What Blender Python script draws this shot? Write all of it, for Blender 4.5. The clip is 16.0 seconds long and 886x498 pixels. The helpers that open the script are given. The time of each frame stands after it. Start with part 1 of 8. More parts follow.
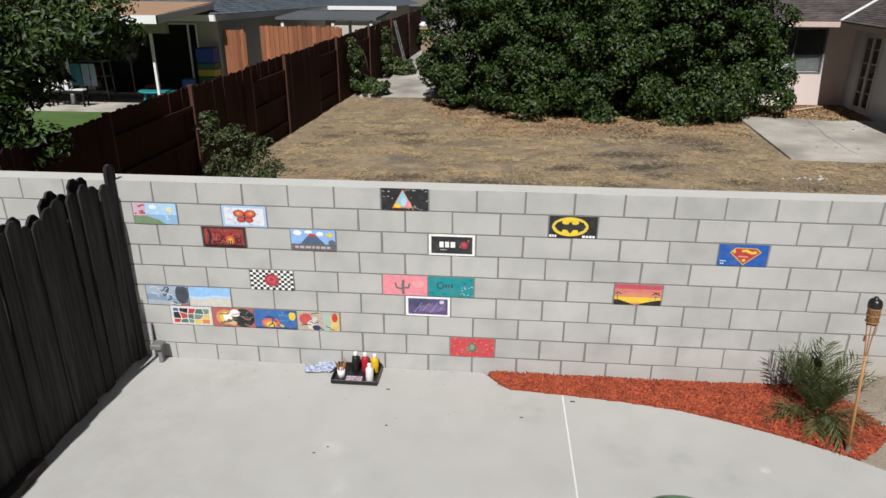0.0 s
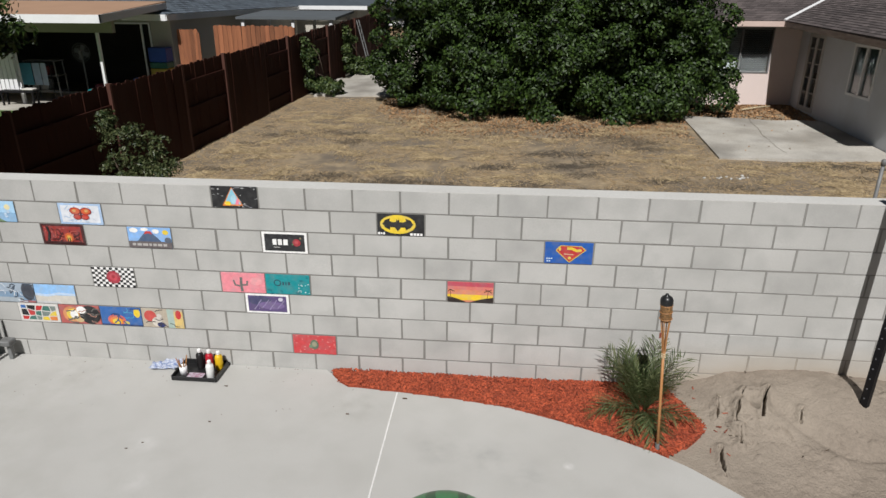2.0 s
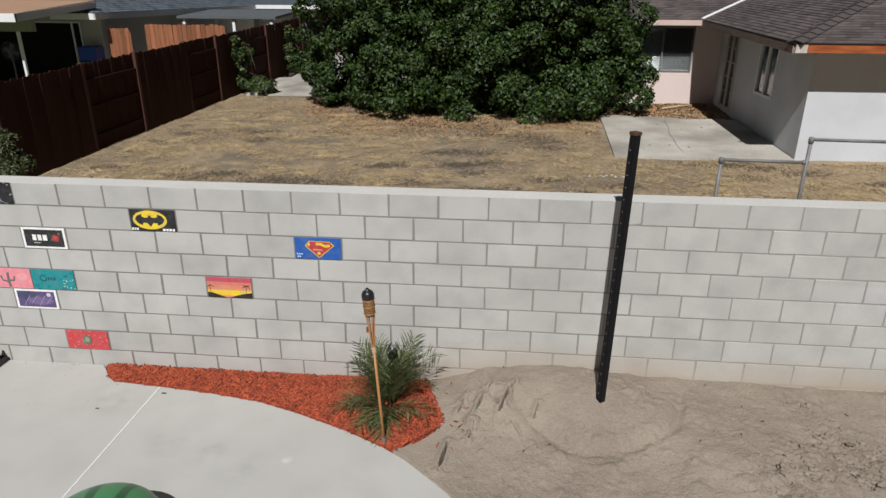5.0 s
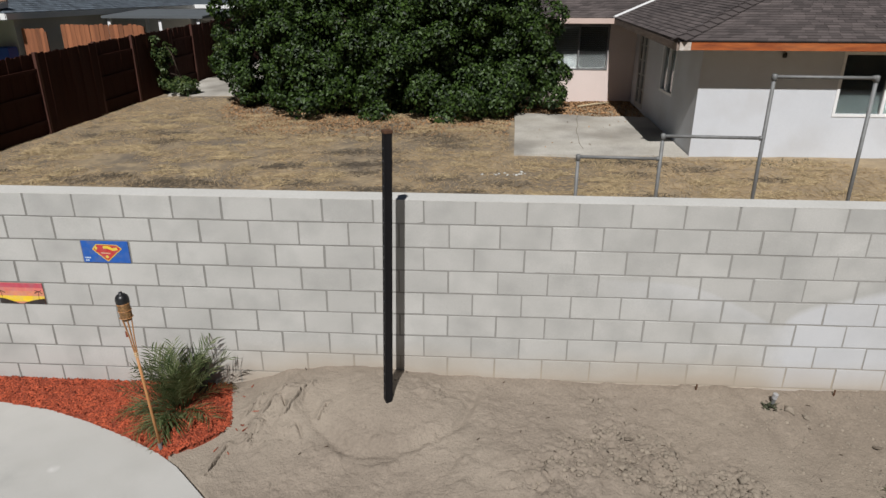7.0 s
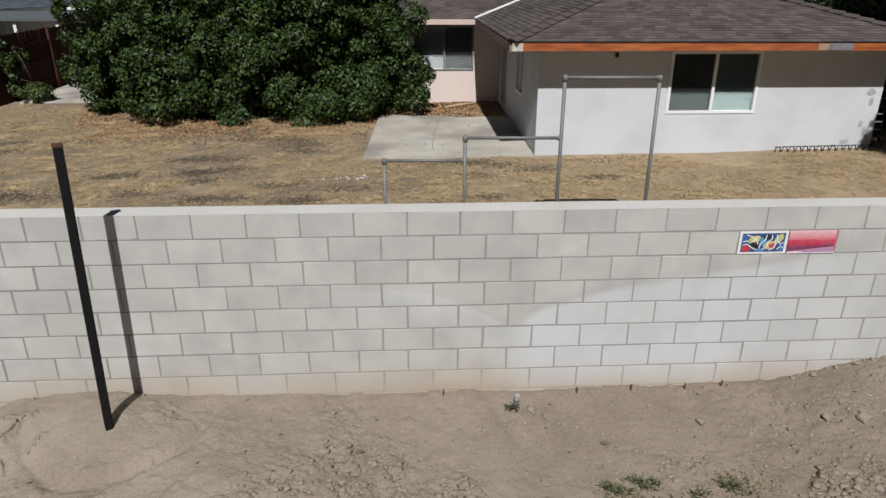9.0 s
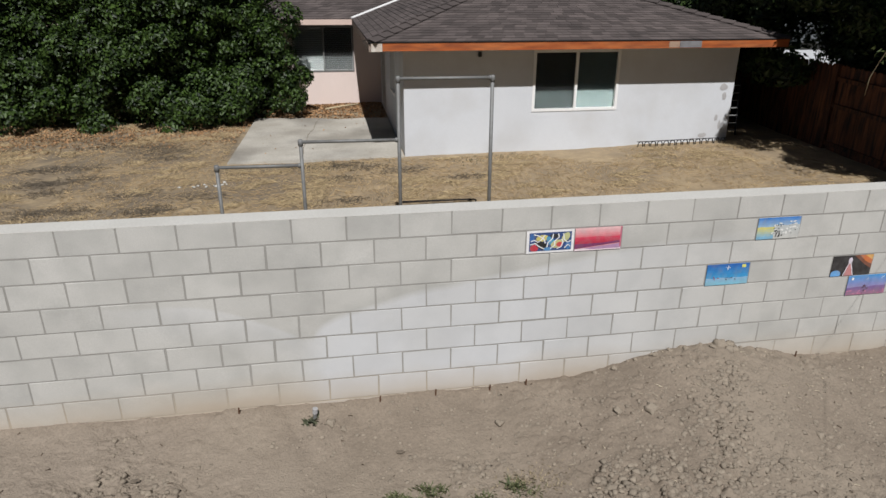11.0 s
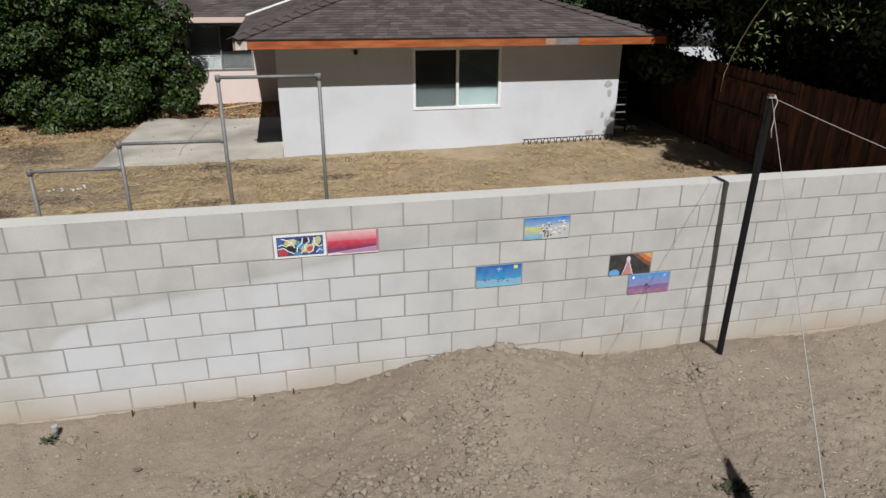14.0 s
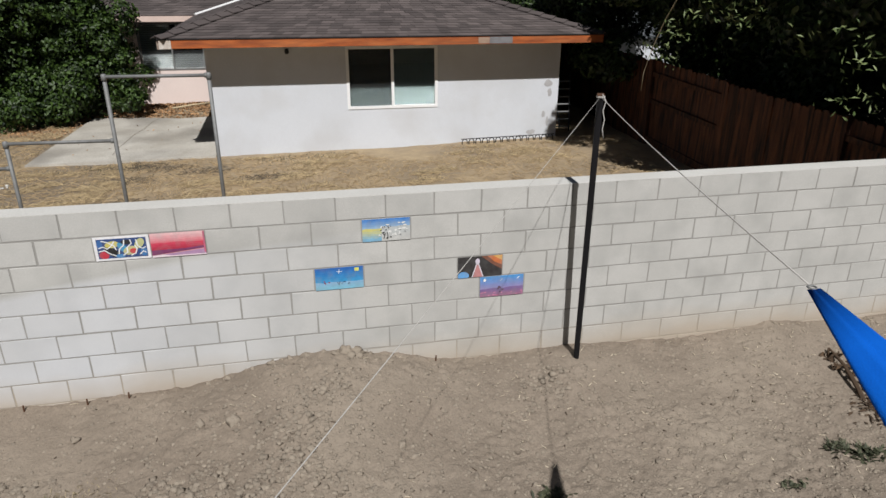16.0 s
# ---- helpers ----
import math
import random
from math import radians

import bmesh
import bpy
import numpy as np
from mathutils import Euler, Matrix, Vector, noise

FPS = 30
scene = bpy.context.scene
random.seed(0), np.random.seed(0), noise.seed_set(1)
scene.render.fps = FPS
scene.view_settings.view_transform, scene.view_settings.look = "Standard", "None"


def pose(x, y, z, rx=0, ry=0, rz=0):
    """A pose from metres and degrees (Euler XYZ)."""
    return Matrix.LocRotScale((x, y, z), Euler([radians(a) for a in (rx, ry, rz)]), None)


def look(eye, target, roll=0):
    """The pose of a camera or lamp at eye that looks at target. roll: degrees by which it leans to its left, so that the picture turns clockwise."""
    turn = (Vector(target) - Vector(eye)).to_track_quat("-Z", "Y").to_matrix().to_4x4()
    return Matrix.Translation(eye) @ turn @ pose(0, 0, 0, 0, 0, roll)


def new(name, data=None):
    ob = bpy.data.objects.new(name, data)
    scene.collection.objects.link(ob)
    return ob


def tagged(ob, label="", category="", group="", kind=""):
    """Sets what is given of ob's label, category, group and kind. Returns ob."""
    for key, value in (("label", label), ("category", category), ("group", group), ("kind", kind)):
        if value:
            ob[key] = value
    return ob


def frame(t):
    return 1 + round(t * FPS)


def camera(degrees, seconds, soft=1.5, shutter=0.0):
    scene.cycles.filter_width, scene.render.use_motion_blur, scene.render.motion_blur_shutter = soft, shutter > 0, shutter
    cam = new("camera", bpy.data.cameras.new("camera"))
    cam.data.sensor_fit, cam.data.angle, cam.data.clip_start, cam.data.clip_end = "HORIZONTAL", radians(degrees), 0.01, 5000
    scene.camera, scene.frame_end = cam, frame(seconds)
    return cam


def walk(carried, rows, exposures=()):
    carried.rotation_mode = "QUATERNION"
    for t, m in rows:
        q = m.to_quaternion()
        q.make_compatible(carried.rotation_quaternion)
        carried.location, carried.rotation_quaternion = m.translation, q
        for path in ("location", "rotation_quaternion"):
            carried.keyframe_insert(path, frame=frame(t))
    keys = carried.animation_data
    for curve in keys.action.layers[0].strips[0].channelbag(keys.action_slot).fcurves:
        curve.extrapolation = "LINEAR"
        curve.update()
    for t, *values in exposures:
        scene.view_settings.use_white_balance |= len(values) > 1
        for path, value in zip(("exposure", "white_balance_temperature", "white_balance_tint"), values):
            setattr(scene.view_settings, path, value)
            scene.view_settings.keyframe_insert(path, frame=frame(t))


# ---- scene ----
cam = camera(68.4, 16.0)
PATH = [
    (0, (0.968, -5.281, 3.31), (0.813, -3.426, 2.579), 0.3),
    (0.5, (1.243, -5.267, 3.309), (1.087, -3.412, 2.577), 0.3),
    (1, (1.629, -5.253, 3.307), (1.468, -3.399, 2.576), 0.3),
    (1.5, (2.036, -5.217, 3.301), (1.876, -3.362, 2.571), 0.3),
    (2, (2.444, -5.187, 3.308), (2.283, -3.333, 2.577), 0.3),
    (2.5, (2.86, -5.174, 3.314), (2.698, -3.32, 2.583), 0.3),
    (3, (3.252, -5.15, 3.316), (3.088, -3.295, 2.585), 0.3),
    (3.5, (3.621, -5.129, 3.311), (3.455, -3.274, 2.58), 0.3),
    (6, (5.271, -4.962, 3.289), (5.108, -3.108, 2.556), 0.3),
    (6.5, (5.69, -4.925, 3.291), (5.547, -3.07, 2.557), 0.3),
    (7, (6.125, -4.875, 3.285), (6.026, -3.016, 2.552), 0.2),
    (7.5, (6.565, -4.83, 3.296), (6.48, -2.971, 2.562), 0.1),
    (8, (6.988, -4.793, 3.303), (6.925, -2.933, 2.571), 0.1),
    (8.5, (7.388, -4.754, 3.317), (7.393, -2.893, 2.584), 0.1),
    (9, (7.756, -4.719, 3.318), (7.859, -2.861, 2.586), 0.2),
    (9.5, (8.095, -4.7, 3.326), (8.263, -2.847, 2.593), 0.2),
    (10, (8.39, -4.681, 3.328), (8.604, -2.832, 2.595), 0.2),
    (12.5, (9.647, -4.714, 3.336), (10.049, -2.897, 2.601), 0.1),
    (13, (9.939, -4.737, 3.328), (10.341, -2.921, 2.594), 0.1),
    (13.5, (10.281, -4.785, 3.316), (10.682, -2.969, 2.581), 0.2),
    (14, (10.641, -4.835, 3.315), (11.042, -3.02, 2.577), 0.2),
    (14.5, (11.016, -4.897, 3.308), (11.415, -3.082, 2.571), 0.1),
    (15, (11.378, -4.945, 3.304), (11.779, -3.13, 2.566), 0.1),
    (15.5, (11.704, -4.985, 3.3), (12.105, -3.17, 2.561), 0.2),
    (16, (12.006, -5.033, 3.308), (12.393, -3.215, 2.567), 0.1),
]
walk(cam, [(t, look(eye, target, roll)) for t, eye, target, roll in PATH],
     exposures=[(0, 0.11), (1, 0.09), (2, 0.02), (3, 0.0), (10, 0.0), (13, 0.05), (16, 0.08)])

# ---- world, sun and exposure ----
SUN_WAY = Vector((0.07, 1.0, -1.15))
world = bpy.data.worlds.new("world")
scene.world = world
world.use_nodes = True
sky = world.node_tree.nodes.new("ShaderNodeTexSky")
sky.sky_type, sky.sun_disc = "NISHITA", False
sky.sun_elevation = math.atan2(1.15, math.hypot(0.07, 1.0))
sky.sun_rotation = math.atan2(-0.07, -1.0)
back = world.node_tree.nodes["Background"]
back.inputs["Strength"].default_value = 0.0155
world.node_tree.links.new(sky.outputs["Color"], back.inputs["Color"])
sun_data = bpy.data.lights.new("sun", "SUN")
sun_data.energy, sun_data.angle, sun_data.color = 4.65, radians(0.55), (1.0, 0.99, 0.98)
sun = new("sun", sun_data)
sun.matrix_world = look((0, -20, 24), Vector((0, -20, 24)) + SUN_WAY)
scene.view_settings.exposure = 0.0

# ---- materials ----


def surface(name, colour, second=None, rough=0.85, scale=3.0, fine=60.0, amount=0.5, bump=0.15, bump_scale=None, relief=0.01,
            metal=0.0, third=None, third_scale=0.6, third_amount=0.5, island=0.0, per_object=0.0, stretch=(1, 1, 1), spec=0.4):
    """A rough surface whose colour wanders between two or three tones at a coarse and a fine scale."""
    m = bpy.data.materials.new(name)
    m.use_nodes = True
    nt = m.node_tree
    bsdf = nt.nodes["Principled BSDF"]
    bsdf.inputs["Roughness"].default_value, bsdf.inputs["Metallic"].default_value = rough, metal
    bsdf.inputs["Specular IOR Level"].default_value = spec
    second = second or tuple(c * 0.7 for c in colour)
    geo = nt.nodes.new("ShaderNodeNewGeometry")
    place = geo.outputs["Position"]
    if stretch != (1, 1, 1):
        mapping = nt.nodes.new("ShaderNodeMapping")
        mapping.inputs["Scale"].default_value = stretch
        nt.links.new(place, mapping.inputs["Vector"])
        place = mapping.outputs["Vector"]

    def tex(size, detail=4.0):
        n = nt.nodes.new("ShaderNodeTexNoise")
        n.inputs["Scale"].default_value, n.inputs["Detail"].default_value = size, detail
        nt.links.new(place, n.inputs["Vector"])
        return n.outputs["Fac"]

    def stretched(fac, lo, hi, top):
        r = nt.nodes.new("ShaderNodeMapRange")
        r.inputs["From Min"].default_value, r.inputs["From Max"].default_value = lo, hi
        r.inputs["To Max"].default_value = top
        nt.links.new(fac, r.inputs["Value"])
        return r.outputs["Result"]

    def mixed(fac, a, b):
        x = nt.nodes.new("ShaderNodeMix")
        x.data_type = "RGBA"
        nt.links.new(fac, x.inputs[0])
        for socket, value in ((x.inputs[6], a), (x.inputs[7], b)):
            if isinstance(value, tuple):
                socket.default_value = (*value, 1)
            else:
                nt.links.new(value, socket)
        return x.outputs[2]

    coarse, grain = tex(scale), tex(fine, 6.0)
    tone = mixed(stretched(coarse, 0.35, 0.68, amount), tuple(colour), tuple(second))
    tone = mixed(stretched(grain, 0.3, 0.75, amount * 0.6), tone, tuple(c * 0.6 for c in second))
    if third:
        tone = mixed(stretched(tex(third_scale), 0.45, 0.7, third_amount), tone, tuple(third))
    if island or per_object:
        if island:
            random_out = geo.outputs["Random Per Island"]
        else:
            random_out = nt.nodes.new("ShaderNodeObjectInfo").outputs["Random"]
        hsv = nt.nodes.new("ShaderNodeHueSaturation")
        r = nt.nodes.new("ShaderNodeMapRange")
        spread = island or per_object
        r.inputs["To Min"].default_value, r.inputs["To Max"].default_value = 1 - spread, 1 + spread
        nt.links.new(random_out, r.inputs["Value"])
        nt.links.new(r.outputs["Result"], hsv.inputs["Value"])
        nt.links.new(tone, hsv.inputs["Color"])
        tone = hsv.outputs["Color"]
    nt.links.new(tone, bsdf.inputs["Base Color"])
    if bump:
        b = nt.nodes.new("ShaderNodeBump")
        b.inputs["Strength"].default_value, b.inputs["Distance"].default_value = bump, relief
        nt.links.new(tex(bump_scale or fine, 6.0), b.inputs["Height"])
        nt.links.new(b.outputs["Normal"], bsdf.inputs["Normal"])
    return m


def leafy(name, colour, second, rough=0.42, through_amount=0.25):
    m = bpy.data.materials.new(name)
    m.use_nodes = True
    nt = m.node_tree
    bsdf, out = nt.nodes["Principled BSDF"], nt.nodes["Material Output"]
    geo = nt.nodes.new("ShaderNodeNewGeometry")
    mix = nt.nodes.new("ShaderNodeMix")
    mix.data_type = "RGBA"
    mix.inputs[6].default_value, mix.inputs[7].default_value = (*colour, 1), (*second, 1)
    nt.links.new(geo.outputs["Random Per Island"], mix.inputs[0])
    nt.links.new(mix.outputs[2], bsdf.inputs["Base Color"])
    bsdf.inputs["Roughness"].default_value = rough
    bsdf.inputs["Specular IOR Level"].default_value = 0.35
    trans = nt.nodes.new("ShaderNodeBsdfTranslucent")
    nt.links.new(mix.outputs[2], trans.inputs["Color"])
    both = nt.nodes.new("ShaderNodeMixShader")
    both.inputs[0].default_value = through_amount
    nt.links.new(bsdf.outputs[0], both.inputs[1])
    nt.links.new(trans.outputs[0], both.inputs[2])
    nt.links.new(both.outputs[0], out.inputs["Surface"])
    return m


def glassy(name, colour=(0.85, 0.92, 0.9), rough=0.02):
    m = bpy.data.materials.new(name)
    m.use_nodes = True
    b = m.node_tree.nodes["Principled BSDF"]
    b.inputs["Base Color"].default_value = (*colour, 1)
    b.inputs["Roughness"].default_value, b.inputs["Transmission Weight"].default_value = rough, 1.0
    b.inputs["IOR"].default_value = 1.45
    return m


PAINTS = {}


def paint(colour, rough=0.6):
    """Brushed acrylic of one colour, a little uneven."""
    key = tuple(round(c, 3) for c in colour)
    if key not in PAINTS:
        PAINTS[key] = surface("acrylic_paint", key, tuple(min(1, c * 1.25 + 0.02) for c in key), rough=rough, scale=22, fine=90,
                              amount=0.65, bump=0.08, third=tuple(0.62 * c + 0.38 * (0.10 + 0.6 * (key[0] + key[1] + key[2]) / 3) for c in key), third_scale=16, third_amount=0.75)
    return PAINTS[key]


def block_material(name, tone, second):
    """Grey concrete block: speckle, cloudy patches, a chalky wash with its own outline and soil splashed up from below."""
    m = surface(name, tone, second, rough=0.92, scale=1.7, fine=140, amount=0.7, bump=0.25, bump_scale=220, per_object=0.055,
                third=(0.325, 0.322, 0.306), third_scale=3.2, third_amount=0.6)
    nt = m.node_tree
    bsdf = nt.nodes["Principled BSDF"]
    base = bsdf.inputs["Base Color"].links[0].from_socket
    geo = nt.nodes.new("ShaderNodeNewGeometry")
    sep = nt.nodes.new("ShaderNodeSeparateXYZ")
    nt.links.new(geo.outputs["Position"], sep.inputs[0])
    wob = nt.nodes.new("ShaderNodeTexNoise")
    wob.inputs["Scale"].default_value, wob.inputs["Detail"].default_value = 1.3, 5
    nt.links.new(geo.outputs["Position"], wob.inputs["Vector"])

    def calc(op, a, b):
        n = nt.nodes.new("ShaderNodeMath")
        n.operation = op
        for socket, v in zip(n.inputs, (a, b)):
            if isinstance(v, (int, float)):
                socket.default_value = v
            else:
                nt.links.new(v, socket)
        return n.outputs[0]

    def ramp(v, lo, hi, top):
        r = nt.nodes.new("ShaderNodeMapRange")
        r.inputs["From Min"].default_value, r.inputs["From Max"].default_value, r.inputs["To Max"].default_value = lo, hi, top
        nt.links.new(v, r.inputs["Value"])
        return r.outputs["Result"]

    def blend(fac, a, colour):
        x = nt.nodes.new("ShaderNodeMix")
        x.data_type = "RGBA"
        nt.links.new(fac, x.inputs[0])
        nt.links.new(a, x.inputs[6])
        x.inputs[7].default_value = (*colour, 1)
        return x.outputs[2]

    # two hosed arcs: a chalky bluish wash under the rising one, a faint one falling towards it
    ripple = calc("MULTIPLY", calc("SUBTRACT", wob.outputs["Fac"], 0.5), 0.10)
    run = calc("MAXIMUM", calc("SUBTRACT", sep.outputs["X"], 8.66), 0.0)
    rising = calc("ADD", calc("MULTIPLY", calc("POWER", run, 0.5), 0.372), 0.78)
    under = calc("ADD", calc("SUBTRACT", rising, sep.outputs["Z"]), ripple)
    begun = calc("MULTIPLY", ramp(sep.outputs["X"], 8.45, 8.75, 1.0), ramp(calc("ADD", sep.outputs["X"], calc("MULTIPLY", wob.outputs["Fac"], 1.5)), 13.4, 11.2, 1.0))
    cloudy = ramp(wob.outputs["Fac"], 0.25, 0.65, 1.0)
    wash = calc("MULTIPLY", calc("MULTIPLY", ramp(under, 0.0, 0.06, 0.52), begun), calc("ADD", calc("MULTIPLY", cloudy, 0.45), 0.55))
    rim = calc("MULTIPLY", calc("MULTIPLY", ramp(under, -0.09, -0.01, 0.26), ramp(under, 0.03, 0.0, 1.0)), calc("MULTIPLY", ramp(sep.outputs["X"], 8.66, 8.8, 1.0), ramp(sep.outputs["X"], 12.0, 10.8, 1.0)))
    drop = calc("MAXIMUM", calc("SUBTRACT", sep.outputs["X"], 7.45), 0.0)
    falling = calc("SUBTRACT", 1.14, calc("MULTIPLY", calc("MULTIPLY", drop, drop), 0.30))
    below = calc("ADD", calc("SUBTRACT", falling, sep.outputs["Z"]), ripple)
    span = calc("MULTIPLY", ramp(sep.outputs["X"], 7.0, 7.7, 1.0), ramp(sep.outputs["X"], 8.65, 8.5, 1.0))
    faint = calc("MULTIPLY", calc("MULTIPLY", ramp(below, 0.0, 0.03, 0.24), ramp(below, 0.35, 0.0, 1.0)), span)
    washed = blend(rim, base, (0.33, 0.33, 0.31))
    washed = blend(calc("MAXIMUM", wash, faint), washed, (0.58, 0.60, 0.645))
    height = calc("ADD", sep.outputs["Z"], calc("MULTIPLY", calc("SUBTRACT", wob.outputs["Fac"], 0.5), 0.3))
    beyond = ramp(sep.outputs["X"], 3.6, 4.6, 1.0)
    splash = calc("MULTIPLY", ramp(height, 0.47, 0.16, 0.72), beyond)
    foot = calc("MULTIPLY", ramp(height, 0.25, 0.07, 0.68), ramp(sep.outputs["X"], 2.6, 4.4, 1.0))
    soiled = blend(foot, blend(splash, washed, (0.40, 0.335, 0.26)), (0.34, 0.275, 0.21))
    nt.links.new(soiled, bsdf.inputs["Base Color"])
    return m


M_BLOCK = block_material("concrete_block", (0.497, 0.488, 0.465), (0.415, 0.407, 0.385))
M_MORTAR = surface("mortar", (0.30, 0.291, 0.272), (0.235, 0.228, 0.212), scale=0.8, fine=120, bump=0.3)
mortar_ramp = M_MORTAR.node_tree.nodes.new("ShaderNodeMapRange")
mortar_geo = M_MORTAR.node_tree.nodes.new("ShaderNodeNewGeometry")
mortar_sep = M_MORTAR.node_tree.nodes.new("ShaderNodeSeparateXYZ")
mortar_mix = M_MORTAR.node_tree.nodes.new("ShaderNodeMix")
mortar_mix.data_type = "RGBA"
mortar_mix.inputs[7].default_value = (0.165, 0.16, 0.146, 1)
mortar_ramp.inputs["From Min"].default_value, mortar_ramp.inputs["From Max"].default_value, mortar_ramp.inputs["To Max"].default_value = 8.0, 2.0, 0.75
M_MORTAR.node_tree.links.new(mortar_geo.outputs["Position"], mortar_sep.inputs[0])
M_MORTAR.node_tree.links.new(mortar_sep.outputs["X"], mortar_ramp.inputs["Value"])
M_MORTAR.node_tree.links.new(mortar_ramp.outputs["Result"], mortar_mix.inputs[0])
M_MORTAR.node_tree.links.new(M_MORTAR.node_tree.nodes["Principled BSDF"].inputs["Base Color"].links[0].from_socket, mortar_mix.inputs[6])
M_MORTAR.node_tree.links.new(mortar_mix.outputs[2], M_MORTAR.node_tree.nodes["Principled BSDF"].inputs["Base Color"])
smear_high, smear_long, smear_both, smear_mix = (M_MORTAR.node_tree.nodes.new(k) for k in ("ShaderNodeMapRange", "ShaderNodeMapRange", "ShaderNodeMath", "ShaderNodeMix"))
smear_high.inputs["From Min"].default_value, smear_high.inputs["From Max"].default_value, smear_high.inputs["To Max"].default_value = 0.44, 0.22, 0.85
smear_long.inputs["From Min"].default_value, smear_long.inputs["From Max"].default_value = 3.8, 5.0
smear_both.operation, smear_mix.data_type = "MULTIPLY", "RGBA"
smear_mix.inputs[7].default_value = (0.37, 0.315, 0.245, 1)
for a, b in ((mortar_sep.outputs["Z"], smear_high.inputs["Value"]), (mortar_sep.outputs["X"], smear_long.inputs["Value"]), (smear_high.outputs["Result"], smear_both.inputs[0]), (smear_long.outputs["Result"], smear_both.inputs[1]),
             (smear_both.outputs[0], smear_mix.inputs[0]), (mortar_mix.outputs[2], smear_mix.inputs[6]), (smear_mix.outputs[2], M_MORTAR.node_tree.nodes["Principled BSDF"].inputs["Base Color"])):
    M_MORTAR.node_tree.links.new(a, b)
M_CAP = surface("mortar_cap", (0.60, 0.59, 0.56), (0.50, 0.485, 0.45), scale=2.2, fine=80, amount=0.5, bump=0.2)
M_SLAB = surface("broom_finished_concrete", (0.465, 0.455, 0.430), (0.410, 0.400, 0.375), scale=0.9, fine=160, amount=0.5, bump=0.12,
                 third=(0.37, 0.36, 0.335), third_scale=2.6, third_amount=0.5)
slab_nt = M_SLAB.node_tree
slab_geo = slab_nt.nodes.new("ShaderNodeNewGeometry")
slab_noise = slab_nt.nodes.new("ShaderNodeTexNoise")
slab_noise.inputs["Scale"].default_value, slab_noise.inputs["Detail"].default_value = 7, 7
slab_nt.links.new(slab_geo.outputs["Position"], slab_noise.inputs["Vector"])
slab_tone = slab_nt.nodes["Principled BSDF"].inputs["Base Color"].links[0].from_socket
# Noise-broken round patches tint the slab; the widest darken its left end.
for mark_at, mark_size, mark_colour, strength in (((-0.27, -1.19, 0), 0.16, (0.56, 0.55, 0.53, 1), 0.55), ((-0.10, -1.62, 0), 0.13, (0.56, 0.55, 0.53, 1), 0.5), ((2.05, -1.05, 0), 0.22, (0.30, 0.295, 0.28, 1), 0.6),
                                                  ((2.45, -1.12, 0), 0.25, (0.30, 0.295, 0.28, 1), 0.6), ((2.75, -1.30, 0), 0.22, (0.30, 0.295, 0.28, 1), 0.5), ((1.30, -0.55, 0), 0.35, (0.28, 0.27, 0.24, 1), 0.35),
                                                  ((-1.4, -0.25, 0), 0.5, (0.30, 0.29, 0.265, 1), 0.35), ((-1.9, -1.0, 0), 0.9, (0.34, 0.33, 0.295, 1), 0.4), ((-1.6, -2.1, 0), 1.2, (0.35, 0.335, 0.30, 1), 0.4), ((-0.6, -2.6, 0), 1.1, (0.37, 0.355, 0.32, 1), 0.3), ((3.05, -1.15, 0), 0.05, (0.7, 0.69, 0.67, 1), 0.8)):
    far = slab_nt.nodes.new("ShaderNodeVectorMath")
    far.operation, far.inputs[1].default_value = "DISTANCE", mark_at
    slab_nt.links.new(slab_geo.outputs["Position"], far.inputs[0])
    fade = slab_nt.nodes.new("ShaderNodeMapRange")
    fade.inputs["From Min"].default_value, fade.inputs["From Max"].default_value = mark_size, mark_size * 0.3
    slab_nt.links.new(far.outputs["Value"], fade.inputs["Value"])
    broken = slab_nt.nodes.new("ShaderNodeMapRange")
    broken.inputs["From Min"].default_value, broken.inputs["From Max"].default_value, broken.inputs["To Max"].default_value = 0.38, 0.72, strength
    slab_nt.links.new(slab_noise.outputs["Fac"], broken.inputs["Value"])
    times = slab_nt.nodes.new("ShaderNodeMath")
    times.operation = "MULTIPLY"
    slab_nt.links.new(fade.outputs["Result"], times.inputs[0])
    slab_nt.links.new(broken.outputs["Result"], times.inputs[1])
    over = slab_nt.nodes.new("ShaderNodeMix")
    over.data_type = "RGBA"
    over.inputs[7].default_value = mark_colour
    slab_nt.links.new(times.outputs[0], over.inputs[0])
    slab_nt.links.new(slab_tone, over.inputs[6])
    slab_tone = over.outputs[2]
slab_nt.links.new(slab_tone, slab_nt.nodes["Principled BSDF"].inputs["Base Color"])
M_OLDSLAB = surface("weathered_concrete", (0.56, 0.53, 0.475), (0.37, 0.34, 0.29), scale=1.1, fine=40, amount=0.9, bump=0.2,
                    third=(0.17, 0.155, 0.135), third_scale=0.8, third_amount=0.7)
M_STRIP = surface("white_vinyl", (0.72, 0.71, 0.69), (0.60, 0.59, 0.56), rough=0.5, scale=8, fine=60, amount=0.4, bump=0.05)
M_DIRT = surface("dry_soil", (0.290, 0.240, 0.191), (0.218, 0.179, 0.141), scale=3.2, fine=45, amount=0.85, bump=0.9, bump_scale=60, relief=0.013,
                 third=(0.315, 0.268, 0.214), third_scale=0.7, third_amount=0.6)
dirt_nt = M_DIRT.node_tree
dirt_base = dirt_nt.nodes["Principled BSDF"].inputs["Base Color"].links[0].from_socket
dirt_geo, dirt_sep, dirt_noise = (dirt_nt.nodes.new(k) for k in ("ShaderNodeNewGeometry", "ShaderNodeSeparateXYZ", "ShaderNodeTexNoise"))
dirt_noise.inputs["Scale"].default_value, dirt_noise.inputs["Detail"].default_value = 0.9, 6
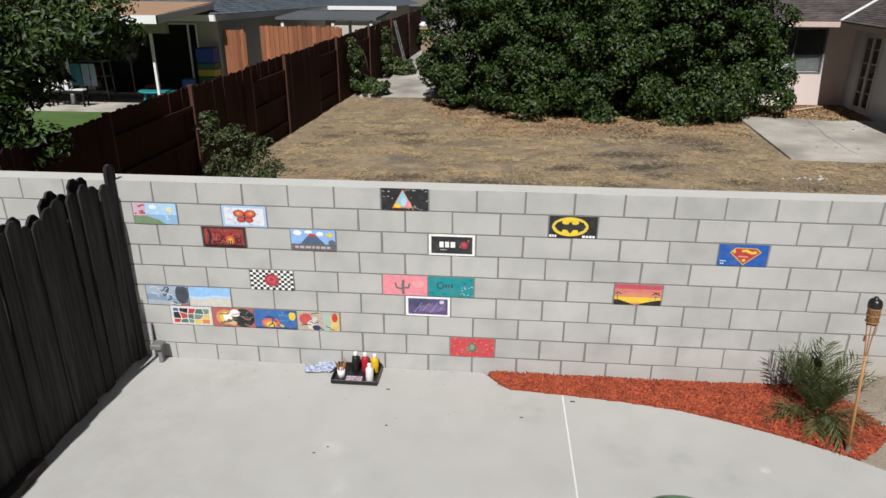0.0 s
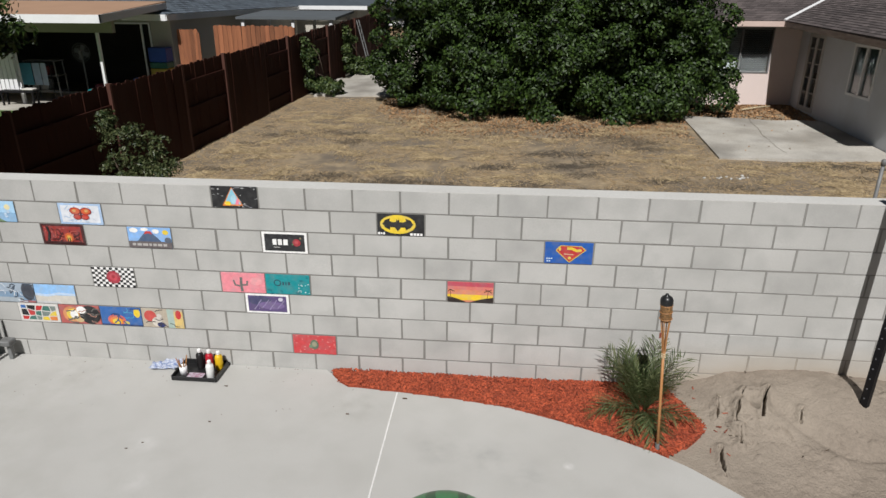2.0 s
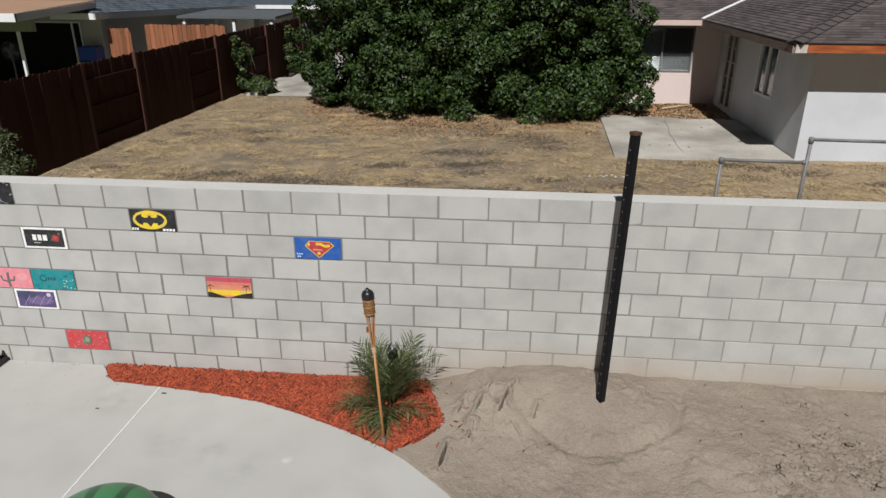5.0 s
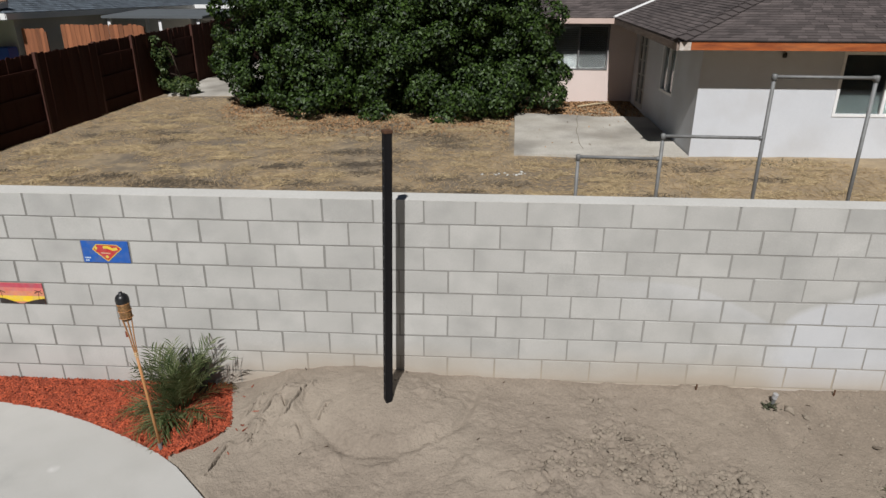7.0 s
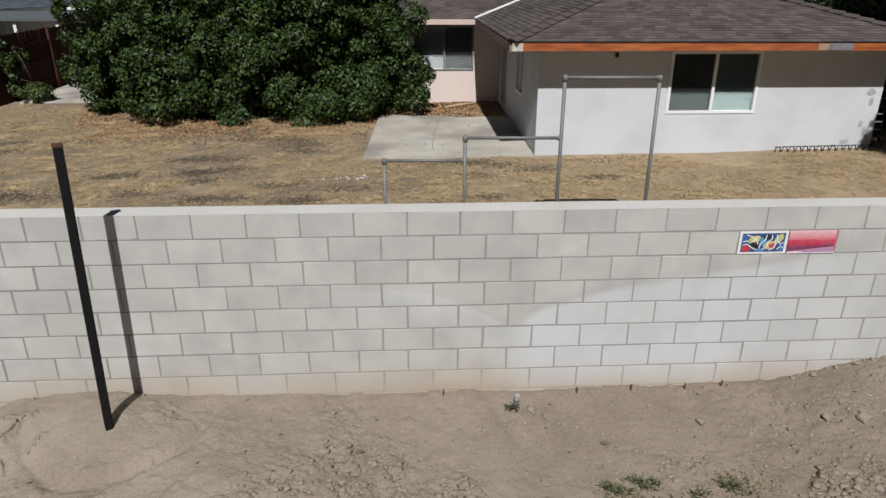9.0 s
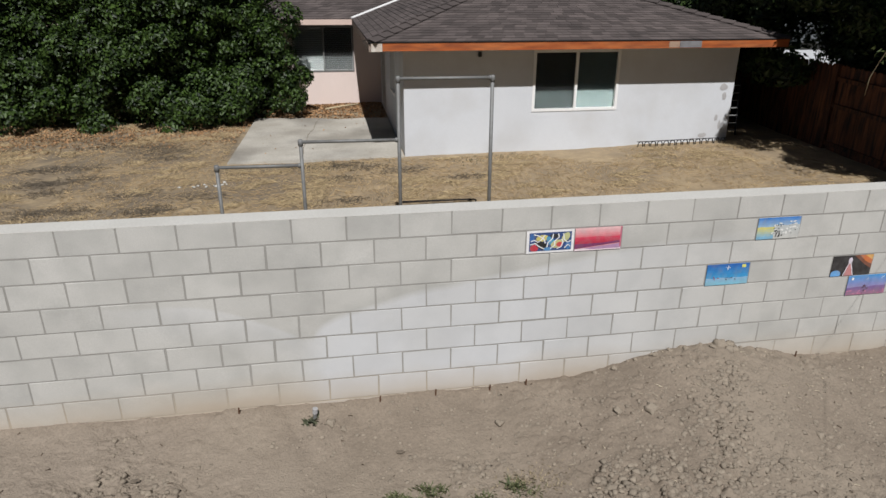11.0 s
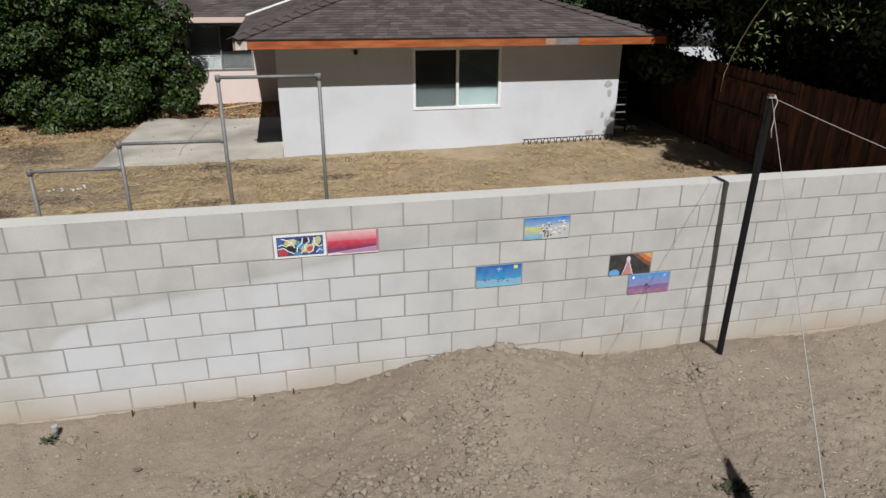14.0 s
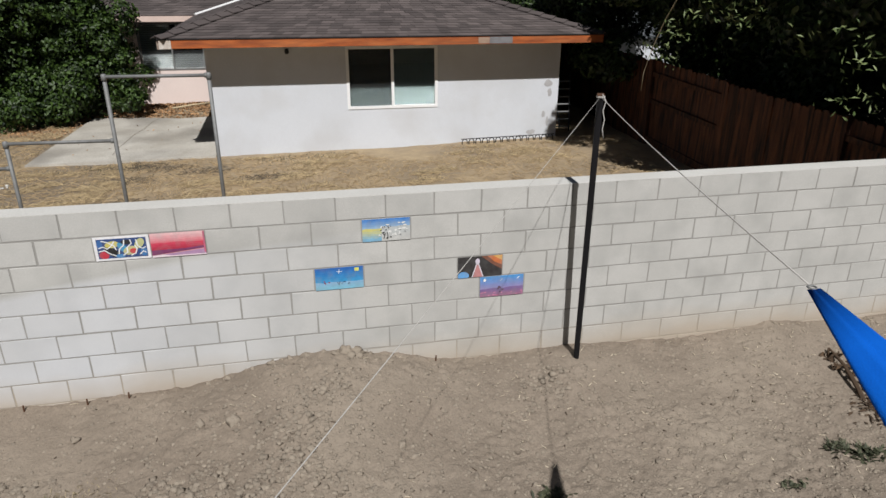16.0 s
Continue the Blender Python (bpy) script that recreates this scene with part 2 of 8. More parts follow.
dirt_nt.links.new(dirt_geo.outputs["Position"], dirt_sep.inputs[0])
dirt_nt.links.new(dirt_geo.outputs["Position"], dirt_noise.inputs["Vector"])
dirt_shift = dirt_nt.nodes.new("ShaderNodeMath")
dirt_shift.operation, dirt_shift.inputs[1].default_value = "MULTIPLY_ADD", 4.0
dirt_nt.links.new(dirt_noise.outputs["Fac"], dirt_shift.inputs[0])
dirt_nt.links.new(dirt_sep.outputs["X"], dirt_shift.inputs[2])
dirt_turned = dirt_nt.nodes.new("ShaderNodeMapRange")
dirt_turned.inputs["From Min"].default_value, dirt_turned.inputs["From Max"].default_value, dirt_turned.inputs["To Max"].default_value = 9.0, 10.8, 0.92
dirt_nt.links.new(dirt_shift.outputs[0], dirt_turned.inputs["Value"])
dirt_mix = dirt_nt.nodes.new("ShaderNodeMix")
dirt_mix.data_type, dirt_mix.blend_type = "RGBA", "MULTIPLY"
dirt_mix.inputs[7].default_value = (0.85, 0.832, 0.805, 1)
dirt_back = dirt_nt.nodes.new("ShaderNodeMapRange")
dirt_back.inputs["From Min"].default_value, dirt_back.inputs["From Max"].default_value, dirt_back.inputs["To Min"].default_value = 15.0, 13.2, 0.75
dirt_nt.links.new(dirt_shift.outputs[0], dirt_back.inputs["Value"])
dirt_both = dirt_nt.nodes.new("ShaderNodeMath")
dirt_both.operation = "MULTIPLY"
dirt_nt.links.new(dirt_turned.outputs["Result"], dirt_both.inputs[0])
dirt_nt.links.new(dirt_back.outputs["Result"], dirt_both.inputs[1])
dirt_nt.links.new(dirt_both.outputs[0], dirt_mix.inputs[0])
dirt_nt.links.new(dirt_base, dirt_mix.inputs[6])
dirt_nt.links.new(dirt_mix.outputs[2], dirt_nt.nodes["Principled BSDF"].inputs["Base Color"])
M_DRY_TUFT = surface("dry_brown_grass", (0.32, 0.26, 0.165), (0.23, 0.185, 0.115), rough=0.8, scale=5, fine=40, bump=0, island=0.3)
M_CLOD = surface("soil_clod", (0.275, 0.231, 0.181), (0.222, 0.185, 0.144), scale=8, fine=90, amount=0.6, bump=0.8, island=0.15)
M_LAWN = surface("parched_lawn", (0.375, 0.288, 0.178), (0.21, 0.164, 0.112), scale=3.4, fine=13, amount=1.0, bump=1.0, bump_scale=22,
                 third=(0.14, 0.116, 0.09), third_scale=0.85, third_amount=1.0, stretch=(0.8, 1, 1))
lawn_nt = M_LAWN.node_tree
lawn_base = lawn_nt.nodes["Principled BSDF"].inputs["Base Color"].links[0].from_socket
lawn_geo, lawn_sep, lawn_noise, lawn_ramp, lawn_add, lawn_mix = (lawn_nt.nodes.new(k) for k in ("ShaderNodeNewGeometry", "ShaderNodeSeparateXYZ", "ShaderNodeTexNoise", "ShaderNodeMapRange", "ShaderNodeMath", "ShaderNodeMix"))
lawn_noise.inputs["Scale"].default_value, lawn_noise.inputs["Detail"].default_value = 1.6, 6
lawn_add.operation, lawn_add.inputs[1].default_value = "MULTIPLY_ADD", 6.0
lawn_ramp.inputs["From Min"].default_value, lawn_ramp.inputs["From Max"].default_value, lawn_ramp.inputs["To Max"].default_value = 9.5, 14.0, 0.34
lawn_mix.data_type = "RGBA"
lawn_mix.inputs[7].default_value = (0.42, 0.315, 0.19, 1)
for a, b in ((lawn_geo.outputs["Position"], lawn_sep.inputs[0]), (lawn_geo.outputs["Position"], lawn_noise.inputs["Vector"]), (lawn_noise.outputs["Fac"], lawn_add.inputs[0]), (lawn_sep.outputs["X"], lawn_add.inputs[2]),
             (lawn_add.outputs[0], lawn_ramp.inputs["Value"]), (lawn_ramp.outputs["Result"], lawn_mix.inputs[0]), (lawn_base, lawn_mix.inputs[6]), (lawn_mix.outputs[2], lawn_nt.nodes["Principled BSDF"].inputs["Base Color"])):
    lawn_nt.links.new(a, b)
M_STRAW = surface("straw", (0.51, 0.375, 0.21), (0.36, 0.26, 0.148), rough=0.8, scale=3, fine=40, amount=0.6, bump=0, island=0.35)
M_PALE_STRAW = surface("bleached_straw", (0.60, 0.50, 0.33), (0.45, 0.36, 0.22), rough=0.8, scale=5, fine=40, amount=0.5, bump=0, island=0.3)
M_SOIL_STRAW = surface("dusty_straw", (0.60, 0.52, 0.40), (0.34, 0.28, 0.20), rough=0.85, scale=5, fine=40, amount=0.6, bump=0, island=0.4)
M_BLEACHED = surface("bleached_lawn_stalk", (0.54, 0.42, 0.25), (0.40, 0.30, 0.17), rough=0.8, scale=5, fine=40, amount=0.5, bump=0, island=0.3)
M_THATCH = surface("rotted_thatch", (0.15, 0.122, 0.09), (0.095, 0.078, 0.058), rough=0.9, scale=5, fine=40, bump=0, island=0.3)
M_LITTER = surface("dead_leaf_litter", (0.40, 0.235, 0.115), (0.25, 0.142, 0.072), rough=0.8, scale=5, fine=40, amount=0.6, bump=0, island=0.4)
M_FAR = surface("far_ground", (0.20, 0.18, 0.14), (0.13, 0.12, 0.09), scale=0.2, fine=4, amount=0.7, bump=0)
M_MULCH_BASE = surface("packed_red_mulch", (0.36, 0.070, 0.029), (0.22, 0.043, 0.019), rough=0.85, scale=30, fine=90, amount=0.9, bump=1.0, bump_scale=70, relief=0.02)
M_MULCH = surface("red_mulch", (0.44, 0.087, 0.035), (0.27, 0.050, 0.022), rough=0.75, scale=9, fine=60, amount=0.8, bump=0.5, island=0.45)
M_RED_WOOD = surface("red_stained_board", (0.043, 0.0118, 0.0062), (0.026, 0.0074, 0.0042), rough=0.8, spec=0.2, scale=3, fine=40, amount=0.6, bump=0.3,
                     per_object=0.06, stretch=(6, 6, 0.6))
M_RAIL = surface("fence_rail_wood", (0.085, 0.031, 0.020), (0.050, 0.019, 0.013), rough=0.8, scale=4, fine=40, amount=0.6, bump=0.3)
M_CEDAR = surface("new_cedar_board", (0.33, 0.125, 0.055), (0.16, 0.056, 0.028), rough=0.7, scale=3, fine=40, amount=0.6, bump=0.3,
                  per_object=0.34, stretch=(6, 6, 0.6))
# Orange over near-black paints sunlit streaks on boards that lie in shade.
M_BROWN_WOOD = surface("aged_board_lit_streaks", (0.175, 0.062, 0.027), (0.008, 0.005, 0.0045), rough=0.8, scale=3, fine=40, amount=1.0, bump=0.4,
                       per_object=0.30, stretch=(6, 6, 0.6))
M_GREY_WOOD = surface("weathered_grey_board", (0.064, 0.058, 0.052), (0.011, 0.0095, 0.009), rough=0.9, scale=3.2, fine=55, amount=1.0, bump=0.9,
                      per_object=0.32, stretch=(9, 9, 0.55))
M_BLACK_STEEL = surface("black_painted_steel", (0.007, 0.007, 0.0085), (0.012, 0.010, 0.010), rough=0.6, spec=0.2, scale=9, fine=60, amount=0.4, bump=0.08)
M_RUST = surface("rusty_steel", (0.10, 0.045, 0.022), (0.05, 0.025, 0.015), rough=0.85, scale=30, fine=90, bump=0.3)
M_PIPE = surface("galvanised_pipe", (0.23, 0.235, 0.235), (0.15, 0.145, 0.135), rough=0.65, metal=0.3, scale=12, fine=80, amount=0.6, bump=0.1)
M_STUCCO = surface("white_stucco", (0.61, 0.63, 0.665), (0.54, 0.558, 0.588), scale=0.9, fine=110, amount=0.5, bump=0.35, bump_scale=90,
                   third=(0.47, 0.47, 0.475), third_scale=1.3, third_amount=0.55)
M_PINK = surface("pink_stucco", (0.72, 0.61, 0.565), (0.64, 0.53, 0.485), scale=1.0, fine=110, amount=0.5, bump=0.35, bump_scale=90)
M_PATCH = surface("bare_plaster_patch", (0.42, 0.41, 0.41), (0.34, 0.33, 0.33), scale=6, fine=80, bump=0.4)
M_FASCIA = surface("orange_stained_fascia", (0.47, 0.118, 0.024), (0.20, 0.048, 0.015), rough=0.7, scale=2.6, fine=50, amount=0.9, bump=0.3,
                   third=(0.46, 0.19, 0.07), third_scale=1.9, third_amount=0.25, stretch=(1, 6, 6))
M_WHITE = surface("white_trim_paint", (0.79, 0.79, 0.79), (0.69, 0.69, 0.685), rough=0.55, scale=3, fine=60, amount=0.4, bump=0.08)
M_PALE_FASCIA = surface("faded_pink_trim", (0.62, 0.48, 0.42), (0.5, 0.38, 0.33), rough=0.7, scale=2, fine=60, amount=0.5, bump=0.2)
M_SOFFIT = surface("soffit_paint", (0.47, 0.46, 0.44), (0.40, 0.38, 0.36), rough=0.8, scale=2, fine=60, bump=0.1)
# Floors, ceiling and back wall are coloured dark in place of room shade.
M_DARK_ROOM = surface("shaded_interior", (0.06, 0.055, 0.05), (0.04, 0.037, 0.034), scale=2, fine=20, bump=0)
M_BLIND = surface("blind_slat", (0.31, 0.375, 0.37), (0.26, 0.31, 0.31), rough=0.6, scale=2, fine=30, bump=0)
M_GLASS = glassy("window_glass", (0.74, 0.79, 0.78))
M_DIM_BLIND = surface("dim_blind_slat", (0.34, 0.345, 0.345), (0.29, 0.295, 0.295), rough=0.6, scale=2, fine=30, bump=0)
M_SCREEN = surface("insect_screen", (0.022, 0.022, 0.023), (0.035, 0.035, 0.035), scale=3, fine=300, bump=0.1)
screen_mix, screen_hole = M_SCREEN.node_tree.nodes.new("ShaderNodeMixShader"), M_SCREEN.node_tree.nodes.new("ShaderNodeBsdfTransparent")
screen_mix.inputs[0].default_value = 0.74
M_SCREEN.node_tree.links.new(M_SCREEN.node_tree.nodes["Principled BSDF"].outputs[0], screen_mix.inputs[1])
M_SCREEN.node_tree.links.new(screen_hole.outputs[0], screen_mix.inputs[2])
M_SCREEN.node_tree.links.new(screen_mix.outputs[0], M_SCREEN.node_tree.nodes["Material Output"].inputs["Surface"])


def shingle(name, colour, second):
    m = surface(name, colour, second, rough=0.95, scale=1.2, fine=90, amount=0.6, bump=0.4, island=0.34)
    return m


M_SHINGLE = shingle("brown_grey_shingle", (0.106, 0.087, 0.083), (0.060, 0.049, 0.048))
M_BLUE_SHINGLE = shingle("blue_grey_shingle", (0.10, 0.122, 0.145), (0.066, 0.08, 0.098))
M_TAN_ROOF = surface("tan_roll_roofing", (0.38, 0.235, 0.15), (0.30, 0.18, 0.115), rough=0.9, scale=1, fine=50, amount=0.4, bump=0.2)
M_GREY_ROOF = surface("corrugated_roof", (0.105, 0.117, 0.125), (0.08, 0.088, 0.095), rough=0.7, scale=2, fine=40, bump=0.1)
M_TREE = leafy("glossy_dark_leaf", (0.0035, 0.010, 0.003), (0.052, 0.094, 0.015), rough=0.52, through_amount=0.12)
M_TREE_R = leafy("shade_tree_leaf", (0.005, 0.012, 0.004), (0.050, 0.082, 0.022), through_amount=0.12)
M_BUSH = leafy("dusty_shrub_leaf", (0.018, 0.036, 0.010), (0.125, 0.14, 0.060))
M_VINE = leafy("vine_leaf", (0.022, 0.045, 0.014), (0.11, 0.145, 0.045))
M_SPRAY = leafy("pale_hanging_leaf", (0.07, 0.11, 0.035), (0.22, 0.27, 0.11), rough=0.45)
M_PALM = leafy("palm_leaflet", (0.030, 0.056, 0.014), (0.185, 0.205, 0.095), rough=0.45)
M_DRY_PALM = leafy("dry_palm_leaflet", (0.10, 0.085, 0.03), (0.22, 0.16, 0.06), rough=0.7)
M_WEED = leafy("weed_leaf", (0.045, 0.052, 0.03), (0.11, 0.115, 0.068), rough=0.6)
M_GRASS = leafy("green_grass_blade", (0.065, 0.085, 0.032), (0.17, 0.175, 0.085), rough=0.6)
M_BARK = surface("bark", (0.13, 0.095, 0.07), (0.07, 0.05, 0.038), rough=0.95, scale=8, fine=60, amount=0.7, bump=0.9, stretch=(3, 3, 0.8))
M_DEAD = surface("withered_leaf", (0.055, 0.035, 0.022), (0.10, 0.06, 0.03), rough=0.85, scale=9, fine=50, bump=0.3, island=0.3)
M_BAMBOO = surface("bamboo", (0.46, 0.225, 0.085), (0.34, 0.15, 0.055), rough=0.5, scale=9, fine=60, amount=0.5, bump=0.1, stretch=(4, 4, 0.6))
M_WEAVE = surface("woven_bamboo", (0.40, 0.21, 0.075), (0.05, 0.027, 0.014), rough=0.6, scale=55, fine=160, amount=0.8, bump=0.6, stretch=(1, 1, 2.5))
M_SAIL = surface("blue_shade_cloth", (0.004, 0.135, 0.64), (0.004, 0.105, 0.55), rough=0.75, scale=3, fine=220, amount=0.5, bump=0.2, spec=0.08)
M_ROPE = surface("white_rope", (0.52, 0.50, 0.47), (0.38, 0.365, 0.34), rough=0.8, scale=60, fine=200, amount=0.5, bump=0.3)
M_BLACK = surface("black_plastic", (0.014, 0.014, 0.015), (0.022, 0.022, 0.022), rough=0.35, scale=6, fine=60, amount=0.4, bump=0.05)
M_CAR = surface("dark_car_paint", (0.02, 0.022, 0.026), (0.03, 0.03, 0.034), rough=0.2, scale=3, fine=40, amount=0.3, bump=0)
M_ASPHALT = surface("asphalt", (0.30, 0.295, 0.29), (0.24, 0.235, 0.23), scale=1, fine=60, amount=0.5, bump=0.1)

# ---- mesh helpers ----


def thing(name, at=(0, 0, 0), label="", category="", group="", kind=""):
    e = new(name)
    e.location = at
    e.empty_display_size = 0.1
    return tagged(e, label, category, group, kind)


def base_of(ob):
    """Where a thing stands; a part's own frame is the world's."""
    return Matrix.Translation(ob.location) if ob.parent is None else Matrix.Identity(4)


def part(name, bm, material, parent=None, label="", smooth=False, kind=""):
    """Links a bmesh, given in world places, as one mesh object under a thing or a part."""
    me = bm
    if isinstance(bm, bmesh.types.BMesh):
        me = bpy.data.meshes.new(name)
        bmesh.ops.recalc_face_normals(bm, faces=bm.faces)
        bm.to_mesh(me)
        bm.free()
    for m in (material if isinstance(material, (list, tuple)) else [material]):
        me.materials.append(m)
    if smooth:
        for p in me.polygons:
            p.use_smooth = True
    ob = new(name, me)
    if parent is not None:
        ob.parent = parent
        ob.matrix_parent_inverse = base_of(parent).inverted()
    return tagged(ob, label, kind=kind)


def piece(name, me, parent, m, inverse):
    """One of many alike pieces: an object of its own on a shared mesh."""
    ob = new(name, me)
    ob.parent = parent
    ob.matrix_parent_inverse = inverse
    ob.matrix_basis = m
    return ob


def add_box(bm, x0, x1, y0, y1, z0, z1, m=None, bevel=0.0):
    geo = bmesh.ops.create_cube(bm, size=1.0)
    vs = geo["verts"]
    for v in vs:
        v.co = Vector(((x0 + x1) / 2 + v.co.x * (x1 - x0), (y0 + y1) / 2 + v.co.y * (y1 - y0), (z0 + z1) / 2 + v.co.z * (z1 - z0)))
    if bevel:
        es = list({e for v in vs for e in v.link_edges})
        vs = list({v for f in bmesh.ops.bevel(bm, geom=es, offset=bevel, segments=1, affect="EDGES")["faces"] for v in f.verts} | {v for v in vs if v.is_valid})
    if m is not None:
        bmesh.ops.transform(bm, matrix=m, verts=[v for v in vs if v.is_valid])
    return bm


def box(*a, **k):
    return add_box(bmesh.new(), *a, **k)


def tube(bm, path, radius, sides=8, caps=True):
    """A round rod along a path; radius is a number or one for each point."""
    pts = [Vector(p) for p in path]
    rad = radius if isinstance(radius, (list, tuple)) else [radius] * len(pts)
    rings = []
    for n, p in enumerate(pts):
        way = (pts[min(n + 1, len(pts) - 1)] - pts[max(n - 1, 0)]).normalized()
        side = way.cross(Vector((0, 0, 1)) if abs(way.z) < 0.9 else Vector((1, 0, 0))).normalized()
        up = side.cross(way)
        rings.append([bm.verts.new(p + rad[n] * (math.cos(a) * side + math.sin(a) * up)) for a in (2 * math.pi * k / sides for k in range(sides))])
    for a, b in zip(rings, rings[1:]):
        for k in range(sides):
            bm.faces.new((a[k], a[(k + 1) % sides], b[(k + 1) % sides], b[k]))
    if caps:
        bm.faces.new(list(reversed(rings[0])))
        bm.faces.new(rings[-1])
    return bm


def lathe(bm, profile, at, sides=20, m=None):
    """A turned shape: profile of (radius, height) about the upright through at."""
    rings = []
    for r, z in profile:
        rings.append([bm.verts.new(Vector((at[0] + r * math.cos(a), at[1] + r * math.sin(a), at[2] + z))) for a in (2 * math.pi * k / sides for k in range(sides))])
    for a, b in zip(rings, rings[1:]):
        for k in range(sides):
            bm.faces.new((a[k], a[(k + 1) % sides], b[(k + 1) % sides], b[k]))
    bm.faces.new(list(reversed(rings[0])))
    bm.faces.new(rings[-1])
    return bm


def prism(bm, outline, z0, z1):
    """An upright prism over a flat outline of (x, y)."""
    low, high = [bm.verts.new((x, y, z0)) for x, y in outline], [bm.verts.new((x, y, z1)) for x, y in outline]
    bm.faces.new(list(reversed(low)))
    bm.faces.new(high)
    n = len(outline)
    for k in range(n):
        bm.faces.new((low[k], low[(k + 1) % n], high[(k + 1) % n], high[k]))
    return bm


def mesh_of(name, verts, faces):
    """A mesh from numpy arrays: places, and faces that all have the same number of corners."""
    me = bpy.data.meshes.new(name)
    verts, faces = np.asarray(verts, np.float32), np.asarray(faces, np.int32)
    corners = faces.shape[1]
    me.vertices.add(len(verts))
    me.vertices.foreach_set("co", verts.ravel())
    me.loops.add(faces.size)
    me.loops.foreach_set("vertex_index", faces.ravel())
    me.polygons.add(len(faces))
    me.polygons.foreach_set("loop_start", np.arange(0, faces.size, corners, dtype=np.int32))
    me.polygons.foreach_set("loop_total", np.full(len(faces), corners, np.int32))
    me.update(calc_edges=True)
    me.validate()
    return me


def value_noise(x, y, seed=0):
    """Smooth noise from 0 to 1 over the plane."""
    xi, yi = np.floor(x), np.floor(y)
    xf, yf = x - xi, y - yi
    xf, yf = xf * xf * (3 - 2 * xf), yf * yf * (3 - 2 * yf)

    def lattice(a, b):
        s = np.sin(a * 127.1 + b * 311.7 + seed * 74.7) * 43758.5453
        return s - np.floor(s)

    top = lattice(xi, yi) * (1 - xf) + lattice(xi + 1, yi) * xf
    low = lattice(xi, yi + 1) * (1 - xf) + lattice(xi + 1, yi + 1) * xf
    return top * (1 - yf) + low * yf


def fractal(x, y, size, octaves=4, seed=0):
    total, amp, norm = np.zeros_like(x, dtype=float), 1.0, 0.0
    for o in range(octaves):
        total += amp * value_noise(x / size * 2 ** o, y / size * 2 ** o, seed + o * 13)
        norm += amp
        amp *= 0.5
    return total / norm - 0.5


def sheet(name, xs, ys, height, material, parent=None, **k):
    """A ground sheet over the grid of xs and ys."""
    gx, gy = np.meshgrid(np.asarray(xs, float), np.asarray(ys, float))
    gz = height(gx, gy)
    w, h = len(xs), len(ys)
    i = (np.arange(h - 1)[:, None] * w + np.arange(w - 1)[None]).ravel()
    ob = part(name, mesh_of(name, np.stack([gx, gy, gz], -1).reshape(-1, 3), np.stack([i, i + 1, i + w + 1, i + w], -1)), material, parent, smooth=True)
    return tagged(ob, **k)


def basis(normal, rng):
    """Two sides across each normal, turned at random."""
    helper = rng.normal(size=normal.shape)
    a = np.cross(normal, helper)
    a /= np.linalg.norm(a, axis=1, keepdims=True) + 1e-9
    return a, np.cross(normal, a)


def leaf_mesh(name, places, normals, rng, length, width, droop=0.25):
    """Pointed, slightly folded leaves at the places, facing along the normals."""
    n = len(places)
    normals = normals / (np.linalg.norm(normals, axis=1, keepdims=True) + 1e-9)
    a, b = basis(normals, rng)
    size = rng.uniform(0.65, 1.25, (n, 1))
    tip = places + a * length * size * 0.55 - normals * droop * length * size * 0.4
    foot = places - a * length * size * 0.45
    left = places + b * width * size * 0.5 + normals * width * 0.18 * size
    right = places - b * width * size * 0.5 + normals * width * 0.18 * size
    verts = np.stack([foot, right, tip, left], 1).reshape(-1, 3)
    i = np.arange(n)[:, None] * 4
    faces = np.concatenate([np.stack([i + 0, i + 1, i + 2], -1), np.stack([i + 0, i + 2, i + 3], -1)], 1).reshape(-1, 3)
    return mesh_of(name, verts, faces)


def cloud(blobs, count, rng, clumps=120, size=(0.26, 0.48), inner=0.12):
    """Places and normals for leaves that cover many rounded sprays, which stand all over egg-shaped blobs (centre, radii)."""
    places, normals = [], []
    weight = np.array([rx * ry + ry * rz + rx * rz for _, (rx, ry, rz) in blobs])
    for (c, r), share in zip(blobs, weight / weight.sum()):
        k = max(5, int(clumps * share))
        d = rng.normal(size=(k, 3))
        d /= np.linalg.norm(d, axis=1, keepdims=True)
        radius = rng.uniform(*size, k)
        centre = d * rng.uniform(0.70, 1.0, (k, 1)) * np.array(r) + np.array(c)
        n = int(count * share * (1 - inner))
        pick = rng.choice(k, n, p=radius ** 2 / (radius ** 2).sum())
        out = rng.normal(size=(n, 3)) + d[pick] * 0.9 + np.array((0, 0, 0.35))
        out /= np.linalg.norm(out, axis=1, keepdims=True)
        places.append(centre[pick] + out * (radius[pick] * rng.uniform(0.72, 1.12, n))[:, None] * np.array((1, 1, 0.85)))
        normals.append(out * 0.9 + rng.normal(size=(n, 3)) * 0.42 + np.array((0, 0, 0.25)))
        m = int(count * share * inner)
        q = rng.normal(size=(m, 3))
        q /= np.linalg.norm(q, axis=1, keepdims=True)
        places.append(q * rng.uniform(0.35, 0.8, (m, 1)) * np.array(r) + np.array(c))
        normals.append(q + rng.normal(size=(m, 3)) * 0.4)
    return np.concatenate(places), np.concatenate(normals)


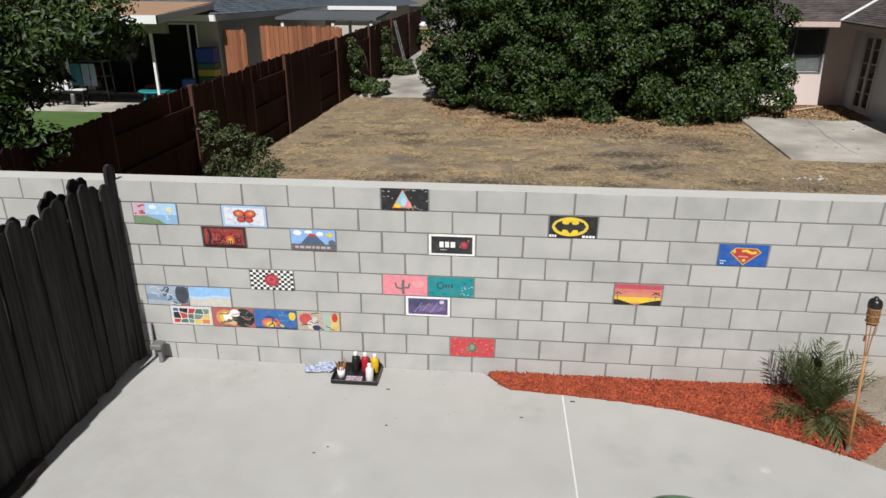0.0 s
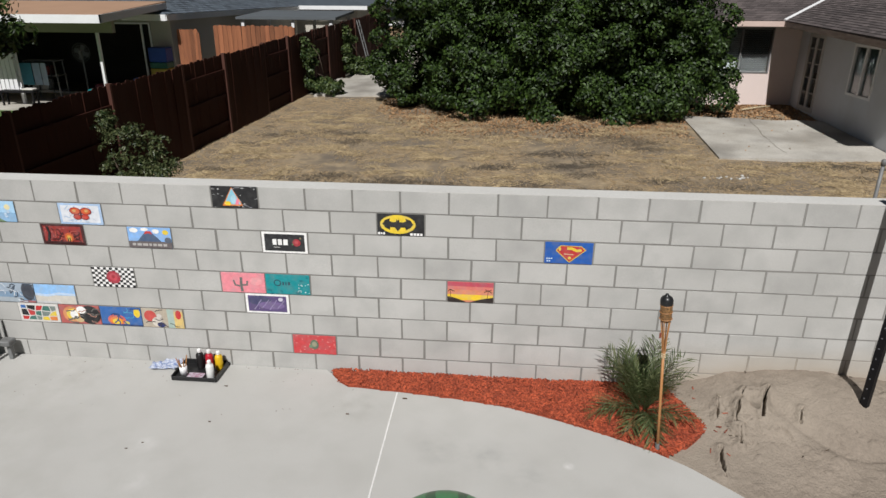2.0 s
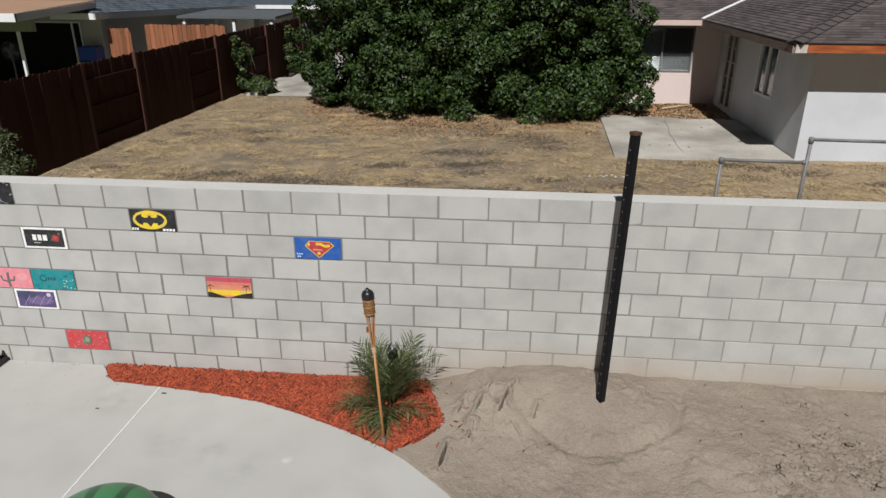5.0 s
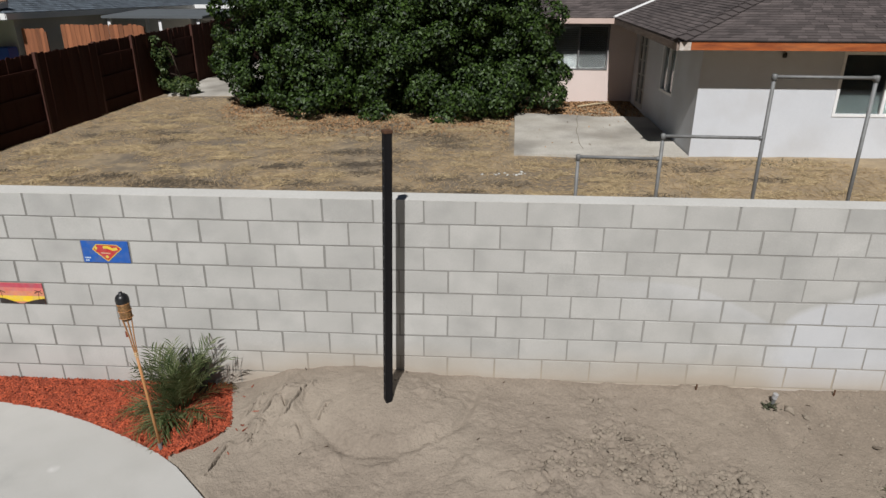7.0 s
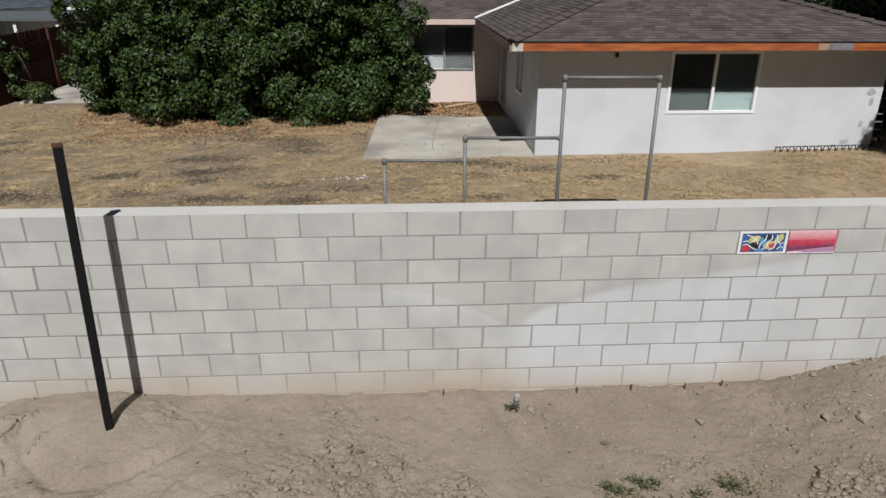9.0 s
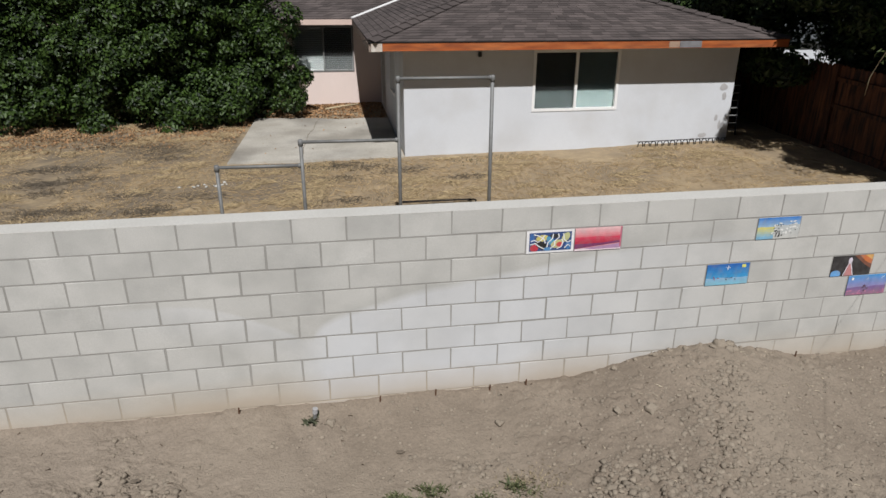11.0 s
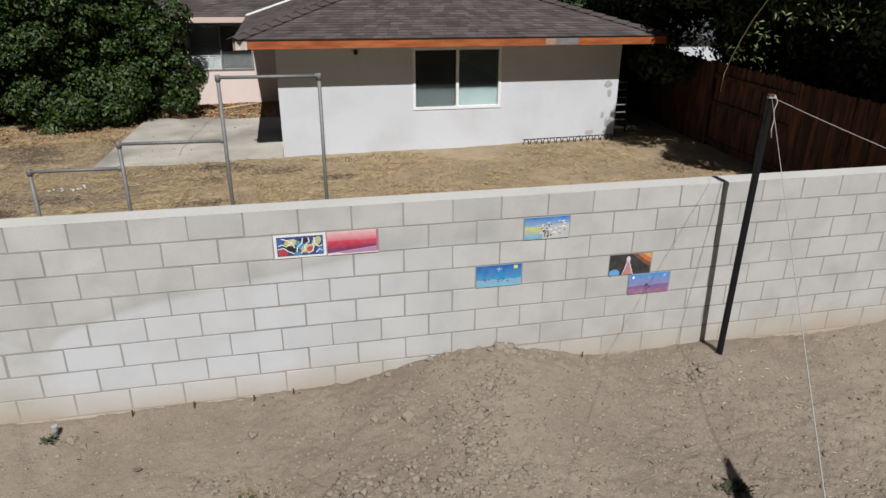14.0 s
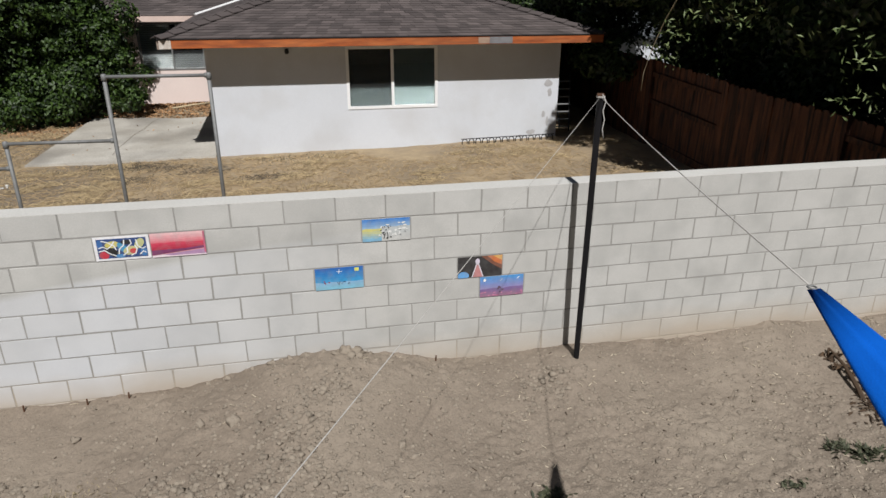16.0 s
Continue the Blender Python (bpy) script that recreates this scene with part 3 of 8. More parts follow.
def tree(name, foot, limbs, blobs, count, material, label, leaf=(0.11, 0.065), seed=1, clumps=120, size=(0.26, 0.48), trunk=0.14, category="tree", group="", inner=0.12, gaps=0.0, hole=0.55, thin=None):
    """A tapered trunk with limbs and a crown of separate leaves, thinned round the line thin (start, end, two radii)."""
    rng = np.random.default_rng(seed)
    t = thing(name, foot, label, category, group)
    f = Vector(foot)
    bm = bmesh.new()
    fork = f + Vector((0.05, 0.02, limbs[0][2] * 0.35 - f.z * 0.35))
    tube(bm, [f - Vector((0, 0, 0.1)), f.lerp(fork, 0.5) + Vector((0.04, 0.03, 0)), fork], [trunk * 1.25, trunk, trunk * 0.8], 9)
    part("trunk", bm, M_BARK, t, smooth=True)
    for end in limbs:
        e = Vector(end)
        bm = bmesh.new()
        mid = fork.lerp(e, 0.55) + Vector((rng.normal() * 0.12, rng.normal() * 0.12, 0.15))
        tube(bm, [fork, mid, e], [trunk * 0.6, trunk * 0.35, trunk * 0.1], 7)
        part("limb", bm, M_BARK, t, smooth=True)
    p, n = cloud(blobs, count, rng, clumps, size, inner)
    if gaps:
        open_air = 0.5 * fractal(p[:, 0] + 0.3 * p[:, 1], p[:, 2] * 0.45, hole, 3, seed) + 0.5 * fractal(p[:, 1] - 0.4 * p[:, 0], p[:, 2] * 0.45 + 7.0, hole, 3, seed + 5)
        kept = open_air > np.quantile(open_air, gaps) + 0.02 * rng.normal(size=len(p))
        p, n = p[kept], n[kept]
    if thin:
        start, way = np.array(thin[0]), np.array(thin[1]) - np.array(thin[0])
        along = (p - start) @ way / (way @ way)
        off = np.linalg.norm((p - start - along[:, None] * way) * np.array((0.75, 0.75, 2.0)), axis=1) / (thin[2] + (thin[3] - thin[2]) * np.clip(along, 0, 1))
        kept = (along < 0) | (along > 1) | (off + 0.55 * rng.normal(size=len(p)) > 1)
        p, n = p[kept], n[kept]
    part("crown", leaf_mesh("crown", p, n, rng, *leaf), material, t)
    return t


# ---- the ground ----


def yard_z(x, y):
    return 0.09 + 0.016 * np.clip(x, -8, 22) + 0.04 * (np.clip(y, 0, 30) - 8)


def slab_edge(x):
    """How far the patio reaches towards the block wall at x."""
    return np.interp(x, (-9, 0.90, 0.98, 1.06, 1.15, 1.65, 2.13, 2.59, 3.0, 3.4, 3.73, 3.95, 4.28, 4.6, 4.85, 5.0, 5.05),
                     (-0.002, -0.004, -0.08, -0.19, -0.262, -0.308, -0.364, -0.446, -0.59, -0.76, -0.93, -1.08, -1.385, -1.80, -2.35, -3.2, -4.2))


def bump_at(x, y, cx, cy, rx, ry, h):
    return h * np.exp(-((x - cx) / rx) ** 2 - ((y - cy) / ry) ** 2)


def lumps(x, y, size, share, seed):
    """Rounded crumbs scattered on a jittered lattice: height from 0 to 1, with steep sides."""
    gx, gy = x / size, y / size
    ix, iy = np.floor(gx), np.floor(gy)
    best = np.zeros_like(gx, dtype=float)

    def rnd(a, b, s):
        v = np.sin(a * 127.1 + b * 311.7 + (seed + s) * 74.7) * 43758.5453
        return v - np.floor(v)

    for i in (-1, 0, 1):
        for j in (-1, 0, 1):
            a, b = ix + i, iy + j
            near = np.hypot(gx - a - rnd(a, b, 1), (gy - b - rnd(a, b, 2)) * (0.7 + 0.7 * rnd(a, b, 5)))
            wide = 0.25 + 0.55 * rnd(a, b, 3)
            top = np.clip(1 - (near / wide) ** 2, 0, 1) ** 0.9 * wide
            best = np.maximum(best, np.where(rnd(a, b, 4) < share, top, 0))
    return best


def crusted(x, y):
    """Where the dry crust is broken up, from 0 to 1."""
    m = bump_at(x, y, 7.25, -0.80, 0.75, 0.36, 1.0) + bump_at(x, y, 8.0, -1.15, 0.6, 0.3, 0.9) + bump_at(x, y, 6.4, -1.15, 0.5, 0.28, 0.8) + bump_at(x, y, 7.0, -0.22, 0.35, 0.12, 0.7)
    m = m + bump_at(x, y, 10.9, -1.32, 0.75, 0.34, 1.0) + bump_at(x, y, 11.9, -0.75, 1.1, 0.55, 0.62) + bump_at(x, y, 13.9, -0.55, 0.7, 0.4, 0.5) + bump_at(x, y, 4.45, -0.5, 0.35, 0.5, 0.7)
    m = m + bump_at(x, y, 5.75, -0.30, 0.22, 0.14, 0.7) + bump_at(x, y, 9.7, -0.75, 0.6, 0.25, 0.55)
    return np.clip((m + 1.3 * fractal(x, y, 0.45, 3, 191) - 0.42) * 1.7, 0, 1)


def plates(x, y, size, seed):
    """Cracked plates: a random height for each, and how near its edge is."""
    gx, gy = x / size, y / size
    ix, iy = np.floor(gx), np.floor(gy)
    first, second = np.full_like(gx, 9.0, dtype=float), np.full_like(gx, 9.0, dtype=float)
    high = np.zeros_like(gx, dtype=float)

    def rnd(a, b, s):
        v = np.sin(a * 127.1 + b * 311.7 + (seed + s) * 74.7) * 43758.5453
        return v - np.floor(v)

    for i in (-1, 0, 1):
        for j in (-1, 0, 1):
            a, b = ix + i, iy + j
            du, dv = gx - a - rnd(a, b, 1), gy - b - rnd(a, b, 2)
            d = np.hypot(du, dv)
            closer = d < first
            second = np.where(closer, first, np.minimum(second, d))
            first = np.where(closer, d, first)
            high = np.where(closer, rnd(a, b, 3) + (rnd(a, b, 4) - 0.5) * du * 1.3 + (rnd(a, b, 5) - 0.75) * dv * 1.6, high)
    return high, second - first


def dirt_z(x, y):
    """The loose soil along the wall: a low bank with mounds, sinking towards the patio."""
    z = -0.075 + 0.20 * np.exp(-(y / 0.75) ** 2)
    z = z + bump_at(x, y, 5.15, -0.30, 0.75, 0.75, 0.12) + bump_at(x, y, 12.1, -0.55, 0.95, 0.8, 0.22) + bump_at(x, y, 6.5, -0.95, 0.7, 0.5, 0.13)
    z = z + bump_at(x, y, 14.15, -0.45, 0.7, 0.6, 0.09) + bump_at(x, y, 16.4, -0.1, 0.5, 0.5, 0.06) + bump_at(x, y, 11.2, -1.0, 0.7, 0.6, 0.08)
    z = z - bump_at(x, y, 9.0, -0.55, 0.8, 0.45, 0.06) + bump_at(x, y, 4.5, -0.5, 0.45, 0.5, 0.04)
    z = z + bump_at(x, y, 11.85, -0.05, 0.85, 0.45, 0.12) + bump_at(x, y, 5.5, -0.45, 0.38, 0.30, 0.07) + bump_at(x, y, 14.25, -0.30, 0.40, 0.30, 0.055)
    z = z + 0.035 * np.exp(-(y / 0.16) ** 2) * np.clip((x - 5.6) / 0.5, 0, 1) * np.clip((10.8 - x) / 0.6, 0, 1)
    near = np.clip((x - 3.9) / 0.6, 0, 1)
    z = z * near + (1 - near) * 0.0
    rough = 0.05 * fractal(x, y, 0.55, 4, 3) + 0.022 * np.clip(fractal(x, y, 0.16, 3, 8), 0, 1) * (0.4 + fractal(x, y, 1.4, 2, 5) + 0.5)
    crack = np.abs(fractal(x, y, 0.42, 2, 21))
    lumpy = np.clip((fractal(x, y, 1.1, 2, 31) + 0.06) * 8, 0, 1)
    broken = np.clip((fractal(x, y, 1.3, 2, 91) + 0.5 * np.clip(-y - 0.45, -0.4, 0.5)) * 5, 0, 1) * near * np.clip((x - 5.8) * 1.2, 0.12, 1)
    ridge = np.abs(fractal(x, y, 0.20, 2, 97))
    z = z + 0.005 * np.clip(0.16 - ridge, 0, 1) / 0.16 * broken * (0.5 + fractal(x, y, 0.5, 2, 99)) + 0.014 * fractal(x, y, 0.09, 2, 101) * (0.3 + broken)
    tilled = near * np.clip(0.20 + 0.85 * np.clip((x - 6.0) / 1.2, 0, 1) * np.clip(0.15 + 3.2 * fractal(x, y, 0.8, 3, 131) + 0.5 * np.clip(-y - 0.25, 0, 0.6) + 0.35 * np.clip(x - 10.3, 0, 1), 0, 1.1), 0, 1.1)
    z = z + tilled * (0.030 * lumps(x + 0.05 * fractal(x, y, 0.1, 2, 151), y + 0.05 * fractal(x, y, 0.1, 2, 153), 0.15, 0.40, 3) * np.clip(0.5 + 3 * fractal(x, y, 0.6, 2, 137), 0.1, 1) + 0.020 * lumps(x + 0.03 * fractal(x, y, 0.06, 2, 155), y, 0.07, 0.5, 11))
    z = z + 0.018 * fractal(x, y, 0.075, 3, 181) * near * (0.35 + 0.9 * np.clip(tilled, 0, 1)) + 0.02 * np.clip(fractal(x, y, 0.22, 3, 183), 0, 1) * tilled
    crust = crusted(x, y) * near
    z = z + crust * (0.062 * lumps(x + 0.05 * fractal(x, y, 0.08, 2, 201), y + 0.04 * fractal(x, y, 0.08, 2, 203), 0.13, 0.6, 23) + 0.030 * lumps(x + 0.03 * fractal(x, y, 0.05, 2, 205), y, 0.06, 0.6, 29))
    for size, seed, lift in ((0.115, 5, 0.016), (0.062, 9, 0.007)):
        high, edge = plates(x + 0.06 * fractal(x, y, 0.12, 2, 195), y + 0.06 * fractal(x, y, 0.12, 2, 197), size, seed)
        z = z + crust * lift * (high - 0.5 - 0.55 * np.clip(1 - edge / 0.17, 0, 1))
    z = z + rough * (0.35 + 0.65 * near) - 0.003 * np.clip(1 - crack * 16, 0, 1) * lumpy * near
    away = np.hypot((x - 5.42) / 0.70, (y + 0.25) / 0.63)
    arc = np.clip((-y - 0.05) * 5, 0, 1) * near
    away = away + 0.16 * fractal(x, y, 0.3, 3, 141)
    arc = arc * np.clip(0.8 + 2.0 * fractal(x, y, 0.3, 2, 143), 0.2, 1.2)
    z = z - 0.034 * np.exp(-((away - 1.0) / 0.07) ** 2) * arc + 0.016 * np.exp(-((away - 1.17) / 0.08) ** 2) * arc * (0.4 + 2 * lumps(x, y, 0.08, 0.7, 17)) + 0.012 * np.exp(-((away - 0.84) / 0.09) ** 2) * arc
    for x0, y0, x1, y1, w in ((4.58, -0.28, 4.49, -0.44, 0.018), (4.49, -0.44, 4.42, -0.62, 0.023), (4.44, -0.68, 4.41, -0.82, 0.014), (4.78, -0.27, 4.71, -0.38, 0.016), (4.71, -0.38, 4.64, -0.58, 0.020), (4.66, -0.30, 4.76, -0.29, 0.014),
                              (4.25, -0.84, 4.20, -1.14, 0.020), (4.36, -0.34, 4.30, -0.55, 0.012), (4.96, -0.50, 4.92, -0.62, 0.010), (4.55, -0.30, 4.72, -0.34, 0.012)):
        along = np.clip(((x - x0) * (x1 - x0) + (y - y0) * (y1 - y0)) / ((x1 - x0) ** 2 + (y1 - y0) ** 2), 0, 1)
        gap = np.hypot(x - x0 - along * (x1 - x0), y - y0 - along * (y1 - y0)) + 0.03 * fractal(x, y, 0.07, 3, 171) + 0.4 * w
        z = z - 0.16 * np.clip((w - gap) / 0.012, 0, 1) + 0.022 * np.exp(-((gap - w) / 0.035) ** 2)
    split = np.abs((x - 4.62) + 0.55 * (y + 0.45) + 0.12 * fractal(x, y, 0.3, 2, 111))
    z = z - 0.05 * np.clip(1 - split / 0.02, 0, 1) * np.clip(0.5 + 4 * fractal(x, y, 0.12, 2, 113), 0, 1) * np.exp(-((y + 0.48) / 0.28) ** 2)
    scuffed = near * np.clip((7.2 - x) / 0.8, 0, 1)
    z = z + scuffed * (0.020 * np.clip(fractal(x, y, 0.13, 3, 221), -0.5, 1) + 0.016 * lumps(x + 0.03 * fractal(x, y, 0.08, 2, 223), y, 0.055, 0.30, 37) * np.clip(0.4 + 3 * fractal(x, y, 0.45, 2, 225), 0, 1))
    inside = (y < slab_edge(x) + 0.03) & (x < 5.1)
    return np.where(inside, -0.16, z)


def spread_grid(a, b, c, d, step, out):
    """Even steps from b to c, wide ones out to a and d."""
    return np.unique(np.concatenate([np.arange(a, b, out), np.arange(b, c, step), np.arange(c, d + out / 2, out)]))


sheet("ground", np.unique(np.concatenate([np.linspace(-700, -30, 12), np.linspace(-30, 40, 36), np.linspace(40, 700, 12)])),
      np.unique(np.concatenate([np.linspace(-700, -20, 12), np.linspace(-20, 40, 31), np.linspace(40, 700, 12)])),
      lambda x, y: np.where(y > 0.3, yard_z(x, y) - 0.09, -0.32), M_FAR, label="dry dusty ground reaching to the horizon", category="ground", kind="structure")
sheet("soil", np.union1d(spread_grid(0.6, 3.6, 17.6, 24.0, 0.013, 0.3), np.arange(4.1, 4.95, 0.0057)), np.union1d(spread_grid(-9.0, -2.1, 0.06, 0.06, 0.013, 0.3), np.arange(-1.25, -0.18, 0.0057)), dirt_z, M_DIRT,
      label="loose tan dry soil banked along the block wall", category="soil", kind="structure")


def lawn_z(x, y):
    return yard_z(x, y) + 0.05 * fractal(x, y, 1.6, 4, 41) + 0.035 * fractal(x, y, 0.34, 3, 43)


sheet("lawn", np.arange(-4.7, 19.0, 0.075), np.arange(0.15, 15.2, 0.075), lawn_z, M_LAWN, label="parched straw-coloured lawn with bare patches",
      category="lawn", kind="structure")

# patio slab with its white joint strip
xs = np.concatenate([[-6.5], np.linspace(-2.0, 0.9, 6), np.linspace(0.95, 5.05, 60)])
outline = [(float(x), float(slab_edge(x))) for x in xs] + [(5.05, -9.0), (-6.5, -9.0)]
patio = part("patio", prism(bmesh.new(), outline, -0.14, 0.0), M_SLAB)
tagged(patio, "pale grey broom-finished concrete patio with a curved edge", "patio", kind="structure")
bm = bmesh.new()
add_box(bm, 1.613, 1.626, -9.0, -0.315, -0.01, 0.004)
part("joint_strip", bm, M_STRIP, patio, "white control joint strip")

# ---- the block wall ----
PITCH, COURSE, TOP, CROWN = 0.4064, 0.2010, 1.7715, 1.765


def col_x(c, row=1):
    """Where the upright joint c of a course stands; the mason's spacing drifts by a centimetre or two along and down the wall."""
    drift = float(np.interp(c, (-8, -1, 2, 4, 6, 8, 10, 13, 18, 21, 26, 30, 33, 38), (-0.012, -0.012, -0.001, 0.006, 0.012, 0.015, 0.020, 0.024, 0.018, 0.022, 0.008, 0.003, -0.005, -0.012)))
    return c * PITCH + drift - 0.009 * min(1.0, max(0.0, (row - 2) / 3)) * min(1.0, max(0.0, (24 - c) / 6))


wall = thing("block_wall", (6.0, 0.1, 0.0), "light grey concrete block garden wall with a smooth mortar cap", "wall", kind="structure")
part("core", box(-9.2, 21.0, 0.0026, 0.1974, -0.25, CROWN - 0.006), M_MORTAR, wall, "recessed grey mortar joints")
bm = bmesh.new()
for k in range(60):
    a = -9.2 + k * 0.5034
    add_box(bm, a, a + 0.5034, -0.001, 0.201, CROWN - 0.001, CROWN + 0.004)
bmesh.ops.remove_doubles(bm, verts=bm.verts, dist=0.0005)
part("cap", bm, M_CAP, wall, "smooth pale mortar cap")
wall_inverse = base_of(wall).inverted()


def block_mesh(name, w, h, d, seed):
    """A block with eased edges; the two faces lie at y = 0 and y = d."""
    rng = random.Random(seed)
    bm = box(-w / 2, w / 2, 0, d, -h / 2, h / 2)
    bmesh.ops.bevel(bm, geom=list(bm.edges), offset=0.0013 + 0.0008 * rng.random(), segments=1, affect="EDGES")
    for v in bm.verts:
        v.co += Vector((rng.uniform(-1, 1), rng.uniform(-1, 1) * 0.6, rng.uniform(-1, 1))) * 0.0022
    me = bpy.data.meshes.new(name)
    bm.to_mesh(me)
    bm.free()
    me.materials.append(M_BLOCK)
    return me


BLOCKS = [block_mesh("block", PITCH - 0.0140, COURSE - 0.0130, 0.2, s) for s in range(6)]
rng_block = random.Random(4)
rest_verts, rest_faces, rest_count = [], [], 0
for row in range(1, 11):
    for col in range(-23, 52):
        x = col_x(col + 0.5 + (0 if row % 2 else 0.5), row)
        z = TOP - (row - 0.5) * COURSE
        me = rng_block.choice(BLOCKS)
        flip = Matrix.Translation((x + rng_block.uniform(-1, 1) * 0.001, rng_block.uniform(-0.0015, 0.0015), z)) @ Euler((0, rng_block.uniform(-1, 1) * 0.002, 0)).to_matrix().to_4x4()
        if 0.3 < x < 14.6 and row <= 8:
            piece("block", me, wall, flip, wall_inverse)
        else:
            co = np.array([flip @ v.co for v in me.vertices])
            rest_verts.append(co)
            rest_faces.append([[i + rest_count for i in p.vertices] for p in me.polygons])
            rest_count += len(co)
me = bpy.data.meshes.new("far_blocks")
me.from_pydata(np.concatenate(rest_verts).tolist(), [], [f for fs in rest_faces for f in fs])
part("far_blocks", me, M_BLOCK, wall, kind="stuff")

# ---- paintings on the blocks ----
BLACK, WHITE, RED, YELLOW, BLUE = (0.012, 0.012, 0.013), (0.78, 0.77, 0.75), (0.50, 0.03, 0.03), (0.72, 0.52, 0.03), (0.015, 0.10, 0.42)
SKYBLUE, TEAL, PINK, GREEN, ORANGE, NAVY = (0.20, 0.42, 0.68), (0.0, 0.23, 0.25), (0.72, 0.23, 0.27), (0.07, 0.20, 0.07), (0.70, 0.20, 0.03), (0.02, 0.03, 0.12)


def oval(u, v, ru, rv, n=20, turn=0.0):
    c, s = math.cos(turn), math.sin(turn)
    return [(u + ru * math.cos(a) * c - rv * math.sin(a) * s, v + (ru * math.cos(a) * s * 2 + rv * math.sin(a) * c)) for a in (2 * math.pi * k / n for k in range(n))]


def rect(u0, v0, u1, v1):
    return [(u0, v0), (u1, v0), (u1, v1), (u0, v1)]


def stroke(points, width):
    """A brush stroke of one width through the points, in picture units (the picture is twice as wide as high)."""
    out, home = [], []
    for n, (u, v) in enumerate(points):
        a, b = points[max(n - 1, 0)], points[min(n + 1, len(points) - 1)]
        d = Vector(((b[0] - a[0]) * 2, b[1] - a[1], 0)).normalized()
        out.append((u - d.y * width / 2, v + d.x * width))
        home.append((u + d.y * width / 2, v - d.x * width))
    return out + home[::-1]


def painting(col, row, label, ground, shapes, border=None):
    """A painted panel that covers one block: a ground coat and shapes laid over one another in thin coats."""
    x0, x1 = col_x(col, row) + 0.004, col_x(col + 1, row) - 0.004
    z1 = TOP - (row - 1) * COURSE - 0.004
    z0 = z1 - COURSE + 0.008
    t = thing("painting", ((x0 + x1) / 2, -0.004, z0), label, "painting", "paintings on the wall blocks")
    part("canvas", box(x0, x1, -0.0052, -0.0016, z0, z1, bevel=0.0008), paint(border or ground), t)
    bx, bz = (0.022, 0.018) if border else (0.0, 0.0)
    if border:
        part("ground_coat", box(x0 + bx, x1 - bx, -0.0062, -0.005, z0 + bz, z1 - bz), paint(ground), t)
    for n, (shape, colour) in enumerate(shapes):
        y = -0.0066 - 0.00016 * n
        bm = bmesh.new()
        bm.faces.new([bm.verts.new((x0 + bx + (x1 - x0 - 2 * bx) * min(1, max(0, u)), y, z0 + bz + (z1 - z0 - 2 * bz) * min(1, max(0, v)))) for u, v in shape])
        bm.normal_update()
        bmesh.ops.triangulate(bm, faces=bm.faces, ngon_method="EAR_CLIP")
        part("brush_mark", bm, paint(colour), t)
    return t


def wash(v0, v1, low, high, n=7, seed=1, u=(0, 1)):
    """Streaky brushed bands that turn from one colour to another."""
    r, out = random.Random(seed), []
    for k in range(n):
        a, b = v0 + (v1 - v0) * k / n, v0 + (v1 - v0) * (k + 1.25) / n
        f = k / max(1, n - 1)
        edge = [(u[0] + (u[1] - u[0]) * j / 6, min(1, b + r.uniform(-0.03, 0.03))) for j in range(7)]
        out.append(([(u[0], a), (u[1], a)] + edge[::-1], tuple(p + (q - p) * f for p, q in zip(low, high))))
    return out[::-1]


def flecks(n, colour, seed, u=(0, 1), v=(0, 1), size=0.02):
    r = random.Random(seed)
    return [(oval(r.uniform(*u), r.uniform(*v), size * r.uniform(0.5, 1.2), size * 2 * r.uniform(0.4, 1.1), 7, r.uniform(0, 3)), colour) for _ in range(n)]


def scribble(n, colour, seed, width=0.03, span=0.3):
    r, out = random.Random(seed), []
    for _ in range(n):
        u, v, a = r.uniform(0.05, 0.8), r.uniform(0.1, 0.9), r.uniform(-1, 1)
        pts = []
        for k in range(6):
            pts.append((u, v))
            u, v, a = u + span / 6 * math.cos(a), min(0.95, max(0.05, v + span / 3 * math.sin(a))), a + r.uniform(-1, 1)
        out.append((stroke(pts, width), colour))
    return out


def bars(u0, v0, widths, colour, high=0.16, gap=0.03):
    out, u = [], u0
    for w in widths:
        out.append((rect(u, v0, u + w, v0 + high), colour))
        u += w + gap
    return out


painting(0, 1, "black block painting of a pastel blue triangle with splatter", BLACK,
         flecks(22, (0.45, 0.45, 0.45), 3, size=0.012) + scribble(5, (0.3, 0.3, 0.32), 9, 0.012) +
         [([(0.23, 0.10), (0.46, 0.97), (0.68, 0.12)], ORANGE), ([(0.27, 0.17), (0.46, 0.92), (0.64, 0.18)], (0.22, 0.50, 0.62)),
          (oval(0.35, 0.22, 0.07, 0.10), YELLOW), (oval(0.55, 0.3, 0.05, 0.14), (0.75, 0.2, 0.3)), (oval(0.48, 0.4, 0.06, 0.2), (0.35, 0.58, 0.68))])
painting(-5.5, 2, "pale blue coast painting with pink blossoms and green shore", (0.24, 0.42, 0.62),
         [(rect(0, 0.45, 1, 1), (0.36, 0.58, 0.78)), (oval(0.46, 0.82, 0.09, 0.10), WHITE), (oval(0.83, 0.72, 0.07, 0.13), (0.75, 0.65, 0.35)),
          ([(0, 0), (0.75, 0), (0.55, 0.22), (0.25, 0.42), (0, 0.40)], (0.16, 0.24, 0.13)), (rect(0, 0.40, 0.28, 1), (0.55, 0.40, 0.46))] +
         flecks(9, (0.45, 0.06, 0.12), 5, (0.02, 0.24), (0.5, 0.97), 0.03) + flecks(6, (0.5, 0.62, 0.75), 6, (0.4, 0.95), (0.2, 0.6), 0.03))
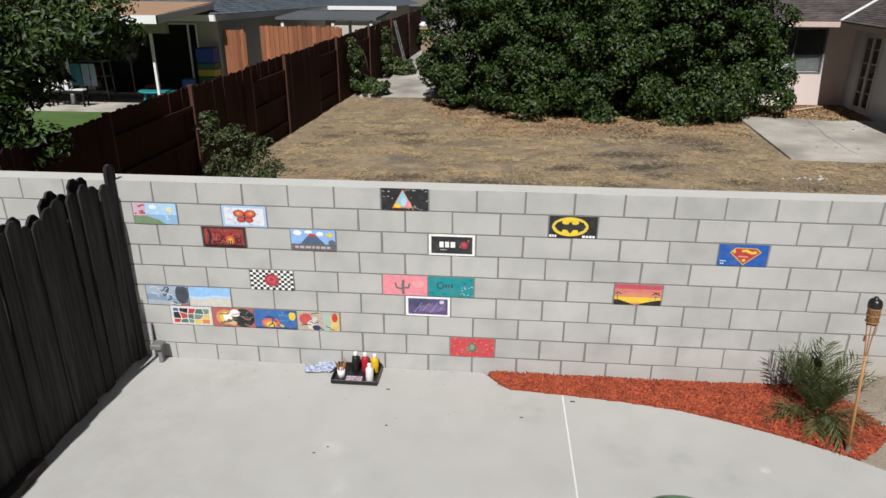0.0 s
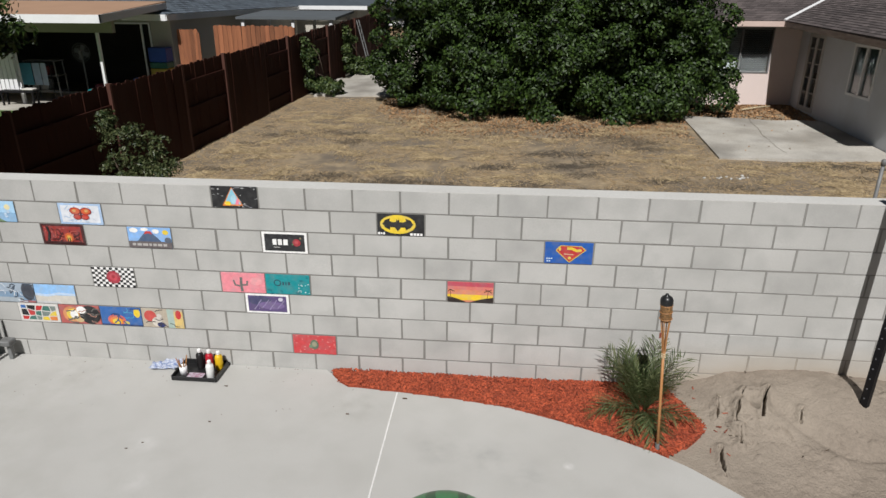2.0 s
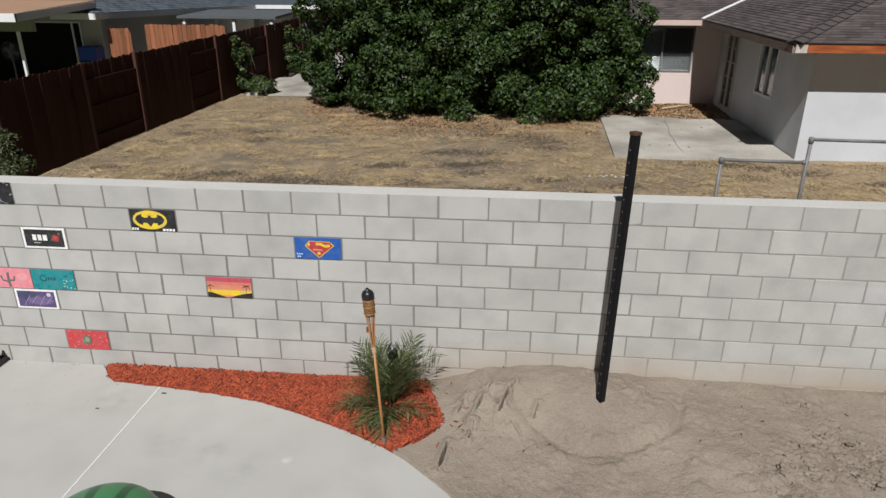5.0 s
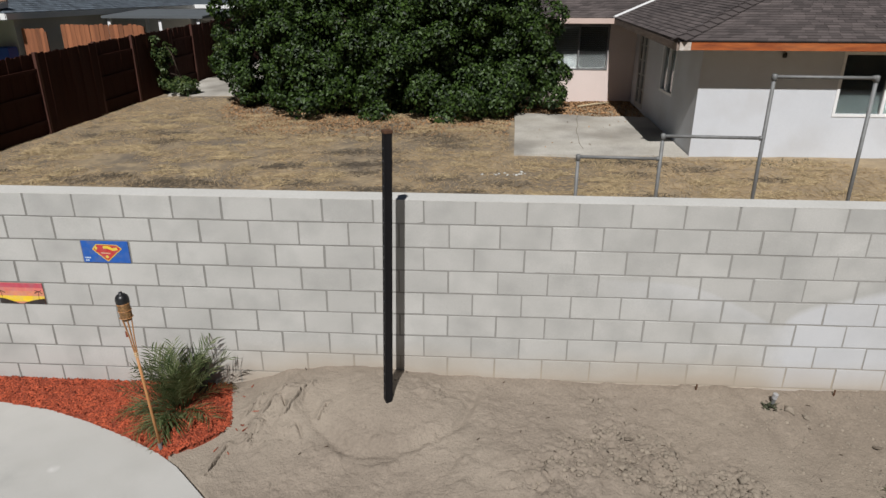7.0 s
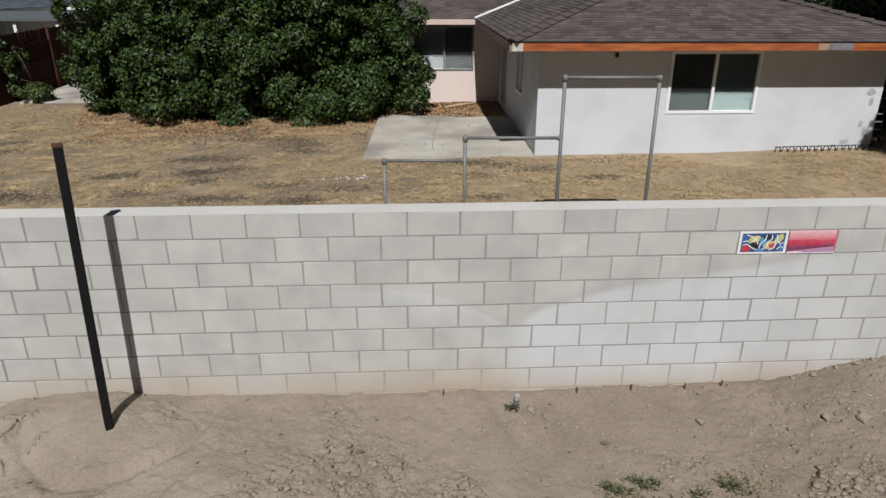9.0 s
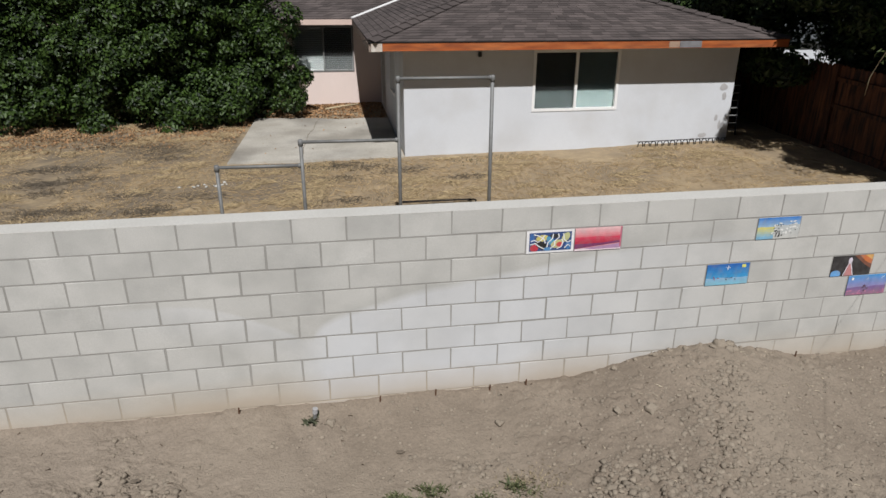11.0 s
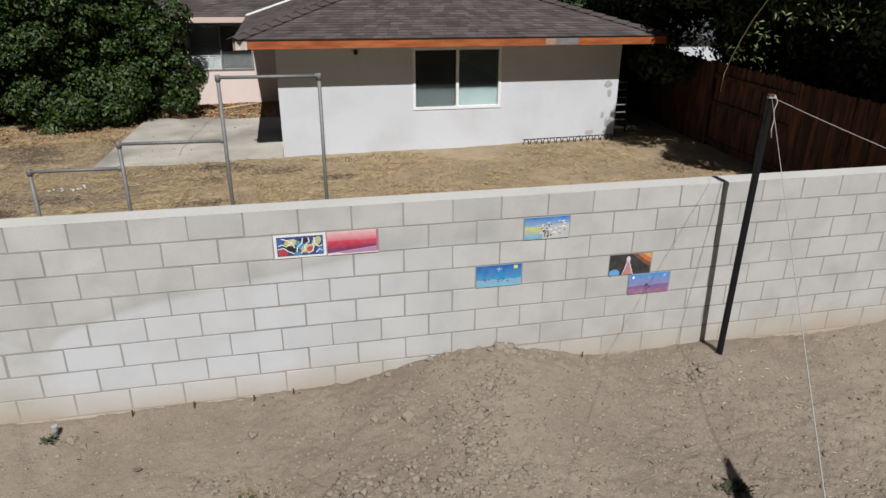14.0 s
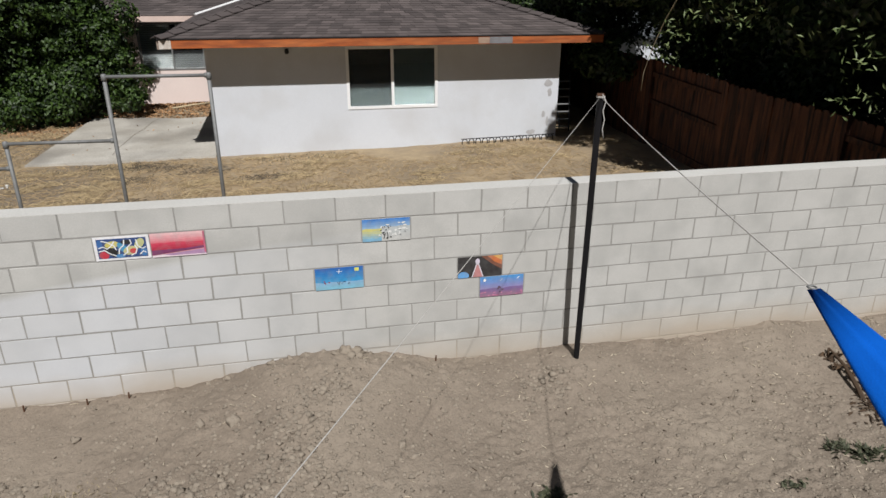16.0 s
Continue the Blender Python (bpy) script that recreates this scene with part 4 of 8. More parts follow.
painting(-3.5, 2, "white block painting with a red-winged shape and pale blue scrolls", (0.66, 0.68, 0.72),
         scribble(16, (0.30, 0.46, 0.66), 2, 0.018, 0.2) + scribble(8, (0.35, 0.42, 0.52), 4, 0.010, 0.15) +
         [(oval(0.38, 0.68, 0.15, 0.22), (0.30, 0.02, 0.02)), (oval(0.66, 0.68, 0.15, 0.22), (0.30, 0.02, 0.02)), (oval(0.42, 0.34, 0.11, 0.17), (0.30, 0.02, 0.02)), (oval(0.62, 0.34, 0.11, 0.17), (0.30, 0.02, 0.02)),
          (oval(0.38, 0.68, 0.12, 0.17), (0.58, 0.10, 0.03)), (oval(0.66, 0.68, 0.12, 0.17), (0.58, 0.10, 0.03)), (oval(0.42, 0.34, 0.08, 0.12), (0.50, 0.05, 0.03)), (oval(0.62, 0.34, 0.08, 0.12), (0.50, 0.05, 0.03)),
          (oval(0.36, 0.70, 0.05, 0.08), (0.62, 0.35, 0.12)), (oval(0.68, 0.70, 0.05, 0.08), (0.62, 0.35, 0.12)), (oval(0.52, 0.5, 0.022, 0.26), (0.10, 0.02, 0.02))],
         border=(0.36, 0.50, 0.70))
painting(-4, 3, "dark red block painting with a glowing yellow light", (0.28, 0.03, 0.025),
         flecks(26, (0.42, 0.12, 0.10), 7, size=0.016) + scribble(14, (0.07, 0.012, 0.012), 8, 0.03, 0.35) + scribble(7, (0.48, 0.10, 0.07), 10, 0.018, 0.3) +
         [(stroke([(0.1, 0.05), (0.16, 0.6), (0.12, 1)], 0.06), BLACK), (rect(0, 0, 1, 0.10), (0.05, 0.01, 0.01)),
         (oval(0.67, 0.36, 0.12, 0.28), (0.50, 0.09, 0.03)), (oval(0.67, 0.33, 0.07, 0.20), (0.6, 0.25, 0.04)), (oval(0.67, 0.30, 0.04, 0.13), (0.62, 0.45, 0.10)),
         (rect(0.62, 0.05, 0.65, 0.34), BLACK), (rect(0.67, 0.05, 0.70, 0.36), BLACK)], border=(0.06, 0.015, 0.015))
painting(-2, 3, "block painting of a red-capped blue volcano under clouds", (0.22, 0.42, 0.75),
         [(oval(0.15, 0.85, 0.10, 0.12), WHITE), (oval(0.40, 0.90, 0.09, 0.08), WHITE), (oval(0.66, 0.82, 0.08, 0.11), WHITE), (oval(0.88, 0.78, 0.07, 0.12), YELLOW),
          ([(0.20, 0.30), (0.42, 0.80), (0.54, 0.80), (0.78, 0.30)], (0.06, 0.10, 0.18)), ([(0.38, 0.66), (0.42, 0.82), (0.54, 0.82), (0.58, 0.66), (0.48, 0.72)], RED),
          (rect(0, 0, 1, 0.32), (0.12, 0.10, 0.10)), (oval(0.92, 0.4, 0.08, 0.14), (0.08, 0.10, 0.14))] + bars(0.08, 0.1, [0.08, 0.1, 0.12, 0.06, 0.08, 0.1, 0.08], (0.4, 0.38, 0.36), 0.12))
rose = painting(-3, 5, "black and white checkered block painting with a red rose", WHITE,
         [(oval(0.5, 0.5, 0.17, 0.33), (0.36, 0.03, 0.05)), (oval(0.5, 0.52, 0.10, 0.2), (0.5, 0.06, 0.08)), (oval(0.5, 0.54, 0.04, 0.09), (0.3, 0.02, 0.03))])
bm = bmesh.new()
for i in range(14):
    for j in range(8):
        if (i + j) % 2:
            u0, v0 = col_x(-3, 5) + 0.004 + 0.3984 * i / 14, TOP - 5 * COURSE + 0.004 + 0.1927 * j / 8
            bm.faces.new([bm.verts.new((u0 + a * 0.3984 / 14, -0.0062, v0 + b * 0.1927 / 8)) for a, b in ((0, 0), (1, 0), (1, 1), (0, 1))])
part("checker", bm, paint(BLACK), rose, "black checker squares")
painting(-5.5, 6, "grey stormy seascape painted on a block", (0.20, 0.30, 0.42),
         [(rect(0, 0.55, 1, 1), (0.33, 0.40, 0.48)), (rect(0, 0, 0.7, 0.25), (0.35, 0.40, 0.44)), (oval(0.85, 0.6, 0.16, 0.5), (0.05, 0.055, 0.07)), (rect(0.6, 0, 1, 0.1), (0.35, 0.12, 0.12))] +
         scribble(8, (0.06, 0.08, 0.11), 11, 0.03) + scribble(5, (0.6, 0.63, 0.66), 12, 0.02))
painting(-4.5, 6, "pale blue sky over sandy beach painted on a block", (0.26, 0.48, 0.78),
         [(rect(0, 0, 1, 0.45), (0.55, 0.52, 0.46)), (stroke([(0, 0.48), (0.3, 0.42), (0.6, 0.55), (1, 0.5)], 0.06), (0.45, 0.58, 0.75)), (rect(0, 0.0, 0.6, 0.12), (0.5, 0.5, 0.5))])
tiles = []
r_tile = random.Random(8)
hues = [RED, YELLOW, (0.03, 0.12, 0.35), (0.05, 0.16, 0.13), ORANGE, BLACK, (0.18, 0.22, 0.2), (0.5, 0.1, 0.05)]
knots = {(i, j): ((i + (r_tile.uniform(-0.3, 0.3) if 0 < i < 5 else 0)) / 5, (j + (r_tile.uniform(-0.28, 0.28) if 0 < j < 3 else 0)) / 3) for i in range(6) for j in range(4)}
for i in range(5):
    for j in range(3):
        ring = [knots[c] for c in ((i, j), (i + 1, j), (i + 1, j + 1), (i, j + 1))]
        mu, mv = sum(p[0] for p in ring) / 4, sum(p[1] for p in ring) / 4
        tiles.append(([(mu + (u - mu) * 0.86, mv + (v - mv) * 0.84) for u, v in ring], hues[(i * 3 + j * 5) % 8]))
painting(-5, 7, "mosaic-like block painting of coloured shards with white seams", (0.66, 0.64, 0.60), tiles, border=(0.6, 0.58, 0.55))
painting(-4, 7, "swirled red, white and black abstract block painting", (0.42, 0.10, 0.09),
         [(oval(0.3, 0.5, 0.22, 0.42), (0.6, 0.25, 0.10)), (oval(0.32, 0.5, 0.15, 0.3), YELLOW), (oval(0.36, 0.5, 0.10, 0.24), WHITE), (oval(0.75, 0.5, 0.26, 0.5), BLACK),
          (oval(0.55, 0.75, 0.12, 0.2), WHITE), (oval(0.48, 0.2, 0.10, 0.12), (0.55, 0.4, 0.2))] + scribble(9, (0.12, 0.11, 0.10), 21, 0.03) + scribble(4, (0.4, 0.2, 0.15), 22, 0.02))
painting(-3, 7, "deep blue block painting with a sunrise and yellow flower", (0.03, 0.12, 0.36),
         [(oval(0.38, 0.30, 0.22, 0.30), (0.55, 0.12, 0.10)), (oval(0.38, 0.26, 0.17, 0.22), ORANGE), (oval(0.38, 0.22, 0.11, 0.15), YELLOW), (oval(0.9, 0.72, 0.08, 0.25), YELLOW),
          (oval(0.62, 0.15, 0.07, 0.1), (0.5, 0.42, 0.1)), (rect(0, 0, 1, 0.08), (0.02, 0.05, 0.15))] + scribble(6, (0.01, 0.05, 0.18), 23, 0.03) + scribble(3, (0.05, 0.3, 0.5), 24, 0.02))
painting(-2, 7, "abstract block painting of red, cream and yellow patches", (0.42, 0.36, 0.28),
         [(oval(0.2, 0.6, 0.15, 0.3), (0.5, 0.07, 0.06)), (oval(0.35, 0.3, 0.12, 0.25), (0.6, 0.55, 0.48)), (rect(0.62, 0, 0.78, 1), (0.35, 0.45, 0.40)), (rect(0.78, 0, 1, 0.9), (0.62, 0.45, 0.16)),
          (oval(0.89, 0.72, 0.07, 0.24), RED), (oval(0.45, 0.15, 0.1, 0.14), NAVY), (oval(0.42, 0.62, 0.06, 0.12), (0.6, 0.55, 0.5))] + scribble(6, (0.05, 0.04, 0.04), 25, 0.02))
painting(1, 3, "black block painting with white strokes, a red rose and white border", (0.016, 0.016, 0.018),
         [(stroke([(0.22, 0.22), (0.38, 0.22)], 0.012), WHITE)] + bars(0.20, 0.36, [0.10, 0.10, 0.11], WHITE, 0.34, 0.035) +
         [(oval(0.80, 0.52, 0.10, 0.22), (0.32, 0.02, 0.03)), (oval(0.80, 0.54, 0.05, 0.10), (0.45, 0.05, 0.06)), (oval(0.9, 0.78, 0.025, 0.07), (0.2, 0.16, 0.1)), (oval(0.70, 0.42, 0.02, 0.05), GREEN)], border=WHITE)
painting(0, 5, "pink block painting with a grey-green cactus", PINK,
         [(stroke([(0.46, 0.05), (0.45, 0.45), (0.46, 0.78)], 0.06), (0.12, 0.13, 0.12)), (stroke([(0.45, 0.32), (0.31, 0.38), (0.28, 0.62)], 0.045), (0.12, 0.13, 0.12)),
          (stroke([(0.45, 0.38), (0.58, 0.40), (0.60, 0.60)], 0.045), (0.12, 0.13, 0.12)), (oval(0.8, 0.6, 0.14, 0.2), (0.75, 0.30, 0.32))])
painting(1, 5, "teal block painting with dark lettering bars and white dots", TEAL,
         [(oval(0.27, 0.57, 0.085, 0.17), (0.01, 0.05, 0.08)), (oval(0.27, 0.57, 0.06, 0.12), TEAL)] + bars(0.38, 0.47, [0.04, 0.025, 0.05], (0.01, 0.06, 0.09), 0.16) +
         flecks(16, (0.55, 0.66, 0.66), 31, (0.7, 0.98), (0.05, 0.55), 0.012) + flecks(8, (0.0, 0.16, 0.19), 32, size=0.03))
painting(0.5, 6, "violet night sky block painting with meteors and white border", (0.09, 0.06, 0.16),
         [(oval(0.3, 0.7, 0.3, 0.3), (0.05, 0.05, 0.12)), (oval(0.6, 0.4, 0.35, 0.25), (0.15, 0.10, 0.24)), (oval(0.85, 0.8, 0.06, 0.12), (0.55, 0.52, 0.62))] +
         [(stroke([(0.15 + 0.2 * i, 0.1 + 0.1 * (i % 2)), (0.35 + 0.2 * i, 0.75)], 0.014), (0.32, 0.28, 0.42)) for i in range(4)] + flecks(10, (0.6, 0.58, 0.66), 33, size=0.008), border=WHITE)
painting(1.5, 8, "red block painting with a grey-green round emblem", (0.50, 0.045, 0.05),
         flecks(26, (0.62, 0.20, 0.18), 35, size=0.018) + [(oval(0.5, 0.52, 0.10, 0.26), (0.10, 0.14, 0.09)), (oval(0.5, 0.54, 0.06, 0.14), (0.25, 0.24, 0.16)), (oval(0.42, 0.42, 0.05, 0.1), (0.14, 0.2, 0.12))])
painting(3.5, 2, "black block painting with a yellow oval and dark winged shape", BLACK,
         [(oval(0.44, 0.52, 0.38, 0.44, 28), YELLOW),
          ([(0.11, 0.54), (0.17, 0.72), (0.28, 0.80), (0.26, 0.68), (0.33, 0.62), (0.405, 0.64), (0.415, 0.78), (0.43, 0.71), (0.45, 0.71), (0.465, 0.78), (0.475, 0.64), (0.55, 0.62), (0.62, 0.68), (0.60, 0.80),
            (0.71, 0.72), (0.77, 0.54), (0.71, 0.36), (0.61, 0.26), (0.60, 0.38), (0.51, 0.38), (0.44, 0.20), (0.37, 0.38), (0.28, 0.38), (0.27, 0.26), (0.17, 0.36)], (0.014, 0.014, 0.014))] + bars(0.01, 0.03, [0.05, 0.03, 0.04], WHITE, 0.11, 0.015) + bars(0.70, 0.02, [0.06, 0.05, 0.06, 0.05], WHITE, 0.11, 0.015))
painting(7, 3, "blue block painting with a red and yellow shield shape", (0.008, 0.085, 0.36),
         [([(0.22, 0.62), (0.32, 0.86), (0.76, 0.84), (0.86, 0.66), (0.52, 0.05)], (0.62, 0.42, 0.03)), ([(0.25, 0.62), (0.34, 0.83), (0.75, 0.81), (0.83, 0.65), (0.52, 0.10)], (0.45, 0.03, 0.03)),
          (stroke([(0.76, 0.66), (0.66, 0.62), (0.56, 0.72), (0.46, 0.72)], 0.06), (0.70, 0.50, 0.04)), (oval(0.31, 0.68, 0.025, 0.08), (0.70, 0.50, 0.04)), (oval(0.52, 0.28, 0.035, 0.07), (0.66, 0.48, 0.06)),
          (stroke([(0.40, 0.46), (0.60, 0.44)], 0.03), (0.55, 0.30, 0.20))] + bars(0.04, 0.20, [0.03, 0.04, 0.03], (0.5, 0.6, 0.7), 0.06, 0.012) + bars(0.05, 0.08, [0.03, 0.03], (0.5, 0.6, 0.7), 0.06, 0.012))
painting(5, 5, "block painting of an orange sunset with palm silhouettes", (0.62, 0.22, 0.12),
         [(rect(0, 0.78, 1, 1), (0.45, 0.06, 0.09)), (rect(0, 0.62, 1, 0.78), (0.6, 0.16, 0.13)), (rect(0, 0.1, 1, 0.38), (0.75, 0.50, 0.02)),
          ([(0, 0), (0.42, 0), (0.25, 0.14), (0.1, 0.24), (0, 0.26)], (0.02, 0.012, 0.01)), ([(0.5, 0), (1, 0), (1, 0.27), (0.8, 0.2), (0.62, 0.1)], (0.02, 0.012, 0.01)),
          (stroke([(0.07, 0.2), (0.06, 0.6)], 0.012), (0.05, 0.02, 0.01)), (stroke([(0.87, 0.2), (0.89, 0.6)], 0.012), (0.05, 0.02, 0.01)),
          (stroke([(0.0, 0.5), (0.06, 0.62), (0.15, 0.52)], 0.02), (0.05, 0.02, 0.01)), (stroke([(0.80, 0.52), (0.89, 0.62), (0.97, 0.5)], 0.02), (0.05, 0.02, 0.01)),
          (stroke([(0.82, 0.66), (0.89, 0.60), (0.96, 0.66)], 0.015), (0.05, 0.02, 0.01))])
painting(25.5, 2, "abstract block painting of swirling colours with white lines", (0.02, 0.05, 0.16),
         [(oval(0.12, 0.18, 0.10, 0.20), (0.42, 0.02, 0.04)), (oval(0.30, 0.70, 0.14, 0.16, 16, 0.4), (0.50, 0.43, 0.12)), (oval(0.30, 0.30, 0.10, 0.30, 16, 0.5), BLACK), (oval(0.52, 0.50, 0.08, 0.30, 16, 0.3), (0.05, 0.25, 0.42)),
          (oval(0.66, 0.36, 0.12, 0.22, 16, -0.5), (0.45, 0.42, 0.20)), (oval(0.72, 0.32, 0.08, 0.14), (0.46, 0.05, 0.05)), (oval(0.60, 0.80, 0.12, 0.12), BLACK), (oval(0.86, 0.70, 0.09, 0.26, 16, -0.2), (0.42, 0.42, 0.20)),
          (oval(0.93, 0.25, 0.07, 0.22), (0.03, 0.14, 0.34)), (oval(0.06, 0.75, 0.06, 0.22), (0.02, 0.10, 0.30)), (oval(0.44, 0.10, 0.10, 0.10), (0.03, 0.20, 0.45))] +
         [(stroke(p, 0.026), (0.66, 0.67, 0.68)) for p in (
             [(0.03, 0.55), (0.12, 0.62), (0.20, 0.50), (0.28, 0.62), (0.36, 0.88)], [(0.02, 0.38), (0.14, 0.44), (0.24, 0.25), (0.36, 0.12)], [(0.10, 0.92), (0.22, 0.84), (0.34, 0.66), (0.38, 0.42)],
             [(0.42, 0.20), (0.44, 0.45), (0.54, 0.66), (0.56, 0.92)], [(0.50, 0.12), (0.60, 0.28), (0.60, 0.52), (0.70, 0.72), (0.68, 0.92)], [(0.66, 0.10), (0.76, 0.20), (0.80, 0.45), (0.76, 0.62)],
             [(0.80, 0.92), (0.82, 0.60), (0.90, 0.42), (0.98, 0.50)], [(0.84, 0.12), (0.92, 0.30), (0.97, 0.20)])], border=(0.66, 0.65, 0.66))
painting(26.5, 2, "pink and crimson streaked sunset painted on a block", (0.58, 0.26, 0.29),
         wash(0.55, 1.0, (0.55, 0.13, 0.16), (0.66, 0.40, 0.41), 6, 61) + wash(0.30, 0.58, (0.36, 0.02, 0.05), (0.50, 0.04, 0.08), 4, 62) + [([(0, 0.10), (0.5, 0.20), (1, 0.30), (1, 0.40), (0.6, 0.32), (0, 0.30)], (0.16, 0.03, 0.10))] +
         [([(0, 0.0), (1, 0.0), (1, 0.26), (0.5, 0.16), (0, 0.08)], (0.34, 0.20, 0.33)), ([(0, 0), (0.45, 0), (0.2, 0.10), (0, 0.07)], (0.66, 0.58, 0.60)), (rect(0.968, 0.1, 1, 1), (0.42, 0.10, 0.16)), (rect(0, 0, 1, 0.045), (0.68, 0.56, 0.60))])
painting(30.5, 2, "blue and yellow block painting with white and dark marks", (0.42, 0.42, 0.40),
         wash(0.50, 1.0, (0.25, 0.38, 0.52), (0.03, 0.16, 0.46), 6, 63) + wash(0.0, 0.55, (0.16, 0.34, 0.48), (0.52, 0.48, 0.16), 5, 64, (0, 0.42)) + wash(0.0, 0.6, (0.44, 0.44, 0.42), (0.40, 0.42, 0.42), 4, 65, (0.4, 1)) +
         flecks(26, (0.62, 0.62, 0.60), 66, (0.36, 0.95), (0.2, 0.8), 0.024) + flecks(16, (0.03, 0.03, 0.03), 45, (0.38, 0.60), (0.12, 0.72), 0.015) + flecks(6, (0.05, 0.05, 0.05), 46, (0.66, 0.92), (0.2, 0.7), 0.010) +
         [(stroke([(0.44, 0.12), (0.47, 0.34), (0.52, 0.40), (0.53, 0.14)], 0.016), BLACK)])
painting(29.5, 4, "deep blue block painting with small figures along the bottom", (0.02, 0.15, 0.40),
         wash(0.30, 1.0, (0.03, 0.24, 0.48), (0.012, 0.10, 0.36), 7, 67) + wash(0.0, 0.32, (0.16, 0.38, 0.50), (0.20, 0.36, 0.52), 3, 68) + [(stroke([(0.49, 0.72), (0.50, 0.92)], 0.010), WHITE), (stroke([(0.44, 0.83), (0.56, 0.82)], 0.008), WHITE), (rect(0.82, 0.80, 0.91, 0.95), (0.6, 0.58, 0.12))] +
         flecks(4, (0.25, 0.03, 0.04), 47, (0.14, 0.30), (0.26, 0.40), 0.018) + flecks(9, (0.02, 0.02, 0.03), 48, (0.40, 0.92), (0.22, 0.36), 0.014))
painting(32.5, 4, "black block painting with a pale tower and orange glow", (0.025, 0.022, 0.022),
         [([(0.52, 1), (1, 1), (1, 0.30), (0.80, 0.55)], (0.16, 0.06, 0.035)), ([(0.66, 1), (1, 1), (1, 0.52), (0.82, 0.70)], (0.46, 0.13, 0.04)), ([(0.78, 1), (1, 1), (1, 0.74)], (0.55, 0.30, 0.09)), ([(0.34, 0), (0.42, 0.62), (0.46, 0.62), (0.56, 0)], (0.42, 0.18, 0.18)),
          (stroke([(0.32, 0.0), (0.42, 0.66)], 0.022), (0.58, 0.55, 0.60)), (stroke([(0.57, 0.0), (0.46, 0.66)], 0.022), (0.58, 0.55, 0.60)), (oval(0.44, 0.76, 0.05, 0.15), (0.55, 0.50, 0.58)), (oval(0.12, 0.1, 0.13, 0.2), (0.10, 0.28, 0.55))])
painting(33, 5, "blue and purple dusk landscape painted on a block", (0.12, 0.28, 0.52),
         wash(0.35, 1.0, (0.22, 0.20, 0.40), (0.06, 0.24, 0.52), 6, 69) + wash(0.0, 0.38, (0.26, 0.12, 0.20), (0.16, 0.10, 0.24), 4, 70) + flecks(14, (0.44, 0.16, 0.26), 71, (0.02, 0.98), (0.02, 0.3), 0.022) + flecks(7, (0.09, 0.05, 0.09), 72, (0.40, 0.58), (0.22, 0.5), 0.022) +
         [(oval(0.1, 0.85, 0.03, 0.07), WHITE), (stroke([(0.84, 0.80), (0.90, 0.92)], 0.012), WHITE), (stroke([(0.46, 0.76), (0.50, 0.86)], 0.010), (0.5, 0.55, 0.6))])

# ---- mulch bed, palm and torch ----
rng = np.random.default_rng(5)


def mulch_z(x, y):
    lift = 0.004 + (0.012 + 0.022 * fractal(x, y, 0.4, 3, 61) + bump_at(x, y, 3.7, -0.55, 0.5, 0.4, 0.05)) * np.clip((y - slab_edge(x)) / 0.14, 0, 1)
    inside = (y > slab_edge(x) - 0.012) & (x > 0.97) & ((x - 3.35) ** 2 / 0.87 ** 2 + (y + 0.45) ** 2 / 0.62 ** 2 < 1) | (y > slab_edge(x) - 0.012) & (x > 0.97) & (x < 3.4)
    return np.where(inside, lift, -0.17)


mulch = thing("mulch_bed", (2.6, -0.2, 0.0), "red-dyed wood chip mulch between patio and block wall", "mulch", kind="stuff")
sheet("mulch_base", np.arange(0.95, 4.4, 0.03), np.arange(-1.2, 0.0, 0.03), mulch_z, M_MULCH_BASE, mulch)
px, py = rng.uniform(0.97, 4.42, 26000), rng.uniform(-1.15, -0.005, 26000)
keep = (mulch_z(px, py) > -0.1) & (py > slab_edge(px) + 0.014)
stray = (rng.random(26000) < 0.008) & (px > 3.6) & (px < 4.45) & (py > slab_edge(px)) & (py > -0.95)
keep |= stray
px, py = px[keep], py[keep]
pz = np.where(mulch_z(px, py) > -0.1, mulch_z(px, py), dirt_z(px, py)) + 0.006


def chips(name, x, y, z, rng, length, width, thick, tilt, drift=0.0):
    """Thin splinters strewn over a surface, each a small six-sided box; with drift, neighbours lie alike in swirls that wide."""
    n = len(x)
    a, b = rng.uniform(0, 2 * np.pi, n), rng.normal(0, tilt, n)
    if drift:
        a = 9.0 * fractal(x, y, drift, 2, 301) + rng.normal(0, 0.45, n)
    way = np.stack([np.cos(a) * np.cos(b), np.sin(a) * np.cos(b), np.sin(b)], -1)
    side = np.stack([-np.sin(a), np.cos(a), rng.normal(0, tilt, n)], -1)
    up = np.cross(way, side)
    s = rng.uniform(0.5, 1.3, (n, 1))
    way, side, up = way * length * s / 2, side * width * rng.uniform(0.6, 1.3, (n, 1)) / 2, up * thick / 2
    c = np.stack([x, y, z], -1)
    verts = np.stack([c - way - side - up, c + way - side * 0.7 - up, c + way + side * 0.7 - up, c - way + side - up,
                      c - way - side + up, c + way - side * 0.7 + up, c + way + side * 0.7 + up, c - way + side + up], 1).reshape(-1, 3)
    quad = np.array([[3, 2, 1, 0], [4, 5, 6, 7], [0, 1, 5, 4], [1, 2, 6, 5], [2, 3, 7, 6], [3, 0, 4, 7]])
    return mesh_of(name, verts, (np.arange(n)[:, None, None] * 8 + quad[None]).reshape(-1, 4))


part("chips", chips("chips", px, py, pz, rng, 0.046, 0.0105, 0.004, 0.28), M_MULCH, mulch, kind="stuff")


